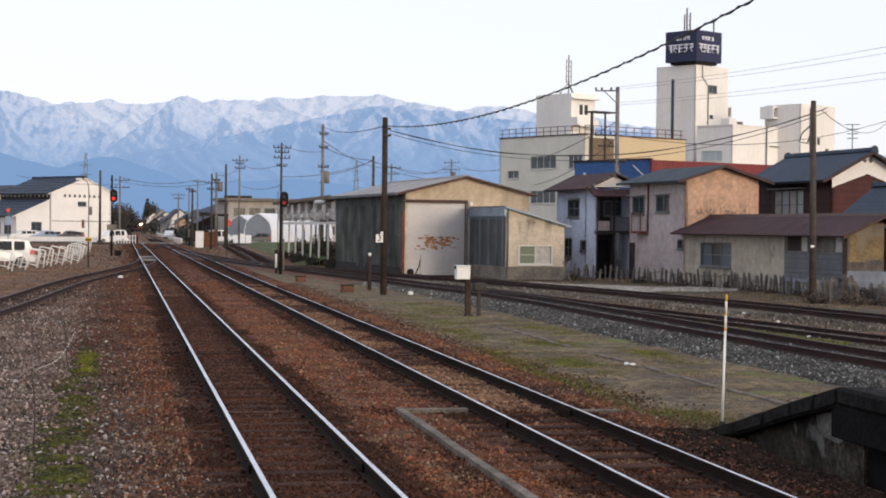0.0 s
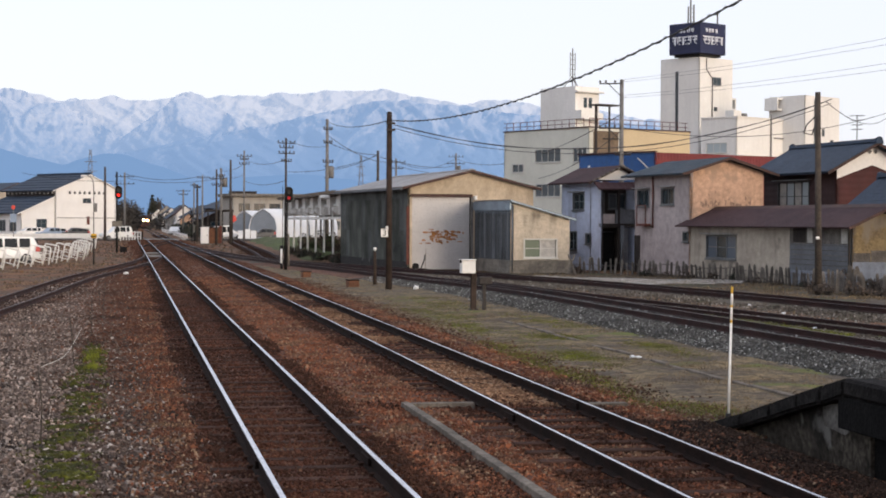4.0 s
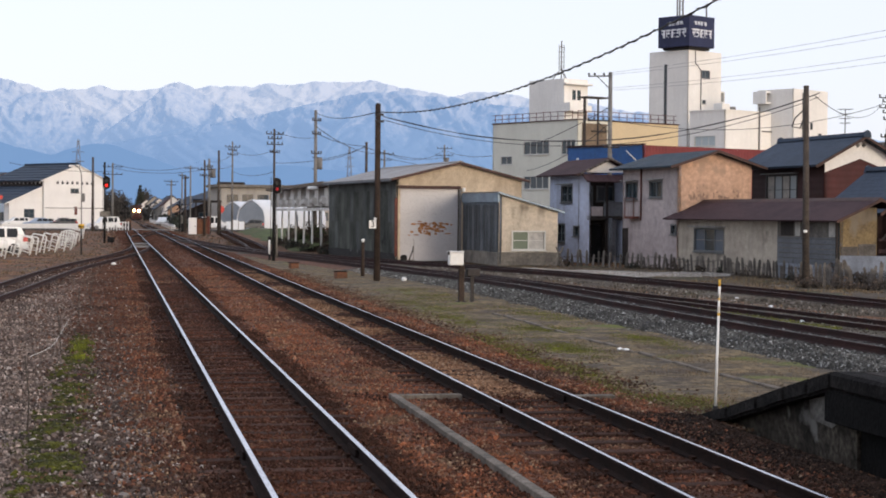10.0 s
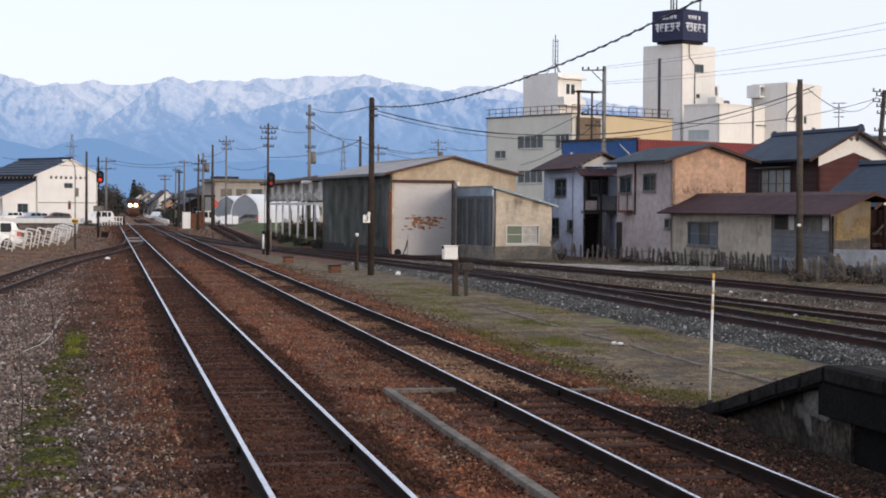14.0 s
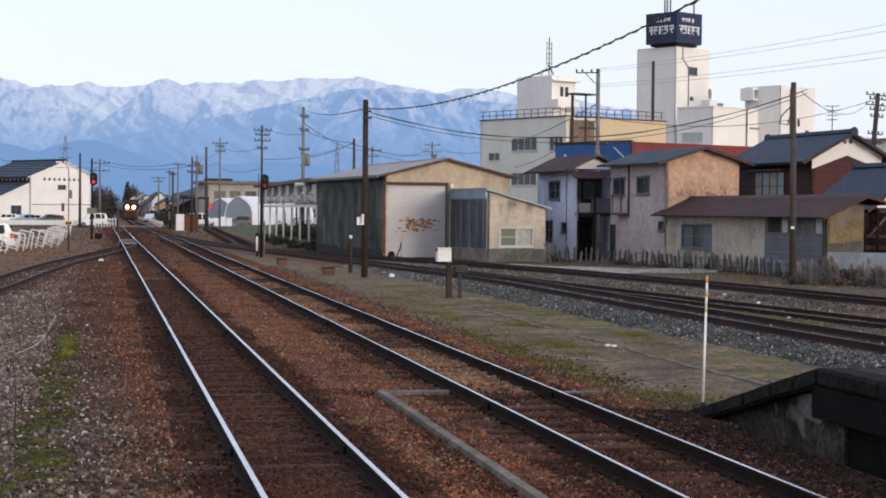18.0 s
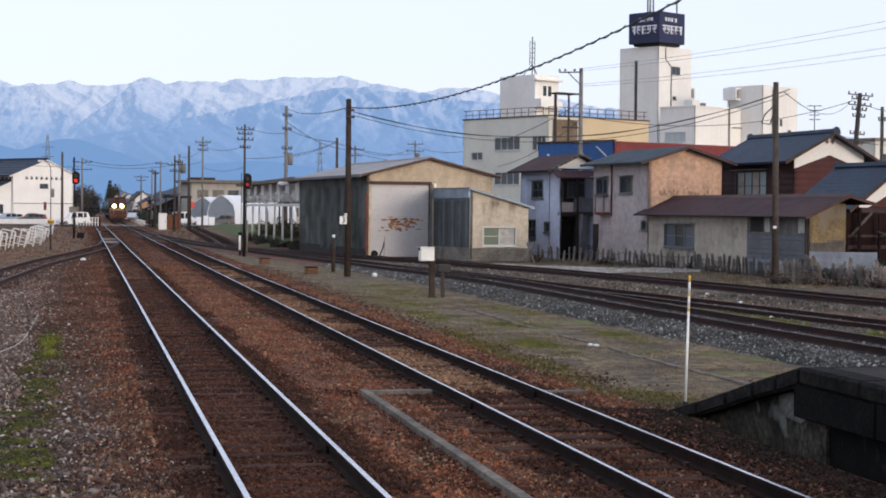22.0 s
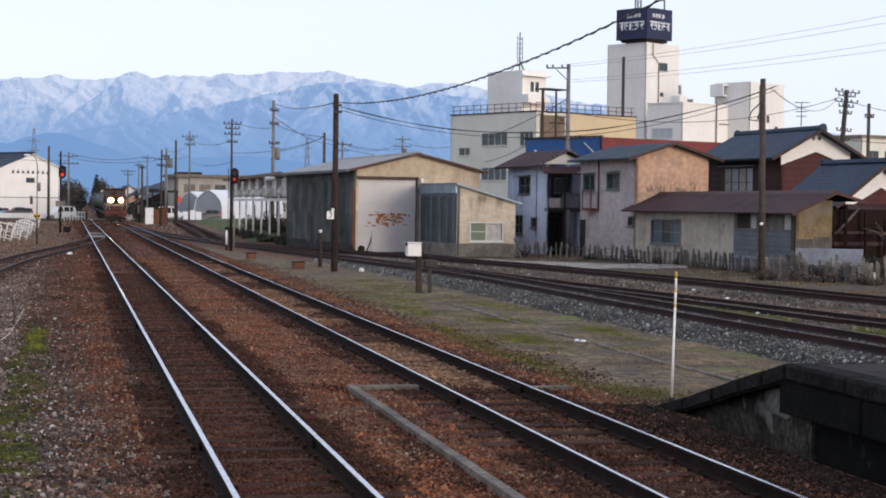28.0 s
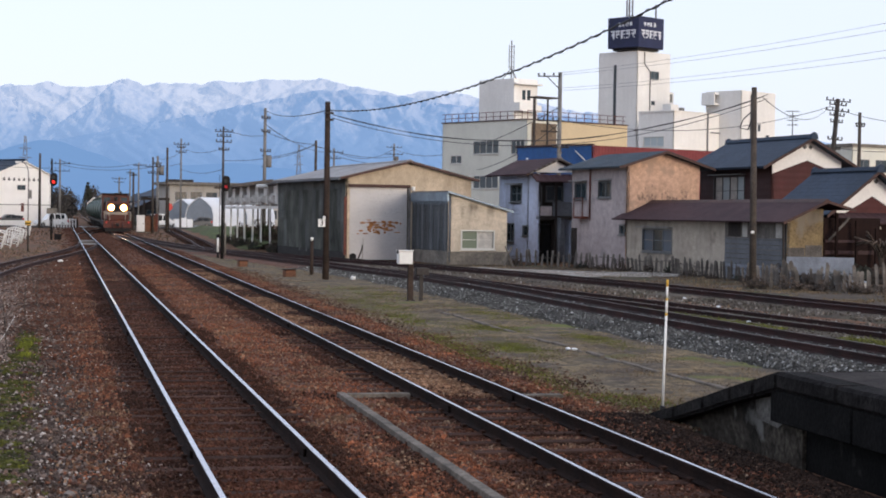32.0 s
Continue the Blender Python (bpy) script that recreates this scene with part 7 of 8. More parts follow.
crossing_gear(7.96, 213.85, "black level-crossing signal beside the road")
crossing_gear(1.29, 220.00, "level-crossing signal on the far side of the line")
for x, y, w, h, mat_, lb in ((8.27, 184.82, 0.42, 1.85, "plaster", "pale relay cabinet beside the crossing"), (9.26, 185.27, 0.56, 1.75, "orange_box", "rust-orange equipment cabinet beside the crossing"), (10.01, 185.73, 0.14, 2.0, "red_trim", "narrow dark red cabinet"), (1.80, 221.99, 0.3, 1.3, "orange_box", "dull orange gate machine at the crossing")):
    c = empty("relay_cabinet", pose(x, y, -0.1), lb, "cabinet", "crossing cabinets")
    part("case", boxes((-w, -0.4, 0.15, w, 0.4, h), bevel=0.03), mat_, c)
    part("roof", boxes((-w - 0.06, -0.46, h, w + 0.06, 0.46, h + 0.07), bevel=0.02), mat_, c)
    part("base", boxes((-w, -0.4, 0, w, 0.4, 0.15)), "concrete", c)
    part("handle", boxes((w * 0.6, -0.44, 0.9, w * 0.7, -0.4, 1.1)), "iron", c)
canopy = empty("hut_canopy", pose(10.14, 191.73, -0.1), "dark lean-to roof on posts beside the crossing", "shelter")
part("roof", boxes((-1.5, -1, 3.6, 1.6, 1, 3.85)), "dark_wood", canopy)
for x in (-1.3, 0.3, 1.4):
    part("post", boxes((x, -0.9, 0, x + 0.14, -0.76, 3.6)), "dark_wood", canopy)
rs = empty("road_sign", pose(14.33, 234.56, -0.1), "round red road sign on a grey post", "road sign")
part("post", up(bmesh.new(), 0, 3.2, 0.05, 0.05), "pole_concrete", rs)
part("disc", tube(bmesh.new(), (0, -0.08, 2.9), (0, -0.05, 2.9), 0.5, 0.5, 18), "red_disc", rs)
rs = empty("road_sign", pose(-14.15, 221.55, -0.1), "round red road sign with plates below it", "road sign")
part("post", up(bmesh.new(), 0, 4.6, 0.05, 0.05), "pole_concrete", rs)
part("disc", tube(bmesh.new(), (0, -0.08, 4.2), (0, -0.05, 4.2), 0.26, 0.26, 18), "red_disc", rs)
part("plate", boxes((-0.4, -0.08, 2.3, 0.4, -0.05, 3.4)), "car_blue", rs)
wf = empty("white_fence", pose(15.16, 235.51, -0.1), "white board fence by the road", "fence")
for k in range(3):
    part("board", boxes((0.85 * k, 0, 0.1, 0.85 * k + 0.78, 0.06, 1.25 + 0.2 * (k % 2))), "vinyl", wf)
    part("fence_post", boxes((0.85 * k + 0.78, 0.0, 0, 0.85 * k + 0.85, 0.08, 1.3)), "concrete", wf)


# ---- cars ----
def car(x, y, turn, paint, label, kind="wagon", wide=1.66, long=4.3, tall=1.5):
    c = empty("car", pose(x, y, -0.08, 0, 0, turn), label, "car", "parked cars")
    hl = long / 2
    rear = {"wagon": [(hl, 0.55), (hl - 0.05, 0.95), (hl - 0.35, tall - 0.05)], "saloon": [(hl, 0.55), (hl - 0.05, 0.95), (hl - 0.75, 1.02), (hl - 1.3, tall - 0.04)]}[kind]
    side = [(-hl, 0.35), (-hl, 0.72), (-hl + 0.2, 0.84), (-hl + 1.15, 0.95), (-hl + 1.85, tall - 0.02), (-hl + 2.5, tall)] + rear[::-1] + [(hl, 0.3)]
    bm = prism(bmesh.new(), side, -wide / 2, wide / 2)
    for v in bm.verts:
        if v.co.z > 1.0:
            v.co.y *= 0.84
    bmesh.ops.bevel(bm, geom=bm.edges[:], offset=0.05, segments=2, affect="EDGES")
    part("body", bm, paint, c)
    for s in (-1, 1):
        for a, b in ((-hl + 1.5, -hl + 2.35), (-hl + 2.42, -hl + 3.2), (-hl + 3.27, hl - 0.55)):
            lean = 0.28 if a < -hl + 2 else 0
            q = [(a + 0.05, 0.97), (b, 0.97), (b - 0.02, tall - 0.13), (a + 0.05 + lean, tall - 0.13)]
            y0 = s * (wide / 2 * 0.965)
            bm = bmesh.new()
            f = [bm.verts.new((u, s * (wide / 2 + 0.006) if v < 1 else s * (wide / 2 * 0.84 + 0.03), v)) for u, v in q]
            g_ = [bm.verts.new((p.co.x, p.co.y - s * 0.05, p.co.z)) for p in f]
            for i in range(4):
                bm.faces.new((f[i], f[(i + 1) % 4], g_[(i + 1) % 4], g_[i]))
            bm.faces.new(f)
            bm.faces.new(g_[::-1])
            bmesh.ops.recalc_face_normals(bm, faces=bm.faces[:])
            part("side_window", bm, "car_glass", c)
        part("tail_lamp", boxes((hl - 0.26, s * (wide / 2 - 0.1) - 0.112, 0.72, hl + 0.012, s * (wide / 2 - 0.1) + 0.112, 1.0)), "tail_red", c)
        for u in (-hl + 0.8, hl - 0.8):
            wh = part("wheel", tube(bmesh.new(), (u, s * (wide / 2 - 0.2), 0.3), (u, s * (wide / 2 + 0.01), 0.3), 0.3, n=18), "tyre", c)
            part("rim", tube(bmesh.new(), (u, s * (wide / 2 + 0.0), 0.3), (u, s * (wide / 2 + 0.02), 0.3), 0.19, n=14), "pole_concrete", wh)
    part("rear_window", boxes((hl - 0.33, -wide * 0.34, 1.0, hl - 0.1, wide * 0.34, tall - 0.18)), "car_glass", c)
    part("bumper", boxes((hl - 0.05, -wide / 2 + 0.05, 0.32, hl + 0.06, wide / 2 - 0.05, 0.55), bevel=0.03), paint, c)
    return c


car(-7.4, 103, 12, "car_white", "white estate car parked behind the barriers", tall=1.62, long=4.5)
car(-10.78, 251.77, 25, "car_blue", "pale blue saloon parked behind the wall", "saloon")
car(-7.55, 252.89, 15, "car_dark", "dark car parked before the hall", "saloon")
car(-1.39, 232.00, 20, "car_white", "small white truck parked by the pole", "wagon", tall=1.8)
car(-14.49, 261.60, 20, "car_white", "white hatchback parked before the hall", "wagon")
car(18.85, 241.2, 6, "car_dark", "dark hatchback parked by the vinyl tunnel", "wagon", long=3.8, tall=1.5)
car(13.93, 239.60, 185, "car_white", "white van on the road", "wagon", tall=1.9)
car(8.52, 309.88, 80, "car_white", "white car on the far road", "wagon")


# ---- plants ----
def tree(x, y, h, spread, label, seed, material="dark_leaf", leaves=900, conifer=False):
    rng = random.Random(seed)
    t = empty("tree", pose(x, y, -0.15), label, "tree", "far trees")
    bm = up(bmesh.new(), 0, h * 0.55, 0.035 * h, 0.015 * h, n=7)
    for k in range(6):
        a = 6.283 * k / 6 + rng.uniform(-0.3, 0.3)
        tube(bm, (0, 0, h * (0.25 + 0.05 * k)), (math.cos(a) * spread * 0.6, math.sin(a) * spread * 0.6, h * (0.5 + 0.06 * k)), 0.012 * h, 0.005 * h, 5)
    part("trunk", bm, "bark", t)
    bm = bmesh.new()
    if conifer:
        for k in range(9):
            f = k / 9
            leaf_ball(bm, (rng.uniform(-0.2, 0.2), 0, h * (0.12 + 0.88 * f)), spread * (1.05 - f), leaves // 9, h * 0.035, rng, 0.6)
    else:
        for k in range(11):
            a, q = rng.uniform(0, 6.283), rng.uniform(0, spread * 0.75)
            leaf_ball(bm, (math.cos(a) * q, math.sin(a) * q, h * rng.uniform(0.4, 0.9)), spread * rng.uniform(0.3, 0.5), leaves // 11, h * 0.035, rng)
    part("crown", bm, material, t)
    return t


rng = random.Random(8)
for x, y, h, s, c in ((9.32, 639.93, 13.0, 3.0, True), (11.56, 649.90, 11.0, 3.6, False), (1.68, 395.00, 6.0, 2.4, False), (11.40, 469.86, 4.5, 2.2, False),
                      (-0.17, 300.00, 6.0, 3.4, False), (1.02, 310.00, 5.6, 3.0, False), (-0.85, 305.00, 5.4, 3.0, False), (1.62, 330.00, 4.6, 1.8, False),
                      (19.01, 519.65, 5.0, 3.0, False), (16.21, 349.62, 4.5, 2.6, False), (18.73, 329.47, 5.0, 3.0, False), (18.66, 559.69, 6.0, 4.0, False), (22.90, 539.51, 7, 4, False)):
    tree(x, y, h, s, "dark evergreen tree beyond the crossing" if c else "brown leafless tree beyond the crossing", rng.randint(0, 999), "dark_leaf" if c else "twig_far", conifer=c)
wb = bmesh.new()
for k in range(420):
    az, d = rng.uniform(-8, 32), rng.uniform(560, 700)
    leaf_ball(wb, (d * math.sin(radians(az)), d * math.cos(radians(az)), rng.uniform(0, 1.8)), rng.uniform(1.5, 3.2), 26, 0.8, rng)
tagged(part("far_woods", wb, "dark_leaf"), "dark belt of far trees and roofs along the plain", "woods", kind="stuff")


def shrub(x, y, r, h, label, seed, material="leaf", n=260, size=0.06):
    rng = random.Random(seed)
    s = empty("shrub", pose(x, y, -0.12), label, "shrub", "shrubs")
    bm = bmesh.new()
    for k in range(9):
        a = rng.uniform(0, 6.283)
        tube(bm, (0, 0, 0), (math.cos(a) * r * 0.8, math.sin(a) * r * 0.8, h * rng.uniform(0.6, 1)), 0.018, 0.008, 4)
    part("twig", bm, "bark", s)
    bm = bmesh.new()
    for k in range(6):
        leaf_ball(bm, (rng.uniform(-r, r) * 0.6, rng.uniform(-r, r) * 0.6, h * rng.uniform(0.3, 0.8)), r * 0.5, n // 6, size, rng)
    part("foliage", bm, material, s)
    return s


rng = random.Random(31)
for k, p in enumerate(spline([(22.9, 82.0, 0), (25.4, 77.6, 0), (27.0, 71.5, 0), (28.0, 66.0, 0), (27.6, 60.0, 0), (26.9, 56.5, 0)], 1.25)):
    shrub(p.x + rng.uniform(-0.7, 0.5), p.y, rng.uniform(0.35, 0.7), rng.uniform(0.4, 0.9), "low dark brown shrub along the fence", 40 + k, "twig_brown", 150, 0.045) if k > 8 or k % 3 == 0 else None
for k in range(14):
    shrub(12.6 + rng.uniform(-0.4, 0.5), 103 + 2.6 * k, 0.7, rng.uniform(0.3, 0.55), "low brown-green shrub before the open store", 80 + k, "dark_leaf" if k % 3 == 0 else "twig_brown", 220, 0.07)

for k in range(16):
    shrub(14.9 + rng.uniform(-0.4, 0.5), 104.5 + 2.3 * k, 1.0, rng.uniform(1.0, 1.9), "brown leafless shrub behind the posts of the open store", 200 + k, "twig_brown" if k % 4 else "leaf", 330, 0.10)
for k in range(12):
    shrub(28.2 + rng.uniform(0, 3.4), 57.0 + rng.uniform(0, 5.0), rng.uniform(0.4, 0.7), rng.uniform(0.5, 0.9), "dark shrub in the garden behind the wall", 120 + k, "dark_leaf" if k % 2 else "twig_brown", 240)
for k in range(10):
    shrub(24.5 + 0.35 * k + rng.uniform(-0.3, 0.3), 57.5 - 0.5 * k + rng.uniform(-0.5, 0.5), rng.uniform(0.3, 0.5), rng.uniform(0.25, 0.5), "low dry brown weeds by the fence", 140 + k, "twig_brown", 160, 0.05)
for k, p in enumerate(spline([(24.2, 78.2, 0), (26.0, 73.0, 0), (26.7, 68.5, 0), (27.0, 64.4, 0), (26.6, 60.0, 0), (27.2, 57.0, 0)], 1.7)):
    shrub(p.x + rng.uniform(-0.5, 0.3), p.y, rng.uniform(0.3, 0.5), rng.uniform(0.2, 0.42), "low dark weeds along the foot of the fence", 300 + k, "dark_leaf" if k % 4 == 0 else "twig_brown", 130, 0.05)

for k in range(5):
    shrub(26.6 + 0.22 * k + rng.uniform(-0.3, 0.3), 57.6 - 0.25 * k + rng.uniform(-0.6, 0.6), rng.uniform(0.35, 0.55), rng.uniform(0.45, 0.75), "tangled dark weeds before the block wall", 400 + k, "dark_leaf" if k % 3 == 0 else "twig_brown", 200, 0.05)

# pruned bare tree in the garden
bt = empty("bare_tree", pose(31.07, 60.49, -0.1), "pruned bare garden tree with knotty branches", "tree")
bm = bent(bmesh.new(), [(0, 0, 0), (0.05, 0, 0.7), (-0.05, 0, 1.5)], 0.11, 8)
rng = random.Random(5)
for k in range(16):
    a = 6.283 * k / 16
    q = rng.uniform(0.7, 1.3)
    bent(bm, [(0, 0, 1.0 + 0.5 * (k % 3) / 2), (math.cos(a) * q * 0.5, math.sin(a) * q * 0.5, 1.75), (math.cos(a) * q, math.sin(a) * q, 1.8 + rng.uniform(-0.3, 0.4))], 0.035, 5)
part("trunk", bm, "twig_brown", bt)

# ---- small things lying about ----
def lump(name, x, y, z, sx, sy, sz, material, label, category, seed=0, turn=0):
    bm = bmesh.new()
    bmesh.ops.create_icosphere(bm, subdivisions=2, radius=1)
    for v in bm.verts:
        v.co *= 1 + 0.25 * noise.noise(v.co * 1.7 + Vector((seed, 0, 0)))
        v.co = Vector((v.co.x * sx, v.co.y * sy, v.co.z * sz))
    ob = tagged(part(name, bm, material), label, category)
    ob.matrix_world = pose(x, y, z, 0, 0, turn)
    return ob


lump("stone", -0.04, 80.6, 0.0, 0.14, 0.12, 0.10, "white_paint", "large white painted stone beside the points", "stone", 3)
lump("paper_scrap", 9.31, 30.51, -0.01, 0.055, 0.04, 0.03, "vinyl", "crumpled white paper scrap in the grass", "litter", 1)
lump("paper_scrap", 9.39, 30.38, -0.01, 0.06, 0.04, 0.025, "vinyl", "crumpled white paper scrap in the grass", "litter", 2)
for k, (x, y) in enumerate(((17.75, 44.06), (15.99, 37.75), (18.49, 48.60), (19.32, 56.81), (15.39, 53.84))):
    lump("paper_scrap", x, y, 0.02, 0.07, 0.05, 0.03, "vinyl", "small white litter between the yard tracks", "litter", 10 + k, 40 * k)
lump("stone", 10.74, 63.09, 0.0, 0.10, 0.1, 0.09, "white_paint", "white stone beside the line pole", "stone", 4)
for x, y, w in ((8.64, 65.43, 0.22), (7.98, 76.59, 0.2)):
    bx = empty("junction_box", pose(x, y, -0.1, 0, 0, 12), "rusty brown trackside junction box", "junction box", "junction boxes")
    part("case", boxes((-w, -0.18, 0, w, 0.18, 0.3), bevel=0.03), "orange_box", bx)
    part("lid", boxes((-w - 0.02, -0.2, 0.3, w + 0.02, 0.2, 0.34), bevel=0.02), "rust", bx)
lever = empty("point_lever", pose(14.40, 83.26, -0.08), "rusty hand lever for the points before the shed", "lever")
part("base", boxes((-0.3, -0.2, 0, 0.3, 0.2, 0.25), bevel=0.03), "iron", lever)
part("weight", tube(bmesh.new(), (-0.25, -0.08, 0.35), (-0.25, 0.08, 0.35), 0.17, n=14), "black_paint", lever)
part("handle", bent(bmesh.new(), [(0, 0, 0.2), (0.2, 0, 0.7), (0.24, 0, 0.95)], 0.035, 6), "iron", lever)
lean_pole = tagged(part("bamboo_pole", bent(bmesh.new(), [(0, 0, 0), (0.07, 0.1, 1.3)], 0.018, 6), "concrete"), "thin white pole stuck in the ground", "pole")
lean_pole.matrix_world = pose(14.32, 81.55, -0.1)
ladder = empty("leaning_boards", pose(21.35, 80.21, -0.1), "two pale boards leaning by the annex", "boards")
for s in (-1, 1):
    part("board", boxes((-0.04, -0.02, 0, 0.04, 0.02, 1.1)), "grey_wood", ladder).matrix_basis = pose(0.25 * s, 0, 0, 0, -22 * s, 0)
for k, (x, y, l, turn) in enumerate(((26.9, 54.6, 1.9, 28), (26.2, 55.4, 1.2, 70), (24.2, 58.8, 1.3, 10), (22.3, 75.2, 1.6, -15))):
    tagged(part("fallen_board", boxes((-l / 2, -0.06, 0, l / 2, 0.06, 0.04), bevel=0.006), "stake_grey"), "weathered grey board lying in the dry grass", "board").matrix_world = pose(x, y, -0.07, 0, -6 if k < 2 else 0, turn)
tv = empty("tv_antenna", pose(34.52, 76.58, 6.1), "thin roof television antenna", "antenna")
part("mast", tube(bmesh.new(), (0, 0, 0), (0, 0, 1.6), 0.024, n=6), "iron", tv)
for k, w in enumerate((0.32, 0.26, 0.24, 0.22)):
    z = 1.56 - 0.22 * k
    part("boom", tube(bmesh.new(), (-w, 0, z), (w, 0, z + 0.04), 0.012, n=4), "iron", tv)
    for q in range(-3, 4):
        part("element", tube(bmesh.new(), (w * q / 3, -0.2, z + 0.02), (w * q / 3, 0.2, z + 0.02), 0.008, n=4), "iron", tv)
bin_ = empty("garden_tub", pose(27.93, 55.91, -0.1), "white and blue plastic tub beside the block wall", "tub")
part("tub", up(bmesh.new(), 0, 0.34, 0.22, 0.27, n=16), "curtain", bin_)
part("rim", up(bmesh.new(), 0.34, 0.38, 0.29, 0.29, n=16), "car_blue", bin_)

# dry stalks and the loose cable on the gravel
rng = random.Random(77)
for x, y, h in ((-0.95, 19.5, 0.95), (-1.35, 16.2, 1.0), (-0.9, 30, 0.9), (-0.75, 38, 0.9), (-0.6, 44, 1.0), (-0.8, 52, 0.8)):
    s = empty("dry_stalk", pose(x, y, -0.08), "thin dry brown weed stalk", "weed", "dry stalks")
    bm = bent(bmesh.new(), [(0, 0, 0), (rng.uniform(-0.03, 0.03), 0, h * 0.5), (rng.uniform(-0.08, 0.08), 0, h)], 0.0095, 5)
    for k in range(5):
        z = h * (0.4 + 0.12 * k)
        tube(bm, (0, 0, z), (rng.uniform(-0.12, 0.12), rng.uniform(-0.1, 0.1), z + 0.12), 0.004, n=4)
    part("stem", bm, "bark", s)
lc = tagged(part("loose_cable", bent(bmesh.new(), spline([(-0.80, 31.3, 0.55), (-0.90, 30.9, 0.36), (-1.08, 30.3, 0.12), (-1.42, 29.6, 0.0)], 0.1), 0.005, 6), "frame_light"), "loose pale cable curling onto the gravel", "cable")

# ---- the goods train ----
loco = empty("locomotive", pose(X2, 168, 0.15), "dull red diesel locomotive with two bright headlamps", "locomotive")
part("frame", boxes((-1.35, 0, 0.75, 1.35, 13.6, 1.15), bevel=0.03), "underframe", loco)
part("front_hood", boxes((-1.0, 0.9, 1.15, 1.0, 6.6, 3.05), bevel=0.10), "loco_red", loco)
part("cab", boxes((-1.35, 6.6, 1.15, 1.35, 9.2, 3.75), bevel=0.08), "loco_red", loco)
part("cab_roof", boxes((-1.4, 6.4, 3.75, 1.4, 9.4, 3.88), bevel=0.05), "underframe", loco)
part("rear_hood", boxes((-1.0, 9.2, 1.15, 1.0, 13.2, 3.05), bevel=0.10), "loco_red", loco)
part("buffer_beam", boxes((-1.35, -0.12, 0.45, 1.35, 0.0, 1.15), bevel=0.03), "loco_red", loco)
part("plough", boxes((-1.2, -0.1, 0.1, 1.2, 0.1, 0.42), bevel=0.02), "underframe", loco)
part("coupler", boxes((-0.16, -0.5, 0.6, 0.16, -0.1, 0.9), bevel=0.04), "underframe", loco)
part("white_band", boxes((-1.012, 0.885, 1.75, 1.012, 6.6, 2.0)), "loco_white", loco)
part("grille", boxes((-0.6, 0.87, 2.1, 0.6, 0.9, 2.75)), "underframe", loco)
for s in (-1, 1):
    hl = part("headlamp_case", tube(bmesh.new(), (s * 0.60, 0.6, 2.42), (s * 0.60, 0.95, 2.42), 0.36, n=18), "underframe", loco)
    # amber disc added for glare; case and lamp are drawn oversize with it
    part("lamp_rim", tube(bmesh.new(), (s * 0.60, 0.585, 2.42), (s * 0.60, 0.6, 2.42), 0.345, n=22), "lamp_rim", hl, "amber glare disc added behind the headlamp")
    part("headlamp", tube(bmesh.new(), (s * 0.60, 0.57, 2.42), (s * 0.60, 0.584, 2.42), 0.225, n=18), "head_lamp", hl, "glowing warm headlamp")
    part("marker_lamp", tube(bmesh.new(), (s * 1.05, -0.16, 1.0), (s * 1.05, -0.12, 1.0), 0.10, n=12), "tail_red", loco)
    part("front_rail", bent(bmesh.new(), [(s * 1.28, -0.05, 1.15), (s * 1.28, -0.05, 2.05), (s * 0.75, -0.05, 2.05), (s * 0.75, -0.05, 1.15)], 0.03, 6), "loco_white", loco)
    part("corner_step", boxes((s * 1.1 - 0.22, -0.08, 0.48, s * 1.1 + 0.22, 0.2, 0.54)), "loco_white", loco)
    part("cab_window", boxes((s * 0.85 - 0.32, 6.57, 2.75, s * 0.85 + 0.32, 6.597, 3.45)), "glass", loco)
    part("handrail", bent(bmesh.new(), [(s * 1.25, 0.05, 1.15), (s * 1.25, 0.05, 2.0), (s * 1.25, 6.2, 2.0)], 0.025, 6), "loco_white", loco)
    part("hose", bent(bmesh.new(), [(s * 0.5, -0.12, 0.9), (s * 0.5, -0.3, 0.6), (s * 0.42, -0.3, 0.35)], 0.035, 6), "underframe", loco)
    part("step", boxes((s * 1.15 - 0.18, -0.05, 0.2, s * 1.15 + 0.18, 0.25, 0.26), (s * 1.15 - 0.18, 0.1, 0.26, s * 1.15 - 0.15, 0.14, 0.75)), "underframe", loco)
    for y in (1.8, 3.6, 5.4, 9.8, 11.8):
        part("wheel", tube(bmesh.new(), (s * 0.53, y, 0.43), (s * 0.67, y, 0.43), 0.43, n=22), "underframe", loco)
part("bogie", boxes((-0.85, 1.0, 0.35, 0.85, 6.2, 0.75)), "underframe", loco)
part("bogie", boxes((-0.85, 9.0, 0.35, 0.85, 12.6, 0.75)), "underframe", loco)
part("exhaust", up(bmesh.new(), 3.05, 3.5, 0.16, 0.16, 0, 5.6), "underframe", loco)
part("horn", tube(bmesh.new(), (0.5, 6.2, 3.98), (0.5, 6.8, 3.98), 0.09, 0.05, 8), "underframe", loco)

wagon = empty("tank_wagon", pose(X2, 182.6, 0.15), "dark green tank wagon coupled in the goods train", "tank wagon", "train wagons")
part("frame", boxes((-1.1, 0.3, 0.75, 1.1, 12.6, 1.0), bevel=0.03), "underframe", wagon)
tk = bmesh.new()
tube(tk, (0, 0.6, 2.25), (0, 12.3, 2.25), 1.3, n=28)
tube(tk, (0, 0.35, 2.25), (0, 0.6, 2.25), 1.0, 1.3, 28)
tube(tk, (0, 12.3, 2.25), (0, 12.55, 2.25), 1.3, 1.0, 28)
part("tank", tk, "tank_green", wagon)
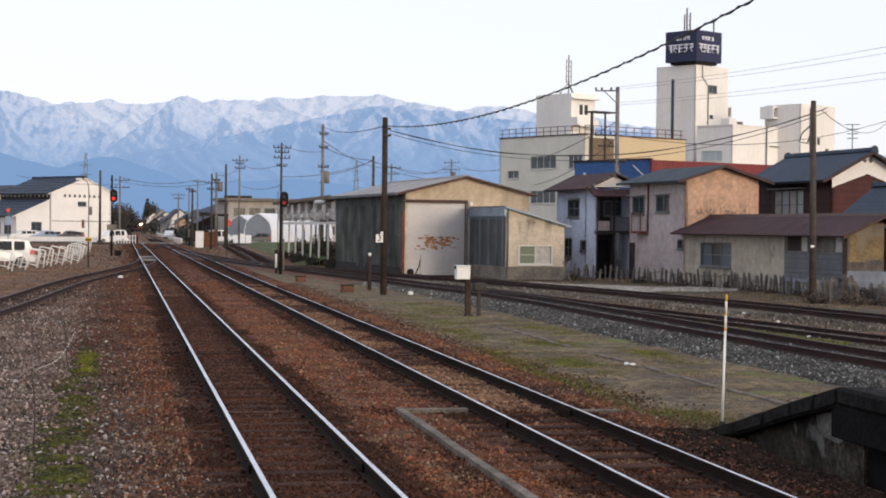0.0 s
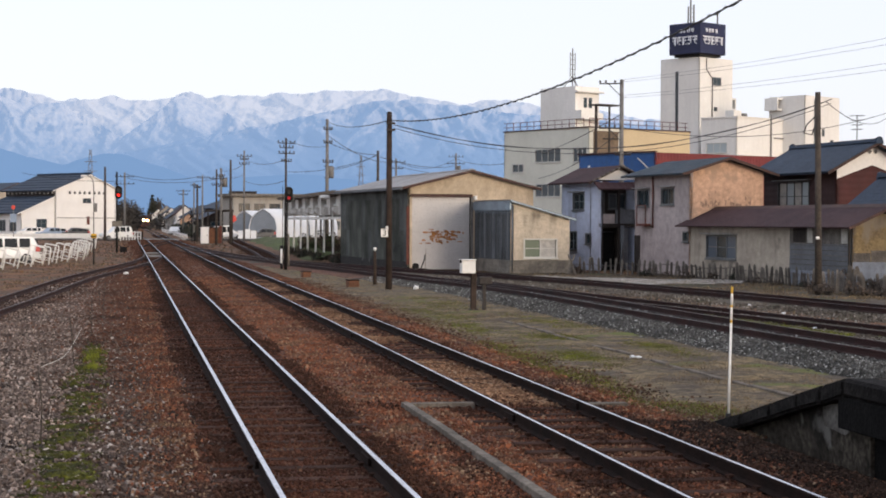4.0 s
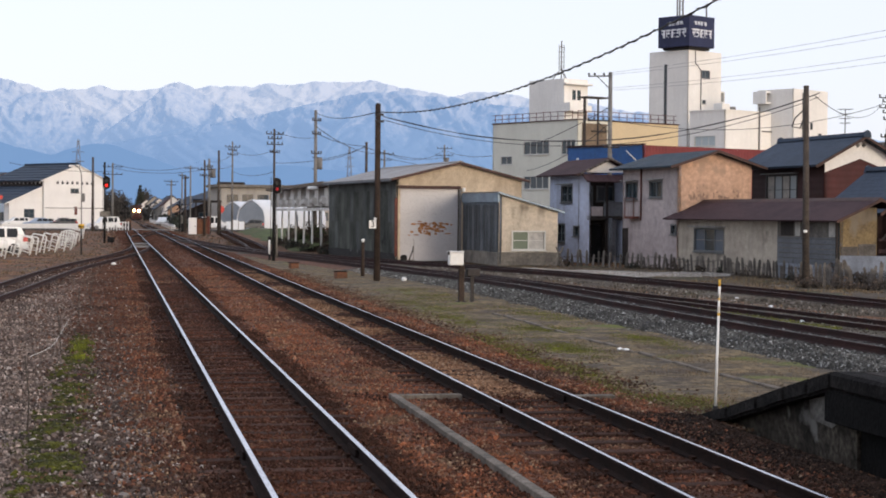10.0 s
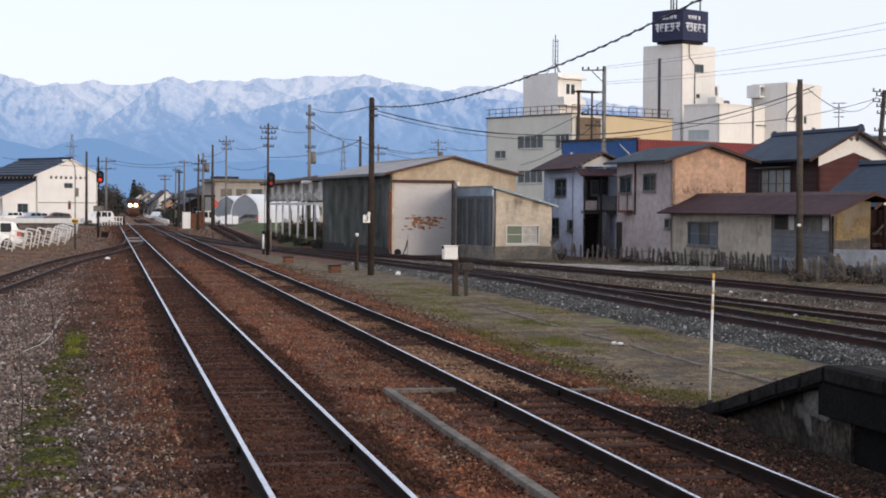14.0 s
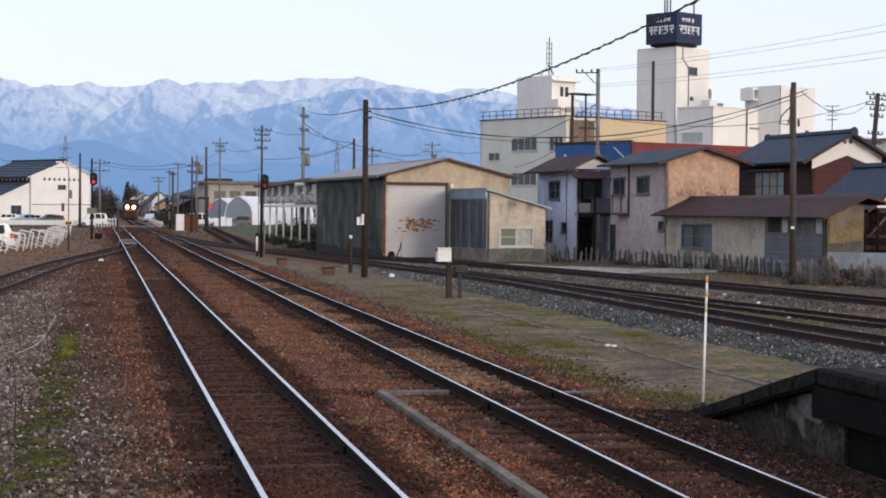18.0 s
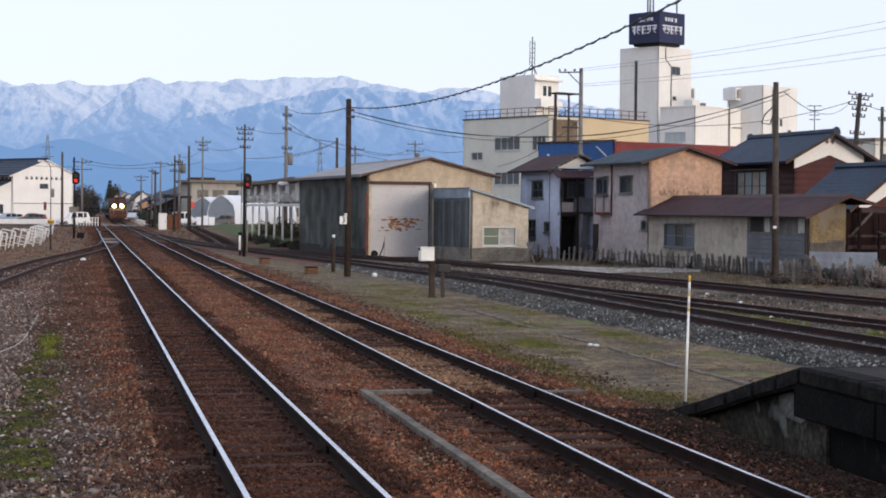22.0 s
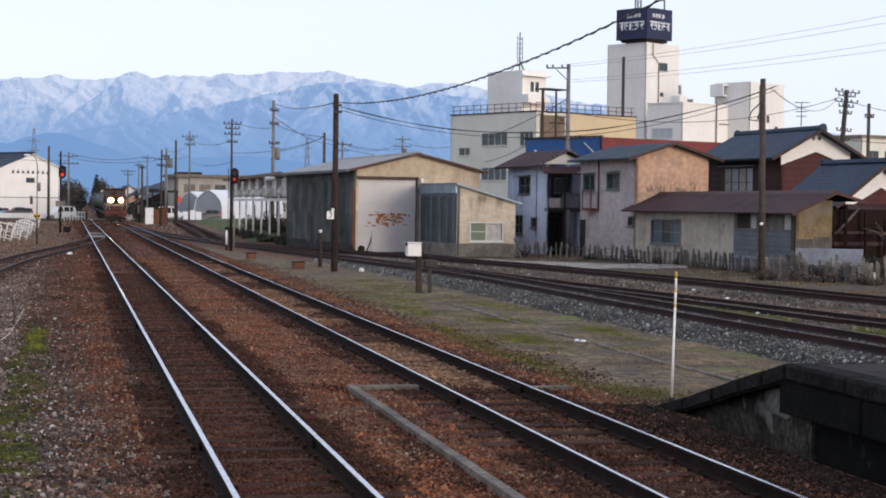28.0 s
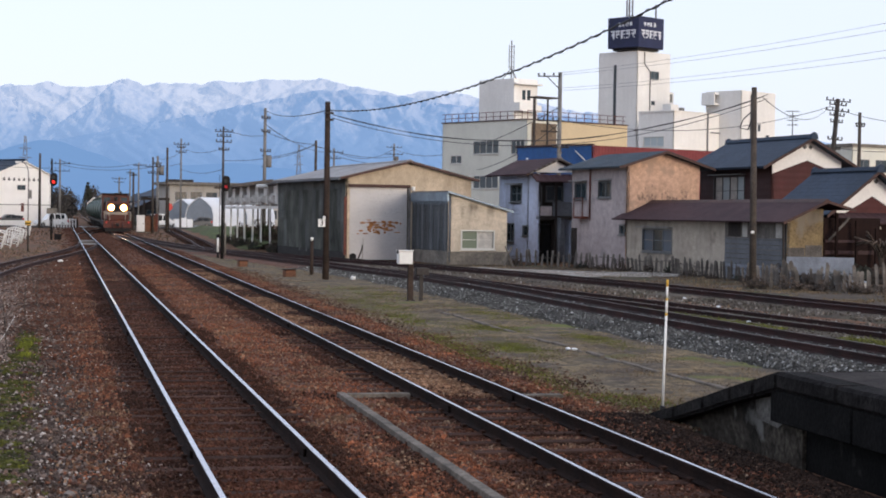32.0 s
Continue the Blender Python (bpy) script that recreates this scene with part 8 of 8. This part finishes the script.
part("manhole", up(bmesh.new(), 3.5, 3.85, 0.35, 0.35, 0, 6.4, 16), "tank_green", wagon)
part("walkway", boxes((-0.4, 3.5, 3.56, 0.4, 9.5, 3.62)), "iron", wagon)
for y in (1.9, 11.0):
    part("bogie", boxes((-0.8, y - 1.1, 0.35, 0.8, y + 1.1, 0.75)), "underframe", wagon)
    for s in (-1, 1):
        for q in (-0.8, 0.8):
            part("wheel", tube(bmesh.new(), (s * 0.53, y + q, 0.43), (s * 0.67, y + q, 0.43), 0.43, n=20), "underframe", wagon)
        part("tank_ladder", boxes((s * 1.05, 6.1, 1.0, s * 1.05 + 0.03, 6.14, 3.5), (s * 1.05, 6.6, 1.0, s * 1.05 + 0.03, 6.64, 3.5)), "iron", wagon)
part("coupler", boxes((-0.16, -0.35, 0.6, 0.16, 0.3, 0.9)), "underframe", wagon)
TRAIN = [(loco, 0.0), (wagon, 14.2)] + [(copy_thing(wagon, wagon.matrix_basis.copy()), 14.2 + 13.2 * k) for k in range(1, 8)]


# ---- loose stones: real pieces, thickest where the eye passes nearest ----
def stones(name, n, place, size, material, label, seed):
    """n angular stones as one mesh; place(rng) gives x, y, z."""
    rng = np.random.default_rng(seed)
    unit = np.array([(-1, -1, -0.7), (1, -0.9, -0.7), (0.9, 1, -0.7), (-1, 0.8, -0.7), (-0.6, -0.7, 0.7), (0.7, -0.5, 0.8), (0.5, 0.7, 0.6), (-0.7, 0.6, 0.8)])
    quads = np.array([(4, 5, 6, 7), (0, 1, 5, 4), (1, 2, 6, 5), (2, 3, 7, 6), (3, 0, 4, 7)])
    p = place(rng, n)
    n = len(p)
    v = unit[None] * (1 + rng.normal(0, 0.22, (n, 8, 3)))
    far = np.maximum(1.0, p[:, 1] / 60.0)[:, None, None]
    v *= (far * size * rng.lognormal(0, 0.35, (n, 1, 1))) * (0.7 + 0.6 * rng.random((n, 1, 3)))
    a = rng.random(n) * 6.283
    b = rng.normal(0, 0.5, n)
    c, s, cb, sb = np.cos(a), np.sin(a), np.cos(b), np.sin(b)
    x, y, z = v[..., 0].copy(), v[..., 1].copy(), v[..., 2].copy()
    y, z = y * cb[:, None] - z * sb[:, None], y * sb[:, None] + z * cb[:, None]
    v = np.stack((x * c[:, None] - y * s[:, None], x * s[:, None] + y * c[:, None], z), -1) + p[:, None, :]
    me = bpy.data.meshes.new(name)
    me.from_pydata(v.reshape(-1, 3).tolist(), [], (quads[None] + 8 * np.arange(n)[:, None, None]).reshape(-1, 4).tolist())
    me.materials.append(M[material])
    return tagged(new(name, me), label, "stones", kind="stuff")


def near_y(rng, n, a, b):
    """Depths from a to b, denser towards the eye."""
    return a * (b / a) ** rng.random(n)


def patchy(x, y, s, cut):
    return np.array([noise.noise((a * s, b * s, 4.2)) for a, b in zip(x, y)]) > cut


def bed_stones(rng, n, a=10.5, b=76):
    y = near_y(rng, n, a, b)
    x = rng.uniform(0.2, 7.1, n)
    x = np.where(x < 0.7, 0.75 - np.abs(rng.normal(0, 0.35, n)), x)
    on = (np.abs(np.abs(x - X1) - 0.567) < 0.07) | (np.abs(np.abs(x - X2) - 0.567) < 0.07)
    # most of the wooden sleepers lie bare
    bare = ((np.abs(x - X1) < 1.05) | (np.abs(x - X2) < 1.05)) & (np.mod(y - 3 + 0.12, 0.71) < 0.24) & (rng.random(n) < 0.85)
    keep = ~(on | bare) & ((np.abs(x - X1) > 0.95) | (y > 60)) & ((x > 0.72) | (rng.random(n) < np.interp(y, [26, 50], [1.0, 0.45])))
    low = (np.abs(x - X1) < 1.1) | (np.abs(x - X2) < 1.1)
    z = -0.01 - 0.022 * low + 0.025 * rng.random(n) - 0.05 * np.maximum(0, x - 6.4)
    return np.stack((x, y, z), -1)[keep]


def left_stones(rng, n):
    y = near_y(rng, n, 10.5, 90)
    x = 0.62 - (rng.random(n) ** 1.05) * np.minimum(9, 3.0 + y * 0.12) + rng.normal(0, 0.22, n)
    keep = (x > np.array([siding(q) for q in y]) - 0.8) & (rng.random(n) < np.interp(y, [22, 48], [1.0, 0.25]))
    return np.stack((x, y, -0.03 + 0.03 * rng.random(n)), -1)[keep]


def shoulder_stones(rng, n):
    y = near_y(rng, n, 22, 75)
    line = np.array([(q.x, q.y) for q in spline([(a, b, 0) for a, b in T3], 1.0)])
    cx = np.interp(y, line[:, 1], line[:, 0])
    u = -2.25 + 3.7 * rng.random(n) ** 1.35
    h = np.interp(y, [52, 68], [0.095, 0.0])
    z = np.where(u < -1.2, h - (h + 0.13) * np.minimum(1, (-1.2 - u) / 1.0), h)
    u = u + 0.12 * np.sin(y * 1.7) * (u < -1.9)
    keep = np.abs(np.abs(u) - 0.567) > 0.08
    return np.stack((cx + u, y, z + 0.03 * rng.random(n)), -1)[keep]


M["brown_stone"] = surface("brown_stone", (0.212, 0.076, 0.036), (0.092, 0.036, 0.021), 0.45, 0.9, fine=50, fine_amount=0.4, island=0.5, mid=0.5, pale=(0.34, 0.235, 0.15), second=(0.15, 0.088, 0.052), blotch=(0.062, 0.032, 0.023), blotch_at=0.56, blotch_scale=0.5)
M["grey_stone"] = surface("grey_stone", (0.140, 0.106, 0.090), (0.056, 0.040, 0.034), 0.6, 0.9, fine=50, fine_amount=0.4, island=0.7, pale=(0.46, 0.41, 0.37), second=(0.115, 0.064, 0.04), spec=0.22, blotch=(0.036, 0.028, 0.025), blotch_at=0.58, blotch_scale=0.35)
M["blue_stone"] = surface("blue_stone", (0.116, 0.112, 0.103), (0.062, 0.060, 0.056), 1.0, 0.9, fine=50, fine_amount=0.4, island=0.55, pale=(0.46, 0.46, 0.44))
def oily_stones(rng, n):
    """Stones in the main track, browned by oil and brake dust."""
    y = near_y(rng, n, 10.5, 60)
    x = X1 + rng.uniform(-0.97, 0.97, n)
    keep = (np.abs(np.abs(x - X1) - 0.567) > 0.07) & ((np.mod(y - 3 + 0.12, 0.71) > 0.24) | (rng.random(n) < 0.28))
    return np.stack((x, y, -0.03 + 0.025 * rng.random(n)), -1)[keep]


M["oily_stone"] = surface("oily_stone", (0.112, 0.045, 0.027), (0.048, 0.024, 0.018), 0.5, 0.9, fine=50, fine_amount=0.4, island=0.4, mid=0.3, pale=(0.17, 0.095, 0.06), spec=0.12)
stones("oily_ballast", 52000, oily_stones, 0.0098, "oily_stone", "dark brown oil-stained ballast between the main rails", 19)
def rail_dirt(rng, n):
    """Dark dirt and brake dust in uneven patches along the main rails and the old kerb."""
    y = near_y(rng, n, 10.5, 70)
    k = rng.integers(0, 6, n)
    x = np.choose(k, [X1 + 0.95, X1 - 0.95, 3.5, X2 - 0.95, X2 + 0.92, X2]) + rng.normal(0, 0.13, n) * np.where(k == 5, 2.4, 1.0)
    keep = patchy(x, y, 0.55, -0.08) & (np.abs(np.abs(x - X1) - 0.567) > 0.07) & (np.abs(np.abs(x - X2) - 0.567) > 0.07) & (((k != 2) & (k != 5)) | (y < 24))
    return np.stack((x, y, -0.005 + 0.022 * rng.random(n)), -1)[keep]


M["dirt_stone"] = surface("dirt_stone", (0.080, 0.038, 0.025), (0.044, 0.024, 0.018), 0.6, 0.95, fine=40, fine_amount=0.4, island=0.4, spec=0.1)
stones("rail_dirt", 30000, rail_dirt, 0.011, "dirt_stone", "dark dirt and brake dust along the rails", 23)
def dusty_stones(rng, n):
    """Paler, dustier stones between the rails of the second track."""
    y = near_y(rng, n, 22, 72)
    x = X2 + rng.uniform(-0.5, 0.5, n)
    keep = patchy(x, y, 0.35, -0.15) & ((np.mod(y - 3 + 0.12, 0.71) > 0.24) | (rng.random(n) < 0.4))
    return np.stack((x, y, -0.012 + 0.022 * rng.random(n)), -1)[keep]


M["dusty_stone"] = surface("dusty_stone", (0.30, 0.175, 0.105), (0.17, 0.092, 0.055), 0.6, 0.95, fine=40, fine_amount=0.4, island=0.5, spec=0.1, pale=(0.40, 0.29, 0.20))
stones("dusty_ballast", 22000, dusty_stones, 0.012, "dusty_stone", "pale dusty ballast between the rails of the second track", 27)
M["far_stone"] = surface("far_stone", (0.135, 0.062, 0.040), (0.078, 0.042, 0.030), 0.35, 0.95, fine=40, fine_amount=0.4, island=0.35, mid=0.3, spec=0.1)
stones("far_ballast", 26000, lambda rng, n: bed_stones(rng, n, 62, 222), 0.0125, "far_stone", "dark rust-brown ballast stones out to the crossing", 9)
stones("ballast_stones", 150000, bed_stones, 0.0102, "brown_stone", "loose rust-brown ballast stones", 1)
def brown_gravel(rng, n):
    """Rust-stained gravel farther along the left of the main track."""
    y = near_y(rng, n, 20, 90)
    x = 0.8 - np.abs(rng.normal(0, 1.0, n)) * (0.5 + y * 0.016)
    keep = (x > np.array([siding(q) for q in y]) - 0.8) & (rng.random(n) < np.interp(y, [20, 40], [0.15, 1.0]))
    return np.stack((x, y, -0.028 + 0.03 * rng.random(n)), -1)[keep]


stones("rusty_gravel", 22000, brown_gravel, 0.0125, "far_stone", "rust-brown gravel beside the main track", 31)
stones("gravel_stones", 105000, left_stones, 0.0132, "grey_stone", "loose grey-brown gravel stones", 2)
M["pale_stone"] = surface("pale_stone", (0.29, 0.23, 0.198), (0.155, 0.118, 0.100), 0.8, 0.9, fine=50, fine_amount=0.4, island=0.7)


def pale_stones(rng, n):
    y = near_y(rng, n, 10.5, 90)
    x = -0.95 - (rng.random(n) ** 1.1) * np.minimum(9, 2.2 + y * 0.12) + rng.normal(0, 0.12, n)
    keep = (x > np.array([siding(q) for q in y]) - 0.8) & (rng.random(n) < np.interp(y, [26, 56], [1.0, 0.3]))
    return np.stack((x, y, -0.02 + 0.03 * rng.random(n)), -1)[keep]


stones("pale_gravel", 52000, pale_stones, 0.0118, "pale_stone", "pale grey-tan gravel of the yard", 5)


def yard_clods(rng, n):
    """Clods and litter on the bare earth out to the crossing."""
    y = near_y(rng, n, 55, 221)
    x = rng.uniform(-9, 13, n)
    keep = ((x < 0.2) | (x > 7.4)) & ((x < 8) | (y > 80) & (x < 10.5)) & ((x > -1.5) | patchy(x, y, 0.25, -0.15))
    return np.stack((x, y, np.full(n, -0.09) + 0.02 * rng.random(n)), -1)[keep]


def apron_stones(rng, n):
    x, y = rng.uniform(17.8, 27.0, n), rng.uniform(66.0, 77.0, n)
    keep = (y > np.interp(x, [17.5, 18.4, 21, 25, 27.3], [75.5, 69.5, 66.6, 67.6, 71.5])) & (y < np.interp(x, [17.5, 19.5, 20.6, 23.2, 25, 27.3], [78, 77, 74.6, 72.8, 72, 72.4])) & patchy(x, y, 0.6, -0.25)
    return np.stack((x, y, np.full(n, -0.03)), -1)[keep]


M["earth_clod"] = surface("earth_clod", (0.15, 0.074, 0.037), (0.062, 0.041, 0.027), 0.25, 0.95, fine=30, fine_amount=0.4, island=0.8, second=(0.05, 0.04, 0.03))
M["apron_stone"] = surface("apron_stone", (0.42, 0.39, 0.36), (0.25, 0.225, 0.20), 0.8, 0.95, fine=30, fine_amount=0.3, island=0.5)
stones("earth_clods", 9000, yard_clods, 0.015, "earth_clod", "brown clods and litter on the bare yard earth", 6)
# dead leaves whose dark brown also carries the shade at the platform foot
def litter_and_shade(rng, n):
    x, y = 7.25 - np.abs(rng.normal(0, 0.38, n)), rng.uniform(9, 20.5, n)
    keep = np.abs(x - X2) > 0.75
    return np.stack((x, y, 0.005 + 0.02 * rng.random(n) - 0.05 * np.maximum(0, x - 6.4)), -1)[keep]


def strip_stones(rng, n):
    """Ballast spilt into the grass, thinning out from the track."""
    y = near_y(rng, n, 19, 75)
    x = 6.9 + np.abs(rng.normal(0, 0.45, n))
    return np.stack((x, y, -0.05 + 0.02 * rng.random(n)), -1)


M["spilt_stone"] = surface("spilt_stone", (0.130, 0.072, 0.046), (0.058, 0.036, 0.027), 0.6, 0.95, fine=40, fine_amount=0.4, island=0.5, mid=0.4, pale=(0.30, 0.24, 0.18), spec=0.1)
stones("spilt_stones", 12000, strip_stones, 0.0115, "spilt_stone", "rust-brown stones spilt along the edge of the grass", 21)
M["litter_brown"] = surface("litter_brown", (0.044, 0.028, 0.021), (0.024, 0.017, 0.014), 1.5, 0.95, fine=40, fine_amount=0.4, island=0.5, spec=0.1, pale=(0.10, 0.06, 0.04))
def yard_stones(rng, n):
    """Thin dirty ballast between the yard tracks."""
    y = near_y(rng, n, 30, 78)
    a = np.interp(y, [28, 45, 58, 70, 80], [14.4, 14.2, 14.0, 13.4, 12.2])
    b = np.interp(y, [32, 41.5, 50, 62, 75, 83], [24.7, 23.0, 21.7, 19.6, 16.8, 14.7])
    x = a + (b - a) * rng.random(n)
    return np.stack((x, y, 0.0 + 0.02 * rng.random(n)), -1)[patchy(x, y, 0.5, -0.3)]


M["yard_stone"] = surface("yard_stone", (0.13, 0.11, 0.09), (0.065, 0.054, 0.044), 0.6, 0.95, fine=40, fine_amount=0.4, island=0.6, pale=(0.36, 0.34, 0.31))
stones("yard_stones", 16000, yard_stones, 0.017, "yard_stone", "dirty grey stones between the yard tracks", 10)
stones("dead_leaves", 15000, litter_and_shade, 0.0105, "litter_brown", "dark dead leaves and dirt along the foot of the platform, its shade in their colour", 8)
stones("apron_stones", 5000, apron_stones, 0.014, "apron_stone", "pale stones scattered on the apron", 7)
stones("shoulder_stones", 85000, shoulder_stones, 0.0135, "blue_stone", "clean grey crushed stones on the ballast shoulder", 3)


MOSS = [(-0.63, 32.0, 0.10, 1.3), (-0.60, 28.5, 0.12, 1.2), (-0.63, 26.3, 0.14, 0.9), (-0.62, 23.8, 0.13, 0.9), (-0.66, 21.0, 0.17, 0.8), (-0.72, 19.3, 0.15, 0.8), (-0.62, 17.6, 0.12, 0.6), (-0.56, 16.4, 0.12, 0.6), (-0.7, 14.2, 0.16, 0.8)]


def moss_at(rng, n):
    """Uneven cushions of moss that follow one another along the gravel."""
    c = np.array(MOSS)[rng.integers(0, len(MOSS), n)]
    x, y = c[:, 0] + rng.normal(0, 1, n) * c[:, 2], c[:, 1] + rng.normal(0, 1, n) * c[:, 3]
    return x, y, patchy(x, y, 2.6, -0.02)


def moss_lumps(rng, n):
    x, y, keep = moss_at(rng, n)
    return np.stack((x, y, np.full(n, -0.012)), -1)[keep]


stones("moss_cushions", 12000, moss_lumps, 0.017, "moss", "yellow-green moss cushions on the gravel", 4)


# ---- moss and grass ----
def blades(name, n, place, height, width, material, label, seed):
    rng = np.random.default_rng(seed)
    p, h = place(rng, n)
    n = len(p)
    a = rng.random(n) * 6.283
    lean = rng.normal(0, 0.45, (n, 2)) * (h * height)[:, None]
    hh = h * height * rng.uniform(0.5, 1.2, n)
    w = width * rng.uniform(0.6, 1.4, n)
    dx, dy = np.cos(a) * w, np.sin(a) * w
    v = np.stack((p + np.stack((dx, dy, np.zeros(n)), -1), p - np.stack((dx, dy, np.zeros(n)), -1), p + np.concatenate((lean, hh[:, None]), 1)), 1)
    me = bpy.data.meshes.new(name)
    me.from_pydata(v.reshape(-1, 3).tolist(), [], np.arange(3 * n).reshape(-1, 3).tolist())
    me.materials.append(M[material])
    return tagged(new(name, me), label, "grass", kind="stuff")


def grass_green(rng, n):
    c = np.array([(7.05, 28.3, 0.16, 1.3), (7.35, 26.7, 0.22, 1.0), (7.0, 29.6, 0.2, 1.2), (7.2, 31.0, 0.2, 1.0), (7.05, 27.4, 0.15, 0.9), (7.4, 33.2, 0.2, 1.4), (8.0, 40.0, 0.35, 1.8), (7.0, 24.0, 0.2, 0.8), (7.0, 22.8, 0.2, 0.6),
                  (9.2, 36.7, 0.35, 1.2), (8.3, 46, 0.4, 2.5), (10.6, 42, 0.3, 2.0), (7.5, 22.1, 0.3, 0.5), (8.4, 31.5, 0.3, 1.2), (10.7, 33.0, 0.25, 1.2), (9.6, 52, 0.5, 3.0)])
    c = c[rng.integers(0, len(c), n)]
    x, y = c[:, 0] + rng.normal(0, 1, n) * c[:, 2], c[:, 1] + rng.normal(0, 1, n) * c[:, 3]
    keep = (x > 6.9) & (x < 11.2)
    return np.stack((x, y, np.full(n, -0.06)), -1)[keep], rng.uniform(0.4, 1, n)[keep]


def grass_dry(rng, n):
    y = near_y(rng, n, 19, 98)
    x = rng.uniform(6.8, 11.4, n)
    keep = ~patchy(x, y, 0.45, 0.22) & (x < np.interp(y, [20, 48, 62, 70, 80, 90, 98], [11.6, 11.6, 11.1, 10.3, 9.2, 8.1, 7.4]))
    return np.stack((x, y, np.full(n, -0.06)), -1)[keep], rng.uniform(0.4, 1, n)[keep]


def moss_left(rng, n):
    x, y, keep = moss_at(rng, n)
    return np.stack((x, y, np.full(n, -0.02)), -1)[keep], rng.uniform(0.3, 1, n)[keep]


def weed_clump(rng, n):
    c = np.array([(-0.60, 31.6), (-0.56, 32.6), (-0.62, 30.9), (-0.58, 29.4)])[rng.integers(0, 4, n)]
    q = c + rng.normal(0, 1, (n, 2)) * (0.055, 0.22)
    return np.stack((q[:, 0], q[:, 1], np.full(n, -0.03)), -1), rng.uniform(0.5, 1, n)


def yard_dry(rng, n):
    y = near_y(rng, n, 45, 110)
    x = rng.uniform(-9, 30, n)
    x = np.where((x > -1) & (x < 8.5), x + 10, x)
    keep = patchy(x, y, 0.2, 0.02)
    return np.stack((x, y, np.full(n, -0.1)), -1)[keep], rng.uniform(0.4, 1, n)[keep]


blades("green_grass", 90000, grass_green, 0.05, 0.008, "fresh_grass", "short yellow-green moss and grass", 11)
blades("dry_grass", 90000, grass_dry, 0.05, 0.008, "dry_grass", "short dry winter grass", 12)
blades("moss_strip", 20000, moss_left, 0.04, 0.010, "moss", "bright moss strip along the gravel", 13)
blades("weed_clump", 1000, weed_clump, 0.13, 0.010, "weed", "yellow-green weed clump beside the track", 14)
def verge_dry(rng, n):
    y = near_y(rng, n, 40, 82)
    b = np.interp(y, [41.5, 50, 62, 75, 83], [23.2, 21.9, 19.8, 17.0, 15.1])
    x = b + rng.random(n) * np.maximum(1.0, 28 - b)
    keep = patchy(x, y, 0.5, -0.05)
    return np.stack((x, y, np.full(n, -0.07)), -1)[keep], rng.uniform(0.4, 1, n)[keep]


def yard_green(rng, n):
    y = near_y(rng, n, 27, 60)
    x = np.interp(y, [28, 36, 45, 58], [16.2, 15.35, 14.6, 13.9]) + 0.32 * rng.normal(0, 1, n)
    keep = patchy(x, y, 0.4, -0.2)
    return np.stack((x, y, np.full(n, 0.0)), -1)[keep], rng.uniform(0.4, 1, n)[keep]


blades("yard_weeds", 24000, yard_green, 0.08, 0.012, "fresh_grass", "thin green weeds between the yard tracks", 17)
blades("verge_grass", 22000, verge_dry, 0.10, 0.016, "dry_grass", "thin dry grass on the verge before the fence", 16)
blades("yard_grass", 36000, yard_dry, 0.13, 0.02, "dry_grass", "dry grass about the yard", 15)


def motions():
    # the train comes up the second track and slows
    way = [(0, 545), (3, 509), (6, 473), (9, 437), (13, 388), (17, 337), (20, 300), (22, 275), (25, 240), (28, 207), (30, 187), (32, 168)]
    for ob, back in TRAIN:
        walk(ob, [(t, pose(X2, y + back, 0.15)) for t, y in way])


motions()
